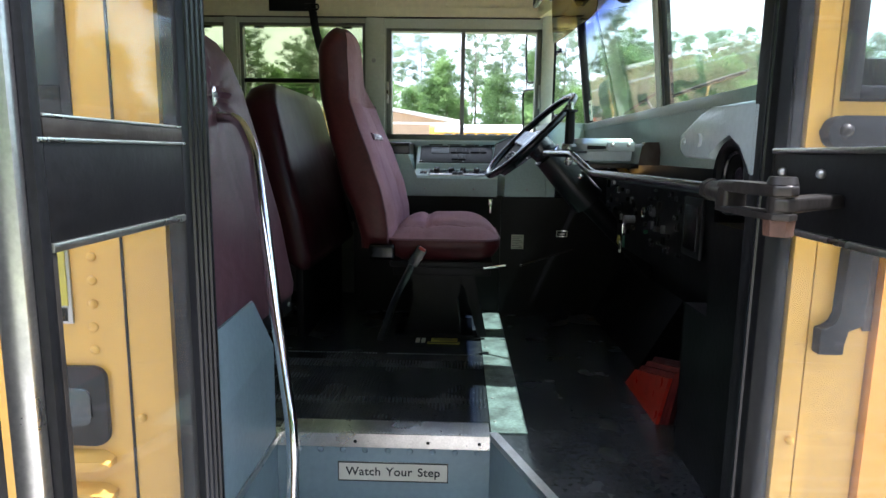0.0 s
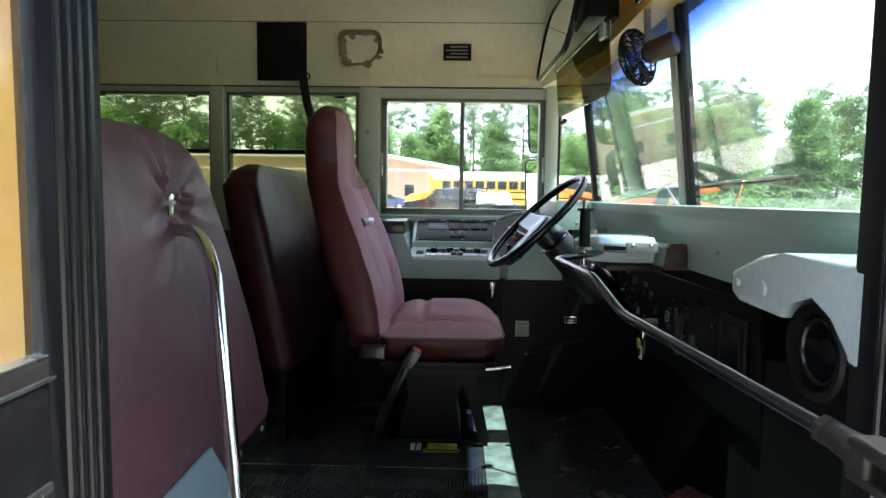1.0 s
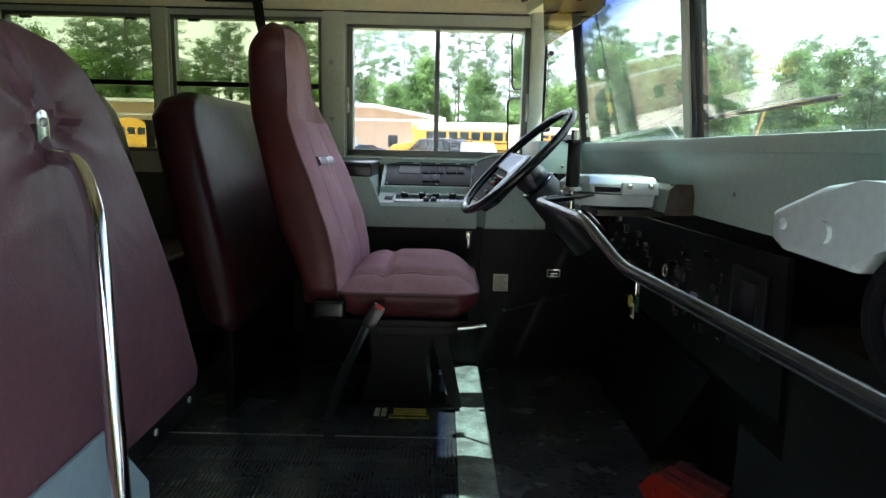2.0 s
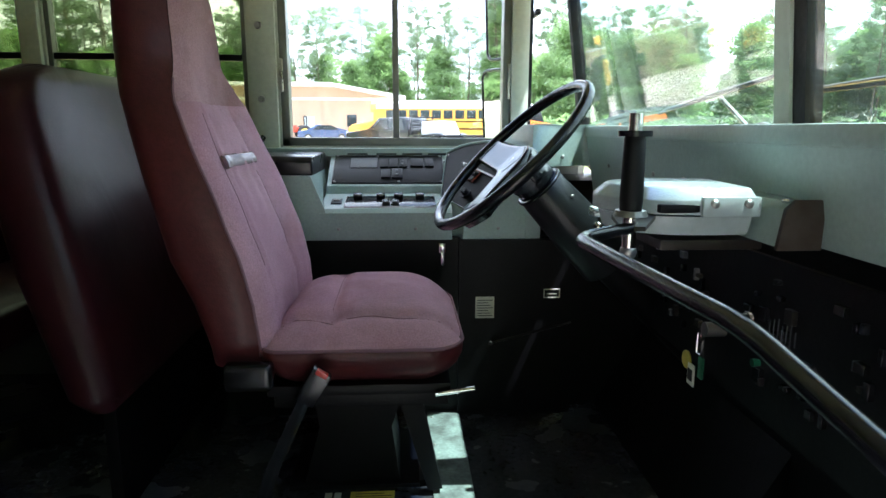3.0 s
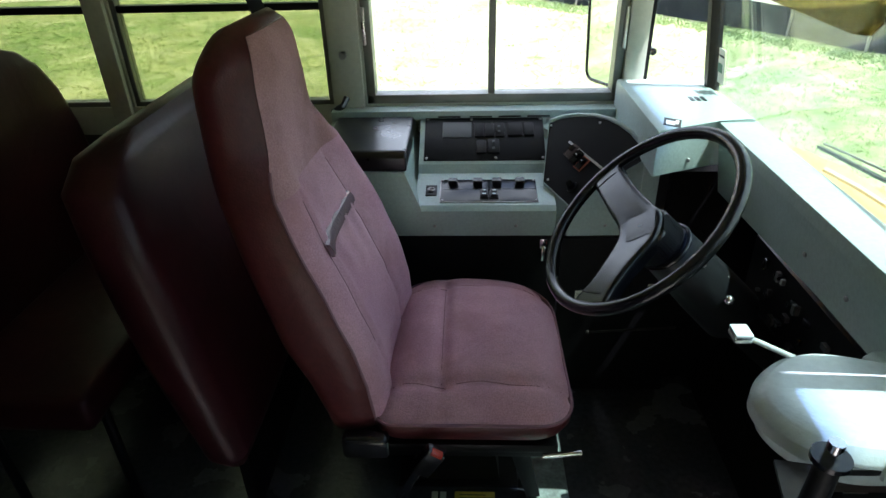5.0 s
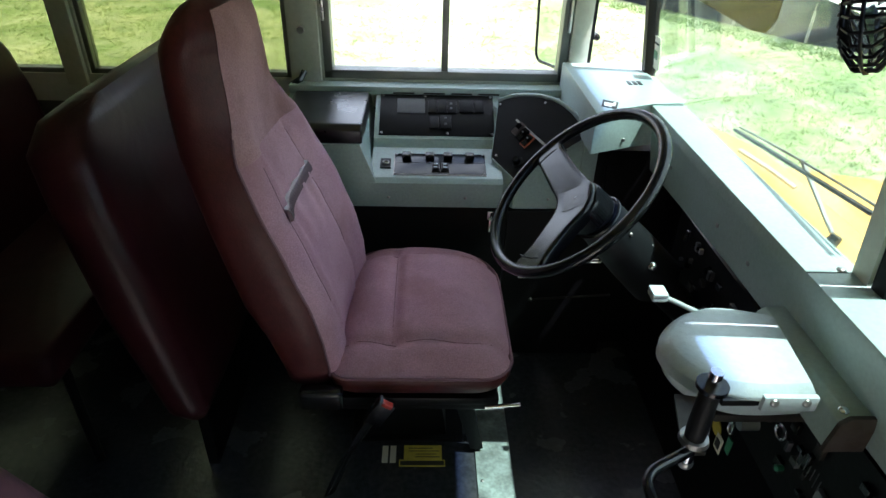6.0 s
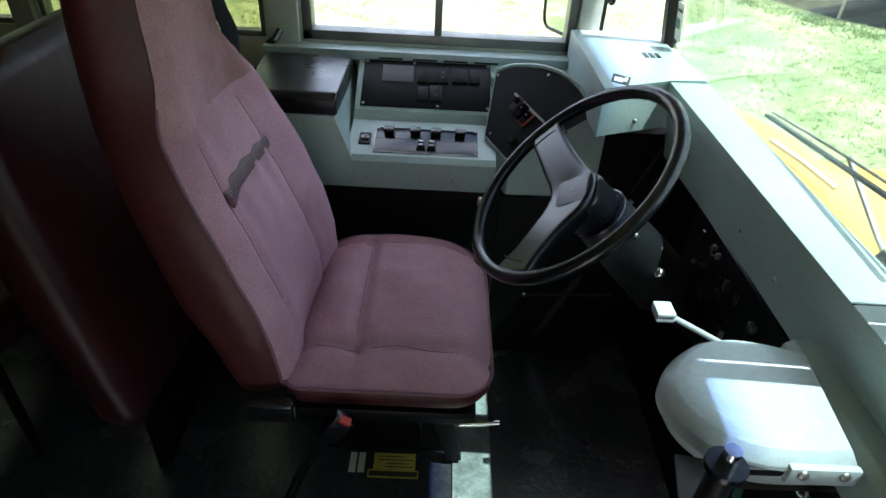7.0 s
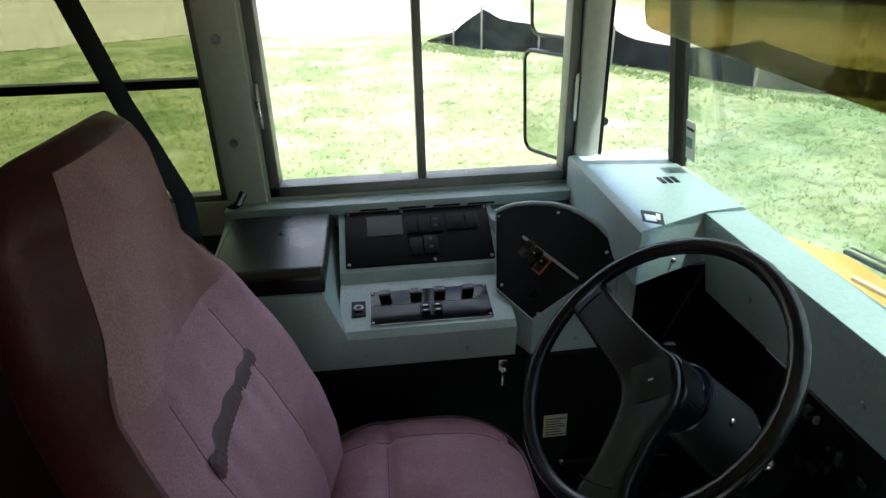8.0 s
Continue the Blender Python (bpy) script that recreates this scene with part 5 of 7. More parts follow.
for y, z in ((1.18, 0.37), (1.08, 0.355), (0.95, 0.35)):
    screw((-0.400, y, z), (1, 0, 0.2), guard, 0.007)
rail = thing("grab_rail", (-0.3, 1.2, 0), "polished stainless steel grab rail beside the steps", "grab rail")
bit("tube", tube(rounded_path([(-0.492, 1.247, 0.845), (-0.425, 1.225, 0.842), (-0.378, 1.185, 0.775), (-0.243, 0.968, 0.20), (-0.236, 0.955, 0.13), (-0.262, 0.955, -0.40)], 0.05), 0.0135, 14), chrome, rail)
bit("flange", prism([(1.249 + u, 0.86 + v) for u, v in rounded_rect(0.03, 0.115, 0.0145)], "x", -0.500, -0.488, bevel=0.002), chrome, rail)
for z in (0.822, 0.898):
    screw((-0.486, 1.249, z), (1, 0, 0), rail, 0.008)

# ---- upper wall: black case, glue mark, plate, belt ----
case = thing("belt_cover", (-0.76, 3.0, 1.47), "flat black panel on the roof side above the window", "panel")
bit("plate", box(-0.885, -0.645, WY - 0.05, WY - 0.036, 1.47, 1.745, 0.004), black_paint, case)
belt = thing("seat_belt", (-0.42, 2.80, 0.45), "black shoulder belt webbing hanging behind the driver's seat", "seat belt")
bit("webbing", tube([(-0.665, WY - 0.045, 1.50), (-0.645, WY - 0.06, 1.38), (-0.574, WY - 0.06, 1.114), (-0.484, WY - 0.07, 0.875), (-0.42, 2.80, 0.45)], 0.024, 8, flat=0.12), black_rubber, belt)
bit("guide_loop", tube(rounded_path([(-0.70, WY - 0.052, 1.478), (-0.63, WY - 0.052, 1.478), (-0.63, WY - 0.052, 1.502), (-0.70, WY - 0.052, 1.502)], 0.008), 0.004, 8), black_paint, belt)
bit("anchor", box(-0.445, -0.395, 2.78, 2.82, 0.42, 0.46, 0.006), black_paint, belt)
glue = solid("glue_mark", tube(rounded_path([(-0.47, 3.02, 1.60), (-0.48, 3.02, 1.70), (-0.30, 3.02, 1.70), (-0.29, 3.02, 1.62), (-0.34, 3.02, 1.56), (-0.47, 3.02, 1.55), (-0.46, 3.02, 1.59)], 0.03), 0.021, 8, flat=0.12), residue, "brown glue residue ring on the cream roof side", "glue mark")
rg = random.Random(4)
for k in range(9):
    a = 2 * math.pi * k / 9 + rg.uniform(-0.2, 0.2)
    gx, gz2, gr = -0.385 + 0.10 * math.cos(a), 1.625 + 0.075 * math.sin(a), rg.uniform(0.012, 0.022)
    part("smudge", prism([(gx + gr * rg.uniform(0.7, 1.3) * math.cos(b), gz2 + gr * rg.uniform(0.6, 1.2) * math.sin(b)) for b in (2 * math.pi * q / 9 for q in range(9))], "y", 3.0195, 3.0225), residue, glue)
plate = solid("data_plate", box(0.012, 0.147, WY - 0.03, WY - 0.024, 1.575, 1.655, 0.002), black_paint, "small black data plate with worn print", "sign")
for i in range(4):
    part("print_line", box(0.025 + 0.02 * (i % 2), 0.13, WY - 0.032, WY - 0.0302, 1.588 + i * 0.016, 1.594 + i * 0.016), steel, plate)

# ---- bench seats behind the barriers ----
def bench(x, y0, y1):
    s = thing("bench_seat", (x, (y0 + y1) / 2, 0), "maroon vinyl passenger bench seat, with shade in its colour", "seat", "passenger bench seats")
    bit("cushion", box(x - 0.38, x, y0, y1, 0.36, 0.46, 0.03, 3), shaded_vinyl, s)
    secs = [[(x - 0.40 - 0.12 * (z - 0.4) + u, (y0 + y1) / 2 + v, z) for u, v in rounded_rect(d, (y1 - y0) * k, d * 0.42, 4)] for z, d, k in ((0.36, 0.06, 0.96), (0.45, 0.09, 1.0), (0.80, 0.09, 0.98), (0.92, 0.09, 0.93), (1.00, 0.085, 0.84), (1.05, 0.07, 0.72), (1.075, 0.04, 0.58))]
    bit("backrest", loft(secs), shaded_vinyl, s)
    for lx in (x - 0.36, x - 0.04):
        bit("leg", rod((lx, (y0 if y0 > 2 else y1) + (0.1 if y0 > 2 else -0.1), 0.0), (lx, (y0 if y0 > 2 else y1) + (0.1 if y0 > 2 else -0.1), 0.37), 0.013), black_paint, s)
    bit("side_rail", box(x - 0.40, x - 0.01, (y1 if y0 > 2 else y0) - 0.02, (y1 if y0 > 2 else y0) + 0.02, 0.30, 0.36), black_paint, s)


for k in range(5):
    bench(-0.82 - 0.72 * k, 2.08, 3.02)
    bench(-0.92 - 0.72 * k, 0.64, 1.58)

# ---- roof front: mirror, visor, fan ----
mirror = thing("interior_mirror", (0.44, 2.35, 1.55), "large rounded interior mirror hung from the header", "mirror")
mm = Matrix.Translation((0.45, 2.33, 1.535)) @ Matrix.Rotation(radians(1.5), 4, "Z") @ Matrix.Rotation(radians(10), 4, "Y")
shape = rounded_rect(0.66, 0.27, 0.10, 7)
bm = prism(shape, "x", 0.0, 0.012)
bmesh.ops.transform(bm, matrix=mm, verts=bm.verts)
bit("mirror_back", bm, black_plastic, mirror)
bm = prism([(u * 0.97, v * 0.95) for u, v in shape], "x", -0.003, 0.0)
bmesh.ops.transform(bm, matrix=mm, verts=bm.verts)
bit("mirror_glass", bm, mirror_glass, mirror, smooth=False)
bm = tube([(-0.002, u, v) for u, v in shape], 0.007, 8, True)
bmesh.ops.transform(bm, matrix=mm, verts=bm.verts)
bit("rim", bm, black_rubber, mirror)
bit("arm", tube([(0.47, 2.15, 1.62), (0.52, 2.12, 1.60), (0.60, 2.10, 1.58)], 0.012, 8), black_plastic, mirror)
bit("arm", tube([(0.47, 2.5, 1.60), (0.52, 2.5, 1.60), (0.58, 2.5, 1.58)], 0.012, 8), black_plastic, mirror)
bit("bracket", box(0.50, 0.63, 2.03, 2.22, 1.50, 1.60, 0.006), black_paint, mirror)

visor = thing("sun_visor", (0.62, 2.45, 1.25), "smoked brown acrylic sun visor below the header", "sun visor")
bm = loft([[(x + dx, y, z) for x, y, z in ((0.524, 2.712, 1.300), (0.527, 2.705, 1.274), (0.530, 2.68, 1.267), (0.556, 1.985, 1.243), (0.558, 1.95, 1.247), (0.558, 1.93, 1.268), (0.556, 1.925, 1.30), (0.548, 1.935, 1.47), (0.512, 2.712, 1.47))] for dx in (0.0, -0.004)])
bit("blade", bm, smoked, visor, smooth=False)
bit("hinge_rail", tube([(0.508, 2.73, 1.468), (0.546, 1.92, 1.468)], 0.008, 8), black_plastic, visor)
bit("clip", box(0.535, 0.560, 1.96, 2.02, 1.42, 1.47, 0.004), white_plastic, visor)

fan = thing("cab_fan", (0.60, 1.78, 1.32), "small black wire-caged cab fan hung from the header", "fan")
fx = Vector((-0.72, 0.66, -0.22)).normalized()
fc = Vector((0.595, 1.785, 1.318))
fu = fx.orthogonal().normalized()
fv = fx.cross(fu)
for k in range(28):
    a = math.pi * 2 * k / 28
    d = fu * math.cos(a) + fv * math.sin(a)
    bit("cage_wire", tube([fc + fx * 0.032 + d * 0.012, fc + fx * 0.028 + d * 0.055, fc + fx * 0.012 + d * 0.078, fc - fx * 0.012 + d * 0.078, fc - fx * 0.03 + d * 0.05], 0.0023, 5), black_rubber, fan)
for off, r in ((0.032, 0.014), (0.024, 0.062), (0.0, 0.081), (-0.022, 0.064)):
    bit("cage_ring", tube([fc + fx * off + (fu * math.cos(a) + fv * math.sin(a)) * r for a in (math.pi * 2 * k / 24 for k in range(24))], 0.0024, 5, True), black_rubber, fan)
for k in range(4):
    a = math.pi / 2 * k + 0.3
    d, e = fu * math.cos(a) + fv * math.sin(a), -fu * math.sin(a) + fv * math.cos(a)
    bit("blade", loft([[fc + d * 0.012 + e * 0.008, fc + d * 0.070 + e * 0.034, fc + d * 0.070 - e * 0.030 - fx * 0.012, fc + d * 0.012 - e * 0.008 - fx * 0.006], [fc + d * 0.012 + e * 0.008 + fx * 0.002, fc + d * 0.070 + e * 0.034 + fx * 0.002, fc + d * 0.070 - e * 0.030 - fx * 0.010, fc + d * 0.012 - e * 0.008 - fx * 0.004]]), black_plastic, fan)
bit("motor", loft([[fc - fx * u + (fu * math.cos(a) + fv * math.sin(a)) * r for a in (math.pi * 2 * k / 20 for k in range(20))] for u, r in ((0.02, 0.02), (0.032, 0.031), (0.105, 0.033), (0.114, 0.028), (0.12, 0.012))]), brown_plastic, fan, "brown motor housing")
bit("stem", tube([fc - fx * 0.03 + Vector((0, 0, 0.03)), fc - fx * 0.025 + Vector((0, 0, 0.10)), fc - fx * 0.025 + Vector((0, 0, 0.16))], 0.010, 10), steel, fan)
bit("foot", box(0.585, 0.635, 1.735, 1.80, 1.465, 1.50, 0.006), black_plastic, fan)

# ---- under the dashboard ----
fuse = thing("fuse_panel", (0.70, 1.6, 0.4), "black fuse and relay panel under the dashboard", "fuse panel")
bit("plate", loft([[(0.745, 1.28, 0.40), (0.745, 2.45, 0.42), (0.755, 2.45, 0.42), (0.755, 1.28, 0.40)], [(0.730, 1.28, 0.70), (0.742, 2.45, 0.68), (0.752, 2.45, 0.68), (0.740, 1.28, 0.70)]]), black_paint, fuse, smooth=False)
rb = random.Random(3)
for i in range(70):
    y, z = rb.uniform(1.50, 2.40), rb.uniform(0.47, 0.66)
    w, hh = rb.choice((0.004, 0.006, 0.010)), rb.choice((0.004, 0.007, 0.012))
    x = 0.747 - (z - 0.42) * 0.05
    bit("fuse", box(x - 0.010, x, y - w, y + w, z - hh, z + hh, 0.001, 1), rb.choice((black_plastic, column_grey, black_plastic, black_plastic, dark_steel, dash_grey, steel)), fuse)
for y0, y1, z0, z1 in ((1.33, 1.46, 0.50, 0.66),):
    x = 0.722
    bit("relay_cover", box(x, x + 0.012, y0, y1, z0, z1, 0.006), column_grey, fuse)
    bit("relay_cover", box(x - 0.004, x + 0.004, y0 + 0.02, y1 - 0.02, z0 + 0.02, z1 - 0.02, 0.004), black_plastic, fuse)
lock = thing("ignition_lock", (0.672, 1.815, 0.556), "ignition lock with hanging keys and tags", "ignition lock")
bit("barrel", rod((0.655, 1.812, 0.556), (0.69, 1.812, 0.556), 0.013, 0.013, 16), steel, lock)
bit("key", box(0.662, 0.665, 1.83, 1.848, 0.50, 0.54, 0.004), chrome, lock, "bright key")
bit("key", rod((0.664, 1.835, 0.512), (0.668, 1.842, 0.552), 0.003), chrome, lock)
bit("key_tag", rod((0.656, 1.872, 0.478), (0.659, 1.872, 0.478), 0.017, 0.017, 16), label_yellow, lock, "round yellow key tag")
bit("key_tag", box(0.655, 0.658, 1.836, 1.862, 0.437, 0.478, 0.002), paper, lock, "white and black key tag")
bit("key_tag_print", box(0.6535, 0.6553, 1.841, 1.857, 0.447, 0.468), ink, lock)
bit("key_tag", box(0.659, 0.662, 1.815, 1.832, 0.46, 0.50, 0.003), green_tag, lock, "green key tag")
bit("ring_knob", tube([(0.705, 1.767 + 0.014 * math.cos(a), 0.584 + 0.014 * math.sin(a)) for a in (2 * math.pi * k / 18 for k in range(18))], 0.0035, 8, True), chrome, lock, "chrome ringed switch")
bit("green_cap", rod((0.70, 1.736, 0.524), (0.712, 1.736, 0.524), 0.007, 0.006, 12), green_tag, lock)
scribble = thing("wiring_label", (0.705, 1.675, 0.612), "scuffed white lettered label on the black panel", "label")
for k in range(7):
    yy = 1.706 + (-0.063) * k / 6
    bit("print_line", box(0.7035, 0.705, yy - 0.0006, yy + 0.0006, 0.606 + 0.004 * (k % 3), 0.583 - 0.005 * (k % 2)), dash_grey, scribble)
tag = solid("warning_plate", box(0.566, 0.611, 2.632, 2.6345, 0.388, 0.408), ink, "small white-edged warning plate on the black panel", "sign")
part("border", boxes((0.563, 0.614, 2.630, 2.6345, 0.384, 0.3865), (0.563, 0.614, 2.630, 2.6345, 0.4095, 0.412), (0.563, 0.5655, 2.630, 2.6345, 0.3867, 0.4093), (0.6115, 0.614, 2.630, 2.6345, 0.3867, 0.4093)), paper, tag)
part("print_line", box(0.573, 0.603, 2.6305, 2.632, 0.395, 0.398), paper, tag)
pull = thing("pedal_link", (0.5, 2.5, 0.25), "thin steel pedal link rod in the foot well", "link rod")
bit("bar", tube([(0.40, 2.62, 0.245), (0.62, 2.52, 0.34)], 0.0035, 8), dark_steel, pull)
bit("end", ball((0.40, 2.62, 0.245), 0.007), dark_steel, pull)
kit = thing("warning_triangle_kit", (0.76, 1.65, 0), "folded red reflective warning triangles on the floor", "warning triangles")
for i, (dx, c) in enumerate(((-0.045, red_plastic), (-0.03, dull_red), (-0.018, dull_red), (-0.004, vinyl))):
    bit("triangle", loft([[(0.725 + dx, 1.44, 0.0), (0.725 + dx, 1.77, 0.0), (0.735 + dx, 1.77, 0.0), (0.735 + dx, 1.44, 0.0)], [(0.755 + dx, 1.44, 0.14 + i * 0.016), (0.742 + dx, 1.72 - i * 0.02, 0.065 + i * 0.022), (0.752 + dx, 1.72 - i * 0.02, 0.065 + i * 0.022), (0.765 + dx, 1.44, 0.14 + i * 0.016)]]), c, kit, smooth=False)
# labels
lab = solid("floor_label", box(-0.003, 0.106, 2.176, 2.226, 0.0, 0.002), label_yellow, "worn yellow caution label on the floor", "label")
part("print_line", boxes((0.03, 0.100, 2.183, 2.1855, 0.002, 0.0026), (0.03, 0.09, 2.193, 2.1955, 0.002, 0.0026), (0.01, 0.10, 2.204, 2.2065, 0.002, 0.0026), (0.01, 0.08, 2.214, 2.2165, 0.002, 0.0026)), ink, lab)
lab = solid("floor_label", box(-0.013, 0.112, 2.155, 2.171, 0.0, 0.002), ink, "black label strip with a pale border on the floor", "label")
part("border", boxes((-0.016, 0.115, 2.152, 2.155, 0.0, 0.0028), (-0.016, 0.115, 2.171, 2.174, 0.0, 0.0028), (-0.016, -0.013, 2.155, 2.171, 0.0, 0.0028), (0.112, 0.115, 2.155, 2.171, 0.0, 0.0028)), label_yellow, lab)
for x in (-0.066, -0.043):
    solid("tape_scrap", box(x, x + 0.017, 2.165, 2.225, 0.0, 0.0015), paper, "torn grey tape scrap on the floor", "tape")
vent = thing("demister_vent", (0.66, 2.85, 0.91), "small dark demister slots in the dashboard top", "vent")
for k in range(3):
    bit("slot", box(0.650 + k * 0.016, 0.661 + k * 0.016, 2.795, 2.835, 0.9085, 0.9105, 0.0008), column_grey, vent)
stk = solid("dash_sticker", prism([(0.520, 2.60), (0.555, 2.575), (0.575, 2.63), (0.538, 2.655)], "z", 0.9088, 0.9102), ink, "worn black and white sticker on the dashboard corner", "sticker")
part("patch", prism([(0.527, 2.602), (0.545, 2.590), (0.556, 2.618), (0.536, 2.632)], "z", 0.9102, 0.911), paper, stk)
part("patch", prism([(0.550, 2.60), (0.556, 2.597), (0.567, 2.624), (0.560, 2.63)], "z", 0.9102, 0.911), paper, stk)
dec = solid("inspection_sticker", loft([[(ws_x(z) - 0.003, 2.85, z), (ws_x(z) - 0.003, 2.895, z), (ws_x(z) - 0.0015, 2.895, z), (ws_x(z) - 0.0015, 2.85, z)] for z in (0.935, 1.03)]), paper, "white and green inspection sticker inside the windscreen", "sticker")
part("patch", loft([[(ws_x(z) - 0.0045, 2.865, z), (ws_x(z) - 0.0045, 2.893, z), (ws_x(z) - 0.003, 2.893, z), (ws_x(z) - 0.003, 2.865, z)] for z in (0.965, 0.99)]), green_tag, dec)
part("print_line", loft([[(ws_x(z) - 0.0045, 2.855, z), (ws_x(z) - 0.0045, 2.89, z), (ws_x(z) - 0.003, 2.89, z), (ws_x(z) - 0.003, 2.855, z)] for z in (1.008, 1.014)]), ink, dec)
bolts = thing("pillar_bolts", (-0.356, WY - 0.02, 0.9), "round bolt heads on the window pillar", "bolts")
for z in (0.993, 1.235):
    bit("bolt", rod((-0.352, WY - 0.028, z), (-0.352, WY - 0.018, z), 0.011, 0.012, 14), steel, bolts)
hook = thing("coat_hook", (-0.37, WY - 0.03, 0.83), "small dark latch at the window sill", "hook")
bit("arm", tube([(-0.40, WY - 0.02, 0.815), (-0.36, WY - 0.05, 0.845), (-0.35, WY - 0.03, 0.865)], 0.010, 8), black_plastic, hook)

# ---- entrance doors, folded open ----
def door_leaf(name, x, y0, y1, label, top, bead, low, f0, f1, sill, t=0.018):
    """A glazed leaf; f0 and f1 are the widths of its outer and inner stiles, low the foot of the middle band."""
    d = thing(name, (x, (y0 + y1) / 2, -0.6), label, "door", kind="structure")
    a, b2 = y0 + f0, y1 - f1
    bit("door_frame", boxes((x - t, x + t, y0, a, -0.58, 1.24), (x - t, x + t, b2, y1, -0.58, 1.24), (x - t, x + t, a, b2, 1.19, 1.24), (x - t, x + t, a, b2, -0.58, -0.50), bevel=0.003), black_paint, d)
    bit("band", box(x - t * 0.9, x + t * 0.9, a, b2, low + 0.008, top, 0.002), black_paint, d)
    bit("pane", box(x - 0.003, x + 0.003, a, b2, top + bead, 1.19), door_glass, d).visible_shadow = False
    bit("pane", box(x - 0.003, x + 0.003, a, b2, -0.50, low), door_glass, d).visible_shadow = False
    if sill:
        bit("glazing_bead", box(x - t * 1.02, x + t * 1.02, a, b2, top + 0.003, top + bead - 0.003, 0.001), dark_steel, d)
        bit("glazing_bead", box(x - t * 1.15, x + t * 1.15, a - 0.008, b2 + 0.008, top - 0.001, top + 0.0028, 0.001), aluminium, d)
        bit("glazing_bead", box(x - t * 1.10, x + t * 1.10, a, b2, top + bead - 0.003, top + bead, 0.001), aluminium, d)
    else:
        bit("glazing_bead", box(x - t * 1.1, x + t * 1.1, a, b2, top, top + bead, 0.002), aluminium, d)
    bit("glazing_bead", box(x - t * 1.1, x + t * 1.1, a, b2, low, low + 0.008, 0.002), aluminium, d)
    bit("glazing_bead", box(x - t * 0.7, x + t * 0.7, a, a + 0.008, -0.5, low, 0.002), dark_steel, d)
    inner = x + t * (1.0 if x < 0 else -1.0)
    for y in [y1 - 0.012 - 0.014 * k for k in range(int(f1 / 0.018))] + ([y0 + 0.008, y0 + 0.024] if f0 > 0.03 else []):
        bit("rubber_bead", rod((inner, y, -0.57), (inner, y, 1.23), 0.004, 0.004, 8), black_plastic, d)
    return d


# two leaves, each hinged to a narrow strip
dl = door_leaf("door_1", -0.222, 0.209, 0.535, "open black-framed glazed entrance door leaf", 0.772, 0.021, 0.684, 0.013, 0.076, True, 0.0065)
bit("edge_strip", box(-0.247, -0.223, 0.197, 0.209, -0.58, 1.24, 0.003), aluminium, dl)
bit("hinge_strip", box(-0.292, -0.250, 0.165, 0.197, -0.58, 1.24, 0.006), black_rubber, dl)
dr = door_leaf("door_2", 0.535, 0.10, 0.62, "open black-framed glazed entrance door leaf with the push rod", 0.772, 0.007, 0.672, 0.035, 0.035, False)
bit("bolt", ball((0.516, 0.554, 0.749), 0.006), steel, dr)
bit("bolt", ball((0.516, 0.469, 0.749), 0.006), steel, dr)
bit("rod_bracket", prism([(0.410, 0.358), (0.420, 0.351), (0.432, 0.358), (0.519, 0.425), (0.519, 0.458), (0.505, 0.452), (0.411, 0.378)], "z", 0.7135, 0.728, bevel=0.004, seg=3), dark_steel, dr)
solid("door_jamb_left", boxes((-0.262, -0.218, 0.500, 0.547, -0.6, 1.46), bevel=0.006), black_rubber, "black rubber-edged door jamb", "door jamb", "structure")
solid("door_jamb_right", boxes((0.530, 0.568, 0.622, 0.68, -0.6, 1.46), bevel=0.006), black_rubber, "black rubber-edged door jamb by the heater", "door jamb", "structure")
solid("door_header", boxes((-0.30, 0.70, 0.50, 0.64, 1.245, 1.95), (-0.34, 0.70, 0.43, 0.50, 1.26, 1.30)), black_paint, "black steel panel over the entrance", "header", "structure")
body = thing("bus_side", (-1.5, 0.5, -0.4), "yellow painted steel outer side of the bus with rivets", "bus side", kind="structure")
bit("skin", boxes((REAR, -0.256, 0.49, 0.518, -0.55, 0.80), (-0.36, -0.256, 0.49, 0.518, 0.80, 1.6), (REAR, -0.3, 0.49, 0.518, 1.45, 1.75)), yellow, body, smooth=False)
bit("side_glass", box(-0.50, -0.372, 0.50, 0.506, 0.84, 1.45), dark_glass, body)
bit("glass_seal", boxes((-0.372, -0.36, 0.486, 0.512, 0.80, 1.45), (-0.51, -0.372, 0.486, 0.512, 0.80, 0.84), (-0.52, -0.50, 0.486, 0.512, 0.84, 1.45), bevel=0.003), black_rubber, body)
bit("skin", boxes((0.557, 0.585, 0.582, 0.615, -0.55, 1.5), (0.587, 0.594, 0.582, 0.615, -0.55, 1.5), (0.594, 0.668, 0.582, 0.615, -0.55, 0.84)), yellow, body, smooth=False)
bit("cowl_side", loft([[(0.672, 0.57, z), (1.05, 0.64, z), (1.05, 0.66, z), (0.672, 0.615, z)] for z in (-0.55, 0.84)]), orange_yellow, body, smooth=False)
# details of the yellow skin beside the entrance
bit("seam", boxes((-0.3135, -0.3105, 0.488, 0.4915, -0.55, 1.45)), black_paint, body)
rivet = mesh_of("rivet", ball((0, 0, 0), 0.0065, sy=0.5, sub=2), yellow, True)
for k in range(5):
    r = new("rivet", rivet)
    under(r, body)
    r.location = (-0.351 - 0.001 * k, 0.489, 0.634 - 0.03 * k)
bit("marker_plate", box(-0.425, -0.378, 0.486, 0.490, 0.548, 0.65, 0.0015), steel, body)
bit("plate_face", box(-0.422, -0.382, 0.4845, 0.487, 0.572, 0.647), label_yellow, body, "yellow printed plate face")
bit("plate_foot", box(-0.420, -0.384, 0.4845, 0.487, 0.552, 0.569), black_paint, body)
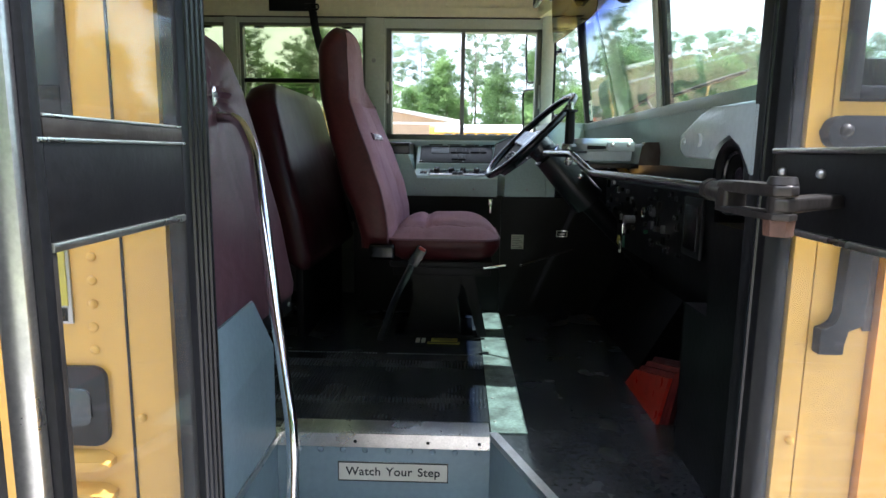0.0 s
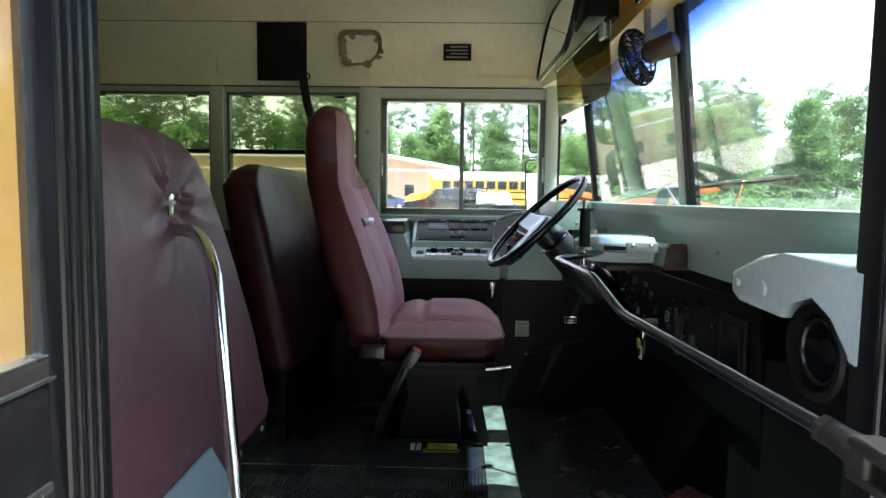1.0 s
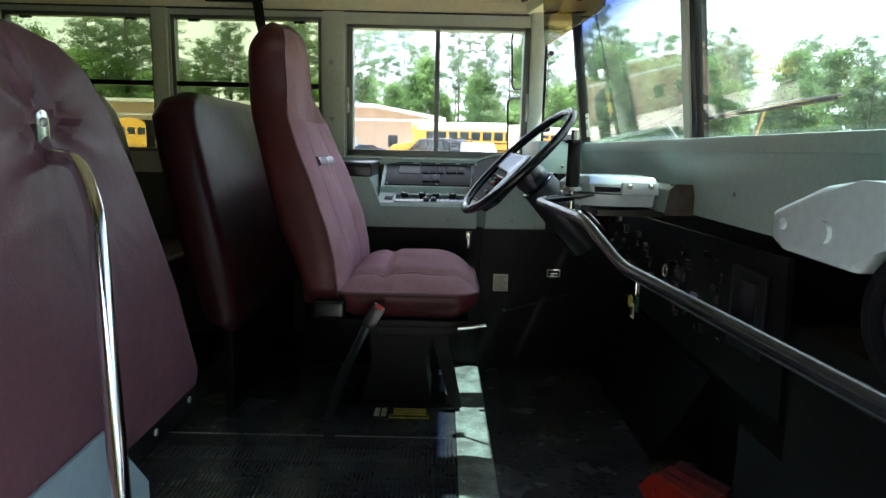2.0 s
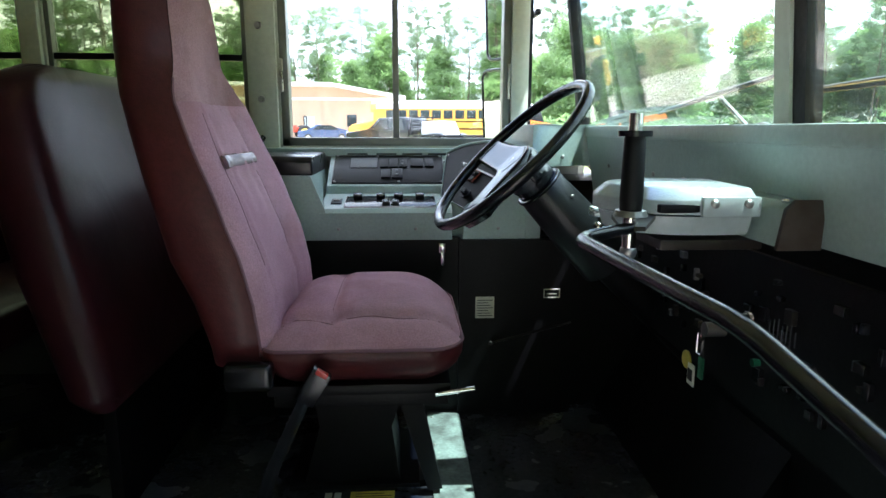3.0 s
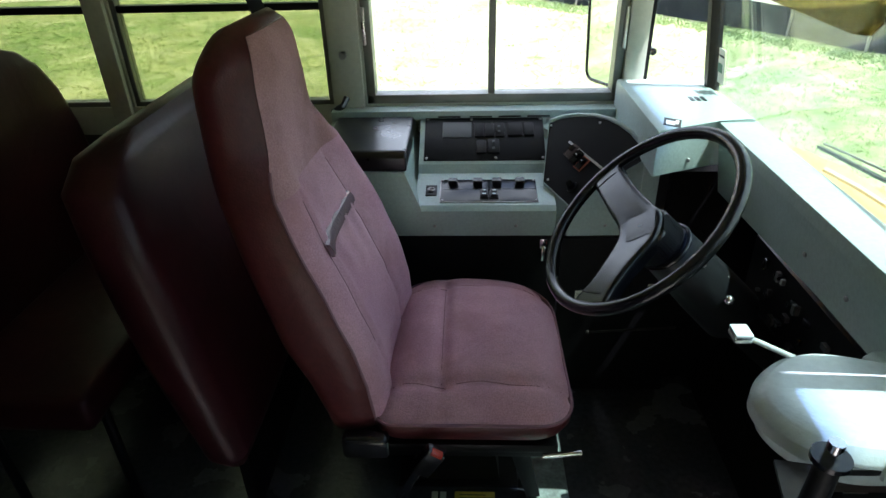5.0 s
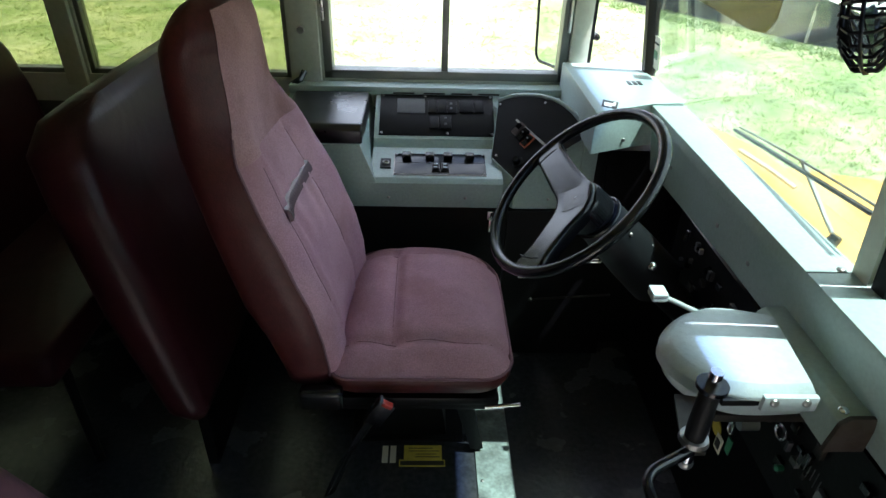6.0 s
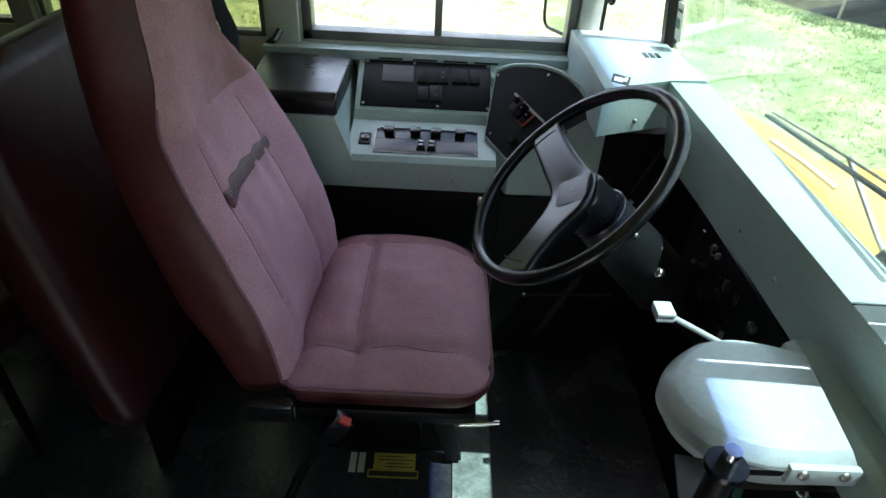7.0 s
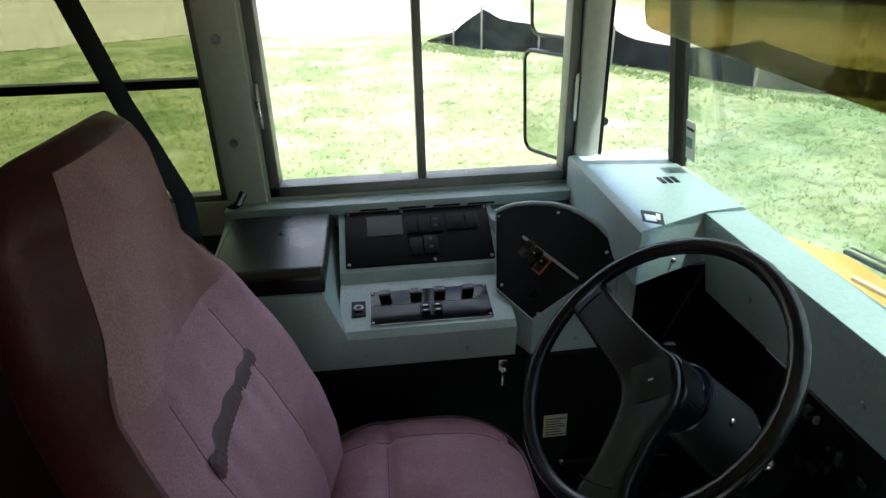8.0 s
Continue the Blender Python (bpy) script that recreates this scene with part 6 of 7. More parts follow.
bit("marker_recess", prism([(-0.395 + u, 0.44 + v) for u, v in rounded_rect(0.108, 0.106, 0.016)], "y", 0.482, 0.492, bevel=0.003), black_rubber, body, "black recessed marker housing")
bit("marker_lens", prism([(-0.40 + u, 0.44 + v) for u, v in rounded_rect(0.08, 0.05, 0.012)], "y", 0.478, 0.484, bevel=0.002), dark_glass, body)
for z in (0.366, 0.320):
    bit("rub_rail_end", loft([[(x, 0.492, z - 0.016 * k), (x, 0.472, z - 0.010 * k), (x, 0.470, z + 0.004 * k), (x, 0.492, z + 0.014 * k)] for x, k in ((-0.46, 1.0), (-0.352, 1.0), (-0.338, 0.35))]), yellow, body)
bit("bolt", ball((-0.299, 0.488, 0.424), 0.006), yellow, body)
bit("bolt", ball((0.576, 0.580, 0.372), 0.006), yellow, body)
bit("bolt", ball((0.576, 0.580, -0.12), 0.006), yellow, body)
bit("door_stop", prism([(0.618, 0.73), (0.650, 0.73), (0.648, 0.544), (0.625, 0.540), (0.625, 0.504), (0.592, 0.504), (0.592, 0.540), (0.612, 0.545), (0.618, 0.56)], "y", 0.562, 0.582, bevel=0.003), black_rubber, body, "black rubber door stop bracket")
bit("drain_slot", prism([(0.657, 0.534), (0.668, 0.534), (0.668, 0.66), (0.655, 0.66)], "y", 0.579, 0.584), brown_plastic, body)
bit("hinge_pad", prism([(0.64 + u, 0.80 + v) for u, v in rounded_rect(0.135, 0.042, 0.018)], "y", 0.560, 0.582, bevel=0.004), black_rubber, body)
bit("bolt", ball((0.594, 0.560, 0.802), 0.009), dark_steel, body)
corner = thing("corner_window", (0.65, 0.59, 1.2), "black rubber-framed corner window beside the entrance", "window", kind="structure")
bit("window_frame", boxes((0.594, 0.615, 0.572, 0.60, 0.842, 1.5), (0.72, 0.745, 0.572, 0.612, 0.842, 1.5), (0.615, 0.72, 0.574, 0.605, 0.842, 0.86), bevel=0.004), black_rubber, corner)
bit("pane", box(0.615, 0.72, 0.59, 0.594, 0.86, 1.5), glass, corner).visible_shadow = False
solid("underbody", boxes((REAR, 0.9, 0.55, 3.08, -0.62, -0.56)), black_paint, "black steel underside of the bus", "chassis", "structure", smooth=False)

# ---- hood and wipers ----
hood = thing("bus_hood", (1.5, 1.8, 0.3), "yellow bus hood in front of the windscreen", "hood")
secs = []
for x, half, top in ((0.988, 0.77, 0.80), (1.3, 0.68, 0.795), (1.8, 0.56, 0.76), (2.2, 0.48, 0.70), (2.35, 0.44, 0.60)):
    secs.append([(x, 1.83 + half * k, top - d) for k, d in ((-1.0, 1.25), (-1.0, 0.12), (-0.94, 0.035), (-0.7, 0.008), (-0.06, 0.0), (-0.03, -0.012), (0.03, -0.012), (0.06, 0.0), (0.7, 0.008), (0.94, 0.035), (1.0, 0.12), (1.0, 1.25))])
bit("panel", loft(secs), yellow, hood)
bit("fender", prism([(0.62, -0.5), (0.62, 0.15), (0.80, 0.30), (1.2, 0.36), (1.2, -0.5)], "x", 1.05, 2.3, bevel=0.06, seg=3), yellow, hood)
bit("fender", prism([(2.22, -0.5), (2.22, 0.36), (2.65, 0.30), (2.85, 0.15), (2.85, -0.5)], "x", 1.05, 2.3, bevel=0.06, seg=3), yellow, hood)


def wiper(y_pivot, y0, z0, y1, z1):
    w = thing("wiper", (0.80, y_pivot, 0.88), "black windscreen wiper with a bent steel arm", "wiper")
    off = 0.030
    bit("blade", loft([[(ws_x(z) + off - 0.006, y, z - 0.003), (ws_x(z) + off + 0.002, y, z - 0.003), (ws_x(z) + off + 0.002, y, z + 0.003), (ws_x(z) + off - 0.006, y, z + 0.003)] for y, z in ((y0, z0), ((y0 + y1) / 2, (z0 + z1) / 2), (y1, z1))]), black_rubber, w)
    bit("spine", tube([(ws_x(z0) + off + 0.008, y0 + (y1 - y0) * k / 8, z0 + (z1 - z0) * k / 8 + 0.006 + 0.004 * math.sin(math.pi * k / 8)) for k in range(9)], 0.0026, 6), steel, w)
    ym, zm = y0 + (y1 - y0) * 0.5, z0 + (z1 - z0) * 0.5
    bit("arm", tube([(0.80, y_pivot, 0.885), (0.805, y_pivot + (ym - y_pivot) * 0.3, 0.90), (ws_x(zm) + off + 0.016, ym, zm + 0.010)], 0.0045, 8), steel, w)
    bit("pivot", rod((0.785, y_pivot, 0.862), (0.80, y_pivot, 0.895), 0.014, 0.011, 14), black_plastic, w)


wiper(1.62, 1.79, 0.955, 1.28, 0.965)
wiper(1.95, 2.37, 0.936, 1.86, 0.988)
solid("dry_leaf_litter", tube([(0.80, 2.36, 0.888), (0.83, 2.27, 0.882), (0.86, 2.20, 0.868)], 0.006, 5), straw, "dry brown leaf litter caught on the cowl", "leaf litter")

# ---- outside mirrors ----
def side_mirror(z0, z1, x0, x1, label):
    cx, cz = (x0 + x1) / 2, (z0 + z1) / 2
    m = thing("side_mirror", (cx, 3.33, cz), label, "mirror", "outside mirrors")
    tilt_m = Matrix.Translation((cx, 3.33, cz)) @ Matrix.Rotation(radians(-60), 4, "Z") @ Matrix.Rotation(radians(3), 4, "X")
    w, h = (x1 - x0) / math.cos(radians(60)), z1 - z0
    shell = loft([[(u * k, d, v * k) for u, v in rounded_rect(w, h, 0.035)] for d, k in ((0.0, 1.0), (0.02, 0.98), (0.045, 0.86), (0.055, 0.7))])
    face = prism([(u * 0.90, v * 0.945) for u, v in rounded_rect(w, h, 0.035)], "y", -0.004, 0.0)
    lip = tube([(u * 0.965, -0.003, v * 0.975) for u, v in rounded_rect(w, h, 0.035)], 0.0065, 8, True)
    for nm, bm, mt in (("shell", shell, black_plastic), ("mirror_face", face, mirror_glass), ("rim", lip, black_plastic)):
        bmesh.ops.transform(bm, matrix=tilt_m, verts=bm.verts)
        bit(nm, bm, mt, m, smooth=nm != "mirror_face")
    bit("bracket", tube([(cx, 3.36, cz), (cx + 0.05, 3.40, cz), (cx + 0.09, 3.30, cz), (0.62, 3.12, cz)], 0.012, 8), black_plastic, m)


side_mirror(0.81, 1.13, 0.467, 0.567, "large rounded black-framed outside mirror")
side_mirror(1.165, 1.45, 0.475, 0.570, "upper black-framed outside mirror beside the driver's window")

# ---- ground ----
GZ = -0.95


def gz(y):
    """The ground rises gently away from the bus."""
    return GZ + 0.015 * max(0.0, min(y, 120) - 8)


bm = bmesh.new()
xs = [-400, -200, -100] + [-60 + 6 * i for i in range(21)] + [100, 200, 400]
ys = [-400, -150, -60, -20] + [-8 + 4 * i for i in range(18)] + [70, 80, 100, 120, 200, 400, 700]
grid = [[bm.verts.new((x, y, gz(y))) for x in xs] for y in ys]
for a, b2 in zip(grid, grid[1:]):
    for k in range(len(xs) - 1):
        bm.faces.new((a[k], a[k + 1], b2[k + 1], b2[k]))
solid("ground", bm, grass_soil, "sunlit patchy grass and clover ground", "ground", "structure")


def sheet(name, near, far, mat, label, category, lift=0.012):
    """A strip of ground cover between two edge lines with an uneven margin."""
    r = random.Random(len(name))
    bm = bmesh.new()
    rows2 = []
    n = 140
    for k in range(n + 1):
        s = k / n * (len(near) - 1)
        i = min(int(s), len(near) - 2)
        p = Vector(near[i]).lerp(Vector(near[i + 1]), s - i) + Vector((0, r.uniform(-0.2, 0.2)))
        q = Vector(far[i]).lerp(Vector(far[i + 1]), s - i)
        row = []
        for j in range(9):
            v = p.lerp(q, (j / 8) ** 1.6)
            row.append(bm.verts.new((v.x, v.y, gz(v.y) + lift)))
        rows2.append(row)
    for a, b2 in zip(rows2, rows2[1:]):
        for k in range(8):
            bm.faces.new((a[k], a[k + 1], b2[k + 1], b2[k]))
    return solid(name, bm, mat, label, category, "structure", smooth=False)


sheet("gravel_lot", [(-120, 15), (-30, 15.5), (-10, 18.0), (-5, 20), (-2, 18.6), (1, 18.5), (4.5, 17.8)], [(-120, 66), (-30, 66), (-12, 66), (-6, 66), (-1, 66), (3, 60), (9, 56)], gravel, "pale sunlit gravel lot", "gravel")
# the drive is unseen, added so the door's metal mirrors grey instead of grass
sheet("gravel_drive", [(-60, -9.5), (-20, -9), (0, -9), (20, -10), (60, -14)], [(-60, 0.2), (-20, 0.3), (0, 0.3), (20, -0.5), (60, -4)], drive_gravel, "grey gravel drive on the entrance side of the bus", "road", 0.008)
sheet("gravel_road", [(4.5, 17.8), (7, 15.2), (10, 13), (16, 9.5), (40, 0), (90, -16)], [(6, 24.5), (10, 20.2), (13.5, 17.2), (19, 13.4), (43, 3.5), (93, -12)], gravel, "pale gravel road past the bus", "road", 0.009)

# black silt fence on stakes
fence = thing("silt_fence", (3, 16, gz(16)), "sagging black fabric silt fence on thin wooden stakes", "fence")
run = [(1.3, 17.3, 0.02), (1.9, 16.6, 0.35), (2.45, 15.9, 0.88), (3.6, 15.2, 0.62), (4.7, 13.7, 0.66), (5.6, 12.5, 0.50), (6.3, 11.3, 0.78), (7.5, 10.3, 0.42), (9.0, 9.2, 0.62), (12.0, 7.4, 0.6), (16.0, 5.2, 0.6)]
bm = bmesh.new()
rows2 = []
for (x0, y0, h0), (x1, y1, h1) in zip(run, run[1:]):
    for k in range(8):
        s = k / 8
        x, y, h = x0 + (x1 - x0) * s, y0 + (y1 - y0) * s, h0 + (h1 - h0) * s - 0.10 * math.sin(math.pi * s) * min(1, h0)
        b3 = gz(y) - 0.02
        rows2.append([bm.verts.new((x + 0.05 * math.sin(9 * x + j) * j / 4, y + 0.07 * math.sin(7 * x + 1.7 * j) * (j % 2), b3 + max(h, 0.03) * j / 4)) for j in range(5)])
for a, b2 in zip(rows2, rows2[1:]):
    for k in range(4):
        bm.faces.new((a[k], a[k + 1], b2[k + 1], b2[k]))
bmesh.ops.solidify(bm, geom=bm.faces[:], thickness=0.006)
bit("fabric", bm, silt, fence)
for x, y, h in run[1:]:
    bit("stake", box(x - 0.018, x + 0.018, y - 0.035, y, gz(y) - 0.02, gz(y) + h + 0.06), grey_wood, fence)


# ---- vehicles on the lot ----
def car_wheel(parent, c, r, w, rim, axis=(0, 1, 0)):
    ax = Vector(axis).normalized()
    c = Vector(c)
    t = part("wheel", loft([ring(c + ax * u, ax, q) for u, q in ((-w / 2, r * 0.62), (-w / 2, r * 0.93), (-w * 0.35, r), (w * 0.35, r), (w / 2, r * 0.93), (w / 2, r * 0.62))]), tyre, parent)
    part("rim", loft([ring(c + ax * u, ax, q) for u, q in ((-w / 2 - 0.01, r * 0.25), (-w / 2 - 0.004, r * 0.6), (w / 2 + 0.004, r * 0.6), (w / 2 + 0.01, r * 0.25))]), rim, t)


def ring(c, ax, r, n=24):
    u = ax.orthogonal().normalized()
    v = ax.cross(u)
    return [c + (u * math.cos(a) + v * math.sin(a)) * r for a in (2 * math.pi * k / n for k in range(n))]


def school_bus(label):
    """A conventional school bus along +x, its front axle at the origin, standing on z = 0."""
    b = thing("school_bus", (0, 0, 0), label, "bus", "parked school buses")
    shape = [(-1.18, 0.55), (1.18, 0.55), (1.20, 1.9), (1.17, 2.5), (1.05, 2.78), (0.7, 2.95), (0, 3.02), (-0.7, 2.95), (-1.05, 2.78), (-1.17, 2.5), (-1.20, 1.9)]
    part("body", prism(shape, "x", -8.2, -0.9), yellow, b, smooth=False)
    part("roof", prism([(-1.19, 2.52), (-1.07, 2.80), (-0.7, 2.975), (0, 3.05), (0.7, 2.975), (1.07, 2.80), (1.19, 2.52)], "x", -8.0, -1.1), white_roof, b, "white painted roof")
    part("roof_cap", prism([(-1.2, 2.3), (-1.1, 2.80), (-0.7, 2.99), (0, 3.07), (0.7, 2.99), (1.1, 2.80), (1.2, 2.3)], "x", -1.12, -0.72, bevel=0.05), yellow, b)
    part("hood", prism([(-0.9, 0.75), (-0.9, 1.78), (0.55, 1.55), (0.80, 1.35), (0.85, 0.75)], "y", -0.72, 0.72, bevel=0.08, seg=3), yellow, b)
    part("grille", box(0.84, 0.88, -0.5, 0.5, 0.85, 1.35, 0.02), black_paint, b)
    part("bumper", box(0.85, 1.0, -1.15, 1.15, 0.5, 0.78, 0.03), black_paint, b)
    for sy in (-1, 1):
        part("fender", prism([(-0.75, 0.6), (-0.6, 1.05), (-0.3, 1.22), (0.3, 1.22), (0.65, 1.05), (0.8, 0.7), (0.5, 0.7), (0.4, 0.55), (-0.55, 0.55)], "y", sy * 0.70, sy * 1.16, bevel=0.03), yellow, b)
        part("headlight", rod((0.80, sy * 0.92, 1.0), (0.86, sy * 0.92, 1.0), 0.10, 0.10, 16), white_plastic, b)
        part("rub_rail", boxes((-8.2, -1.0, sy * 1.2 - 0.03, sy * 1.2 + 0.03, 1.25, 1.33), (-8.2, -1.0, sy * 1.2 - 0.03, sy * 1.2 + 0.03, 1.70, 1.76)), black_paint, b)
        for k in range(9):
            x = -1.7 - k * 0.72
            part("window", box(x - 0.56, x, sy * 1.185 - 0.03, sy * 1.185 + 0.03, 1.90, 2.42, 0.02), dark_glass, b)
    part("windscreen", box(-0.90, -0.86, -1.0, 1.0, 1.78, 2.42, 0.02), dark_glass, b)
    part("rear_door", box(-8.24, -8.18, -0.45, 0.45, 0.8, 2.35, 0.02), yellow, b)
    for y in (-0.8, 0, 0.8):
        part("window", box(-8.25, -8.2, y - 0.3, y + 0.3, 1.75, 2.3, 0.02), dark_glass, b)
    part("bumper", box(-8.42, -8.2, -1.15, 1.15, 0.5, 0.75, 0.03), black_paint, b)
    for x in (0.0, -5.9):
        for y in (-0.95, 0.95):
            car_wheel(b, (x, y, 0.48), 0.48, 0.28, white_plastic if x < -1 else steel)
    part("underframe", box(-8.0, 0.6, -0.7, 0.7, 0.45, 0.6), black_paint, b)
    return b


def put(ob, x, y, turn_z, size=1.0):
    ob.matrix_world = Matrix.Translation((x, y, gz(y) + 0.03)) @ Matrix.Rotation(radians(turn_z), 4, "Z") @ Matrix.Scale(size, 4)
    return ob


first_bus = put(school_bus("yellow school bus with a white roof parked behind the truck"), -2.5, 41.5, 172)
for x, y, a, lab in ((-19.3, 27.0, -12, "yellow school bus with a black bumper on the gravel"), (-31.2, 55.2, 141, "yellow school bus parked by the far building"), (2.5, 50, 174, "yellow school bus with a white roof in the back row")):
    o = copy_thing(first_bus, Matrix.Translation((x, y, gz(y) + 0.03)) @ Matrix.Rotation(radians(a), 4, "Z"))
    o["label"] = lab

# black flatbed truck, front axle at the origin, nose to -x
truck = thing("flatbed_truck", (0, 0, 0), "black crew-cab truck with a steel flatbed on gravel", "truck")
part("cab", prism([(-1.0, 0.55), (-1.0, 1.18), (-0.85, 1.25), (0.55, 1.32), (1.15, 1.93), (2.75, 1.97), (2.95, 1.3), (2.95, 0.55)], "y", -0.95, 0.95, bevel=0.07, seg=3), black_car, truck)
for sy in (-1, 1):
    part("window", prism([(0.80, 1.36), (1.25, 1.84), (1.72, 1.86), (1.72, 1.36)], "y", sy * 0.945, sy * 0.965), dark_glass, truck)
    part("window", prism([(1.82, 1.36), (1.82, 1.86), (2.62, 1.87), (2.72, 1.36)], "y", sy * 0.945, sy * 0.965), dark_glass, truck)
    part("door_handle", box(1.55, 1.72, sy * 0.95 - 0.02, sy * 0.95 + 0.02, 1.20, 1.24, 0.005), black_plastic, truck)
    part("trim_strip", box(-0.9, 2.9, sy * 0.955 - 0.012, sy * 0.955 + 0.012, 0.80, 0.86), column_grey, truck)
    part("fender", prism([(3.85, 0.75), (4.0, 1.12), (4.3, 1.22), (4.8, 1.22), (5.1, 1.12), (5.25, 0.75), (5.0, 0.75), (4.8, 1.0), (4.3, 1.0), (4.1, 0.75)], "y", sy * 0.70, sy * 1.15, bevel=0.02), black_car, truck)
    part("headlight", box(-1.02, -0.92, sy * 0.75 - 0.14, sy * 0.75 + 0.14, 0.95, 1.15, 0.02), white_plastic, truck)
part("windscreen", prism([(0.62, 1.36), (1.14, 1.87), (1.16, 1.85), (0.66, 1.34)], "y", -0.82, 0.82), dark_glass, truck)
part("bumper", box(-1.14, -0.98, -0.95, 0.95, 0.52, 0.80, 0.03), chrome, truck)
part("flatbed", box(3.05, 6.1, -1.15, 1.15, 0.98, 1.14, 0.02), black_paint, truck)
part("skirt_box", boxes((3.05, 3.85, -1.15, -0.85, 0.55, 0.98), (5.25, 6.1, -1.15, -0.85, 0.62, 0.98), (3.05, 3.85, 0.85, 1.15, 0.55, 0.98), (5.25, 6.1, 0.85, 1.15, 0.62, 0.98), bevel=0.02), black_car, truck)
rack = part("headache_rack", boxes((3.05, 3.12, -1.0, -0.93, 1.14, 2.0), (3.05, 3.12, 0.93, 1.0, 1.14, 2.0), (3.05, 3.12, -1.0, 1.0, 1.93, 2.0), bevel=0.01), black_paint, truck)
for k in range(5):
    part("bar", box(3.06, 3.10, -0.93, 0.93, 1.32 + k * 0.12, 1.36 + k * 0.12), black_paint, rack)
part("cargo", prism([(3.5, 1.14), (3.55, 1.75), (4.6, 1.78), (4.9, 1.14)], "y", -0.7, 0.7, bevel=0.08), white_roof, truck, "pale covered load")
for x, y, w, rim in ((0, -0.82, 0.26, white_plastic), (0, 0.82, 0.26, white_plastic), (4.55, -0.93, 0.38, steel), (4.55, 0.93, 0.38, steel)):
    car_wheel(truck, (x, y, 0.41), 0.41, w, rim)
part("tail_light", box(5.98, 6.12, -1.16, -1.02, 0.84, 0.94), red_plastic, truck)
put(truck, -1.5, 33.2, -36)

# orange telescopic loader
lift = thing("telescopic_loader", (0, 0, 0), "orange telescopic loader with a raised boom", "loader")
part("chassis", prism([(-2.0, 0.6), (-2.1, 1.3), (-1.2, 1.5), (1.6, 1.35), (2.0, 1.1), (2.0, 0.6)], "y", -0.75, 0.75, bevel=0.08), orange, lift)
part("cab", prism([(-0.6, 1.3), (-0.55, 2.35), (0.55, 2.35), (0.9, 1.3)], "y", 0.1, 0.85, bevel=0.05), dark_glass, lift)
boom = part("boom", prism([(-2.1, 2.0), (-1.9, 2.25), (3.6, 1.25), (3.6, 1.0)], "y", -0.55, -0.15, bevel=0.03), orange, lift)
part("carriage", boxes((3.4, 3.6, -1.0, 0.3, 0.45, 1.7), (3.6, 4.6, -0.9, -0.75, 0.45, 0.52), (3.6, 4.6, 0.05, 0.2, 0.45, 0.52), bevel=0.02), black_paint, boom)
part("mudguard", prism([(0.7, 1.15), (0.9, 1.42), (2.1, 1.42), (2.3, 1.1), (2.2, 1.05), (2.05, 1.33), (0.95, 1.33), (0.8, 1.1)], "y", -1.15, -0.7), white_plastic, lift)
for x in (-1.4, 1.45):
    for y in (-0.92, 0.92):
        car_wheel(lift, (x, y, 0.62), 0.62, 0.4, orange)
put(lift, 6.3, 31.5, -14)
o = copy_thing(lift, Matrix.Translation((10.2, 29.3, gz(29.3) + 0.03)) @ Matrix.Rotation(radians(166), 4, "Z"))
o["label"] = "orange loader with its boom lowered beside the trailer"

# flatbed trailer
trailer = thing("flatbed_trailer", (0, 0, 0), "long low flatbed trailer with a pale worn deck", "trailer")
part("deck", box(0, 13.5, -1.25, 1.25, 0.95, 1.08, 0.02), white_roof, trailer, "pale worn plank deck")
part("side_rail", box(0, 13.5, -1.29, -1.251, 0.78, 1.05), black_paint, trailer)
part("side_rail", box(0, 13.5, 1.251, 1.29, 0.78, 1.05), black_paint, trailer)
part("main_beam", boxes((0.1, 12.5, -0.55, -0.35, 0.5, 0.95), (0.1, 12.5, 0.35, 0.55, 0.5, 0.95)), black_paint, trailer)
for k in range(13):
    part("stake_pocket", box(0.7 + k, 0.8 + k, -1.34, -1.28, 0.72, 0.98), black_paint, trailer)
    part("reflector", box(0.25 + k, 0.45 + k, -1.298, -1.291, 0.93, 0.99), red_plastic if k % 2 else white_plastic, trailer)
for x in (9.9, 11.0):
    for y in (-0.95, 0.95):
        car_wheel(trailer, (x, y, 0.45), 0.45, 0.42, white_plastic)
part("landing_leg", boxes((2.2, 2.32, -0.8, -0.68, 0, 0.6), (2.2, 2.32, 0.68, 0.8, 0, 0.6), (2.1, 2.42, -0.9, -0.58, 0, 0.04), (2.1, 2.42, 0.58, 0.9, 0, 0.04)), black_paint, trailer)
put(trailer, 8.0, 27.6, -32)
cone = thing("traffic_cone", (9.0, 28.2, gz(28)), "orange traffic cone standing on the trailer deck", "cone")
bit("cone", rod((9.3, 26.9, gz(27) + 1.11), (9.3, 26.9, gz(27) + 1.85), 0.17, 0.03, 16), orange, cone)
bit("base", box(9.08, 9.52, 26.68, 27.12, gz(27) + 1.09, gz(27) + 1.13), orange, cone)

# blue car and red tractor by the building
car = thing("parked_car", (0, 0, 0), "dark blue saloon car parked near the building", "car")
part("body", prism([(-2.2, 0.35), (-2.2, 0.85), (-1.2, 0.95), (-0.6, 1.42), (0.7, 1.24), (1.5, 0.98), (2.2, 0.9), (2.25, 0.35)], "y", -0.85, 0.85, bevel=0.08, seg=3), blue_car_paint, car)
for sy in (-1, 1):
    part("window", prism([(-0.95, 0.98), (-0.52, 1.34), (0.62, 1.36), (1.2, 0.98)], "y", sy * 0.84, sy * 0.86), dark_glass, car)
for x in (-1.35, 1.4):
    for y in (-0.75, 0.75):
        car_wheel(car, (x, y, 0.33), 0.33, 0.22, steel)
put(car, -6.6, 54, 10)
tractor = thing("tractor", (0, 0, 0), "small red tractor beside the building", "tractor")
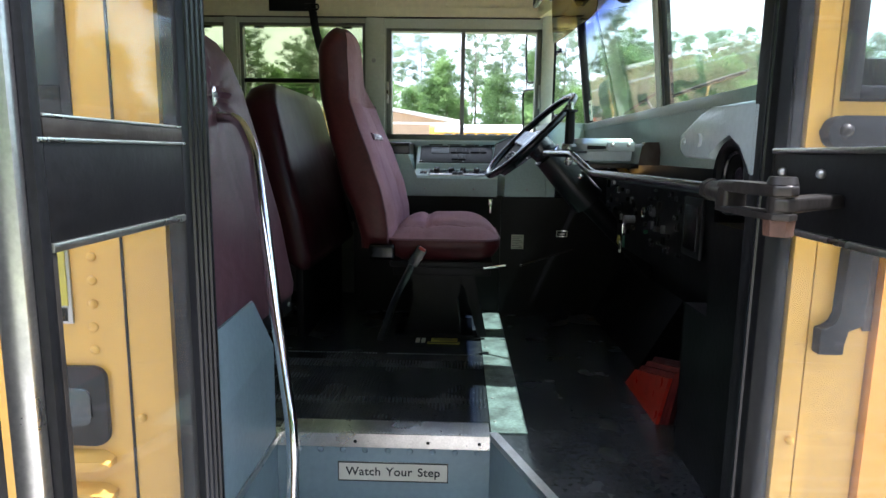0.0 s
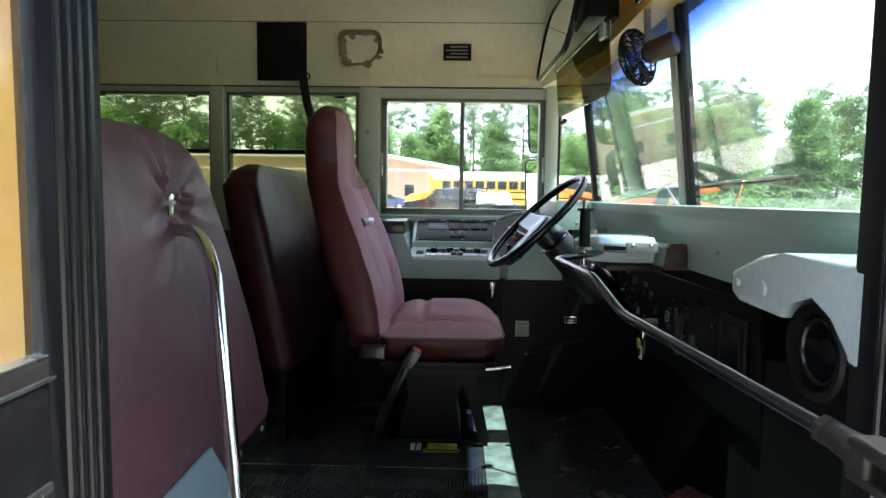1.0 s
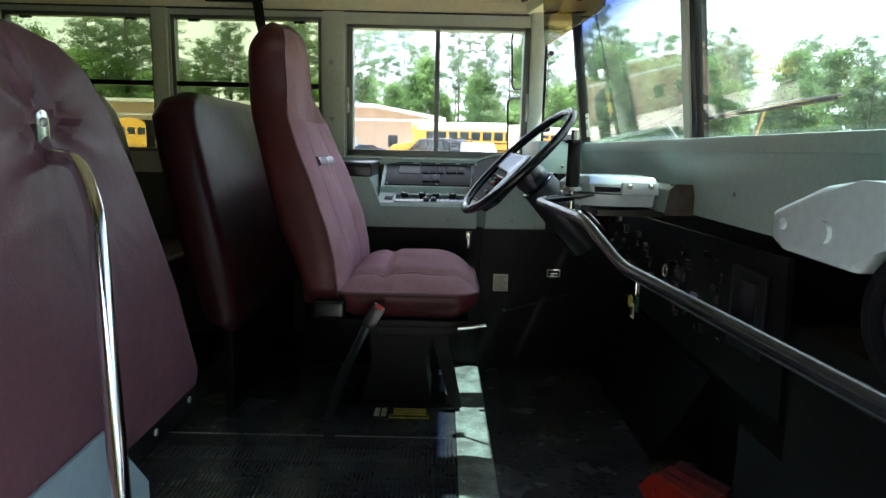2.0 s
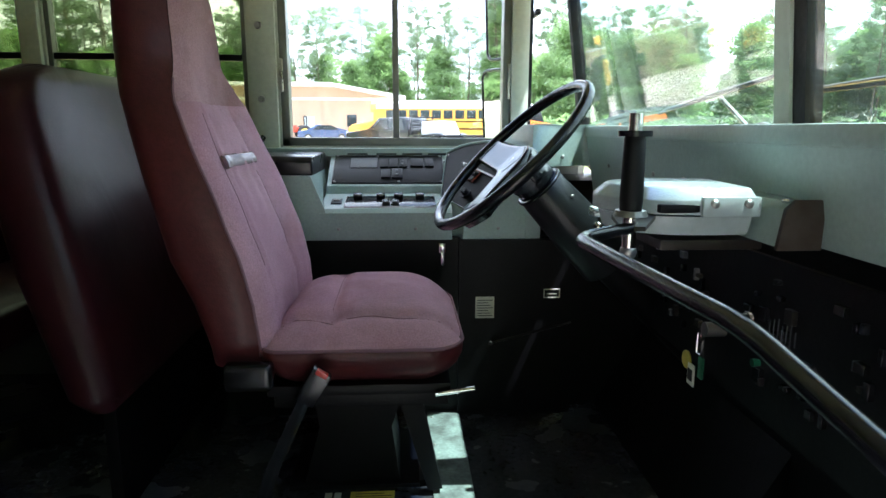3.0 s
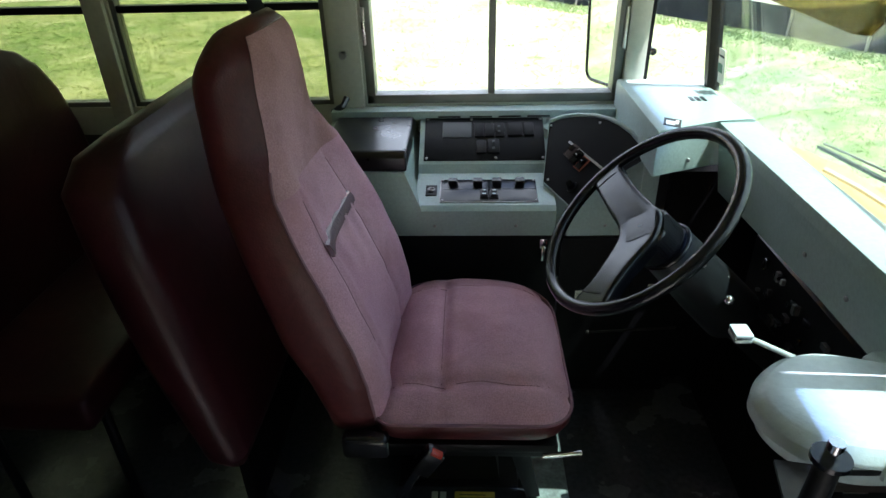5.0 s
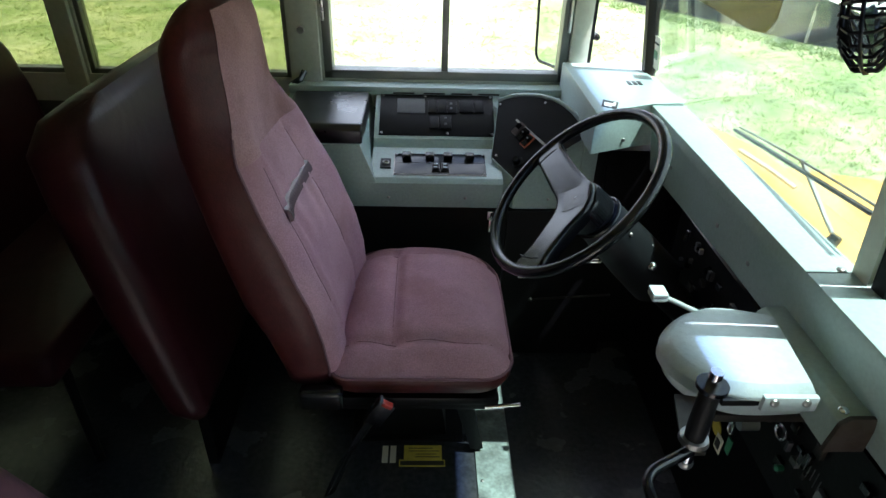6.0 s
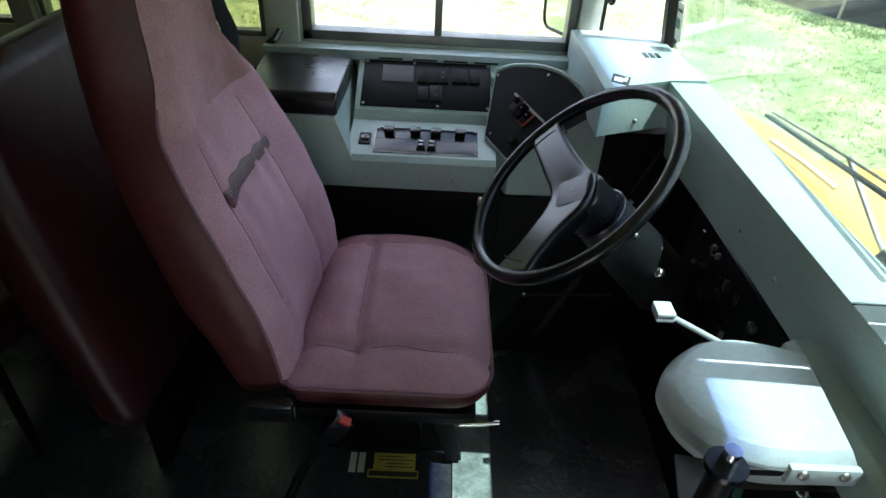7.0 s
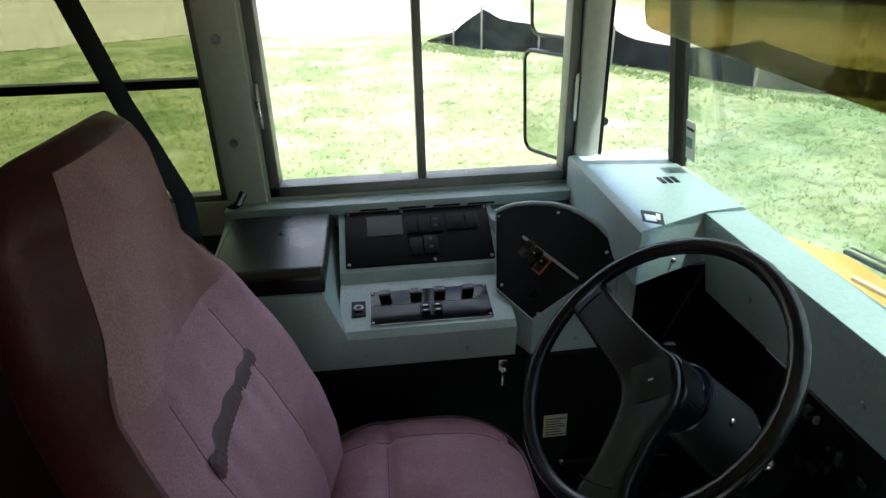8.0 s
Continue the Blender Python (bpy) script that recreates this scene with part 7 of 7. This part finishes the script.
part("engine_hood", box(-1.6, 0.2, -0.35, 0.35, 0.7, 1.3, 0.06), red_paint, tractor)
part("seat_deck", box(0.2, 1.2, -0.6, 0.6, 0.7, 1.1, 0.04), red_paint, tractor)
part("roll_bar", tube(rounded_path([(1.0, -0.55, 1.0), (1.0, -0.55, 2.1), (1.0, 0.55, 2.1), (1.0, 0.55, 1.0)], 0.15), 0.05, 8), black_paint, tractor)
for x, r in ((-1.3, 0.4), (0.8, 0.65)):
    for y in (-0.7, 0.7):
        car_wheel(tractor, (x, y, r), r, 0.32, label_yellow)
put(tractor, -9.6, 57, 20)

# building
BZ = gz(60)
hall = thing("metal_building", (-16, 62, BZ), "long tan metal building with a white low-pitched roof", "building")
bit("wall", boxes((-46, -1.4, 60, 74, BZ - 0.4, BZ + 4.0)), tan_wall, hall, smooth=False)
for k in range(44):
    bit("siding_rib", box(-45.5 + k, -45.44 + k, 59.96, 60.0, BZ, BZ + 3.95), tan_wall, hall)
bit("gable", prism([(-46, BZ + 4.0), (-1.4, BZ + 4.0), (-6.5, BZ + 4.85), (-40, BZ + 4.85)], "y", 60.02, 73.9), tan_wall, hall, smooth=False)
bit("roof", prism([(-47, BZ + 3.85), (-47, BZ + 4.15), (-40, BZ + 5.1), (-6.5, BZ + 5.1), (0.3, BZ + 3.95), (0.3, BZ + 3.65), (-6.5, BZ + 4.8), (-40, BZ + 4.8)], "y", 58.3, 75), white_roof, hall, smooth=False)
for x in (-22.4, -20.2, -17.0, -5.2, -12.5):
    bit("window", box(x, x + 0.9, 59.93, 60.0, BZ + 1.2, BZ + 2.3, 0.02), dark_glass, hall)
bit("door", box(-31, -27.5, 59.93, 60.0, BZ, BZ + 3.2), black_paint, hall)
bit("door", box(-9.2, -8.2, 59.93, 60.0, BZ, BZ + 2.1), white_plastic, hall)
bit("gutter", box(-46, 0, 58.2, 58.32, BZ + 3.55, BZ + 3.72), white_roof, hall)

# brush pile
rng = random.Random(8)
brush = thing("brush_pile", (17, 26, gz(26)), "grey pile of dry cut branches", "brush pile")
bm = bmesh.new()
for i in range(700):
    c = Vector((rng.gauss(17.5, 2.6), rng.gauss(26.5, 1.8), gz(26) + abs(rng.gauss(0, 0.75))))
    d = Vector((rng.gauss(0, 1), rng.gauss(0, 1), rng.gauss(0.25, 0.5))).normalized() * rng.uniform(0.5, 1.5)
    c.z = max(c.z, gz(26) + 0.05 + abs(d.z))
    add_rod(bm, c - d, c + d + Vector((0, 0, 0.1)), 0.016, 0.006, 4)
bit("branch_heap", bm, grey_wood, brush)


# ---- trees ----
def spray(verts, faces, rng, at, reach, count, long, wide):
    """Thin leaves or needle tufts thrown round a twig end."""
    for _ in range(count):
        v = Vector((rng.gauss(0, 1), rng.gauss(0, 1), rng.gauss(0, 0.6))) * reach * 0.5 + at
        d = Vector((rng.gauss(0, 1), rng.gauss(0, 1), rng.gauss(0.25, 0.7))).normalized() * long * rng.uniform(0.6, 1.3)
        e = d.orthogonal().normalized() * wide * rng.uniform(0.6, 1.3)
        n0 = len(verts)
        verts += [v - d - e * 0.4, v - d * 0.1 + e, v + d, v - d * 0.1 - e]
        faces.append((n0, n0 + 1, n0 + 2, n0 + 3))


def tree_meshes(seed, sort):
    """A tall open pine, a broad-leaved tree or a young cone-shaped pine: trunk with limbs, and crown."""
    rng = random.Random(seed)
    h = {"pine": 16.5, "broad": 10.5, "young": 7.5}[sort]
    trunk = bmesh.new()
    sway = {"pine": 0.22, "broad": 0.35, "young": 0.08}[sort]
    pts = [(sway * math.sin(i * 0.7 + seed) * i / 6, sway * math.cos(i + seed) * i / 6, h * i / 6 * 0.97) for i in range(7)]
    for i in range(6):
        add_rod(trunk, pts[i], pts[i + 1], 0.17 * (1 - i / 7), 0.17 * (1 - (i + 1) / 7), 8)
    limbs = {"pine": 30, "broad": 34, "young": 44}[sort]
    low = {"pine": 0.46, "broad": 0.18, "young": 0.10}[sort]
    verts, faces = [], []
    for k in range(limbs):
        s = low + (0.98 - low) * (k + rng.random() * 0.6) / limbs
        i = min(5, int(s / 0.97 * 6))
        base = Vector(pts[i]).lerp(Vector(pts[i + 1]), min(1.0, s / 0.97 * 6 - i))
        a = k * 2.4 + rng.uniform(-0.7, 0.7)
        if sort == "pine":
            ln = 2.5 * (0.55 + 0.6 * math.sin(math.pi * min(1.0, (s - low) / (1 - low) * 0.9 + 0.12))) * rng.uniform(0.45, 1.15)
            rise = rng.uniform(0.0, 0.55)
        elif sort == "broad":
            ln = 3.3 * (1.16 - s * 0.85) * rng.uniform(0.5, 1.25)
            rise = rng.uniform(0.1, 0.7)
        else:
            ln = 2.0 * (1.05 - s) * rng.uniform(0.7, 1.15)
            rise = rng.uniform(0.15, 0.45)
        tip = base + Vector((math.cos(a) * ln, math.sin(a) * ln, ln * rise))
        add_rod(trunk, base, tip, 0.04, 0.010, 5)
        clumps = {"pine": 5, "broad": 7, "young": 5}[sort]
        for c in range(clumps):
            f = (0.45 if sort == "pine" else 0.3) + 0.7 * c / clumps
            q = base.lerp(tip, f) + Vector((rng.gauss(0, 0.22), rng.gauss(0, 0.22), rng.gauss(0, 0.16)))
            if sort == "broad":
                spray(verts, faces, rng, q, rng.uniform(0.55, 1.05), 40, 0.13, 0.075)
            else:
                spray(verts, faces, rng, q, rng.uniform(0.35, 0.65), 44, 0.20, 0.030)
    crown = bpy.data.meshes.new("crown")
    crown.from_pydata([tuple(v) for v in verts], [], faces)
    crown.materials.append(leaf_b if sort == "broad" else leaf_a)
    return mesh_of("trunk", trunk, bark, True), crown


SORTS = ("pine", "broad", "pine", "broad", "young", "pine", "broad")
TREE_LABELS = {"pine": "tall thin pine with an open grey-green crown", "broad": "broad-leaved tree with a loose green crown", "young": "young cone-shaped pine, green down to the ground"}
kinds = [tree_meshes(s, sort) for s, sort in enumerate(SORTS)]
rng = random.Random(5)


def tree(x, y, k, size):
    t = thing("tree", (x, y, gz(y)), TREE_LABELS[SORTS[k]], "tree", "trees round the lot")
    t.scale = (size * rng.uniform(0.9, 1.2), size * rng.uniform(0.9, 1.2), size * rng.uniform(0.9, 1.1))
    t.rotation_euler = (0, 0, rng.uniform(0, 6.28))
    for nm, me in zip(("trunk", "crown"), kinds[k]):
        o = new(nm, me)
        o.parent = t


# woods behind the lot, then nearer along the road in front of the bus
for i in range(190):
    turn_a = -72 + 98 * i / 189 + rng.uniform(-1, 1)
    a = radians(turn_a)
    d = rng.choice((80, 88, 97)) + rng.uniform(-3, 3)
    if turn_a < -22:
        tree(d * math.sin(a), 2 + d * math.cos(a), rng.choice((0, 1, 3, 6, 2, 4)), rng.uniform(0.85, 1.2))
    else:
        tree(d * math.sin(a), 2 + d * math.cos(a), rng.choice((0, 2, 5, 1, 4, 6, 3)), rng.uniform(0.80, 1.08))
for i in range(110):
    s = i / 109
    x, y = 9 + 34 * s, 54 - 52 * s
    x, y = x + rng.uniform(0, 14) * (0.6 + 0.4 * s), y + rng.uniform(0, 8)
    k = rng.choice((1, 3, 6, 4, 0, 3, 2))
    tree(x, y, k, rng.uniform(0.55, 0.9) * (1.0 - 0.2 * s) * (0.72 if SORTS[k] == "pine" else 1.0))
# woods on the entrance side of the bus
for i in range(46):
    x = -26 + 50 * i / 45 + rng.uniform(-1.5, 1.5)
    tree(x, -17 - rng.uniform(0, 9), rng.choice((1, 3, 6, 1, 4, 0)), rng.uniform(0.95, 1.25))
for i in range(24):
    a = radians(105 + 150 * i / 23)
    tree(60 * math.sin(a), 60 * math.cos(a), rng.randrange(7), rng.uniform(0.8, 1.2))


def scatter(name, count, place, size, mat, label, category, seed, blades=5, flat=0.35, slim=1.0):
    """Many small leaves or blades standing on the ground, as one object."""
    r = random.Random(seed)
    verts, faces = [], []
    for _ in range(count):
        x, y, z, k = place(r)
        for _ in range(blades):
            a = r.uniform(0, 6.28)
            w, h = size * k * r.uniform(0.12, 0.3) * (1.8 if flat > 1 else slim), size * k * r.uniform(0.5, 1.2)
            bx, by = x + r.gauss(0, size * 0.5 * k), y + r.gauss(0, size * 0.5 * k)
            tx, ty = r.gauss(0, flat) * h, r.gauss(0, flat) * h
            n0 = len(verts)
            verts += [(bx - w * math.cos(a), by - w * math.sin(a), z), (bx + w * math.cos(a), by + w * math.sin(a), z), (bx + tx, by + ty, z + h)]
            faces.append((n0, n0 + 1, n0 + 2))
    me = bpy.data.meshes.new(name)
    me.from_pydata(verts, [], faces)
    me.materials.append(mat)
    return tagged(new(name, me), label, category, kind="stuff")


def lawn(r):
    y = 3.7 + 13.5 * r.random() ** 1.5
    x = r.uniform(-6 - y * 0.5, 9 + y * 0.1)
    return x, y, gz(y), r.uniform(0.6, 1.2)


scatter("grass_tufts", 46000, lawn, 0.036, grass_blade, "short patchy grass tufts", "grass", 11, 6, 0.5, 0.35)
scatter("clover_leaves", 2600, lawn, 0.024, clover, "low broad clover and weed leaves", "clover", 12, 3, 1.2)
scatter("dry_leaves", 4600, lawn, 0.026, straw, "scattered pale dry leaves on the grass", "leaf litter", 13, 1, 1.6)


def sod_line(r):
    s = r.random() * 9
    i = int(s)
    (x0, y0, _), (x1, y1, _) = run[i], run[i + 1]
    x, y = x0 + (x1 - x0) * (s - i) + r.gauss(0, 0.15) - 0.25, y0 + (y1 - y0) * (s - i) - 0.5 + r.gauss(0, 0.25)
    return x, y, gz(y), r.uniform(0.7, 1.6)


scatter("weeds", 1500, sod_line, 0.05, clover, "rough weeds and turned sod along the fence", "weeds", 14, 5, 0.8)


def verge(r):
    s = r.random()
    x, y = 8 + 36 * s + r.uniform(-2, 4), 52 - 52 * s + r.uniform(-2, 4)
    return x, y, gz(y) + abs(r.gauss(0, 0.7)), r.uniform(0.5, 1.5)


scatter("undergrowth", 16000, verge, 0.24, leaf_b, "dense green undergrowth along the wood", "undergrowth", 15, 8, 1.6)


def back_verge(r):
    a = radians(r.uniform(-72, 30))
    d = r.uniform(74, 82)
    return d * math.sin(a), d * math.cos(a), gz(d * math.cos(a)) + abs(r.gauss(0, 1.0)), r.uniform(0.5, 1.8)


scatter("undergrowth", 9000, back_verge, 0.5, leaf_b, "green scrub below the far trees", "undergrowth", 16, 8, 1.4)
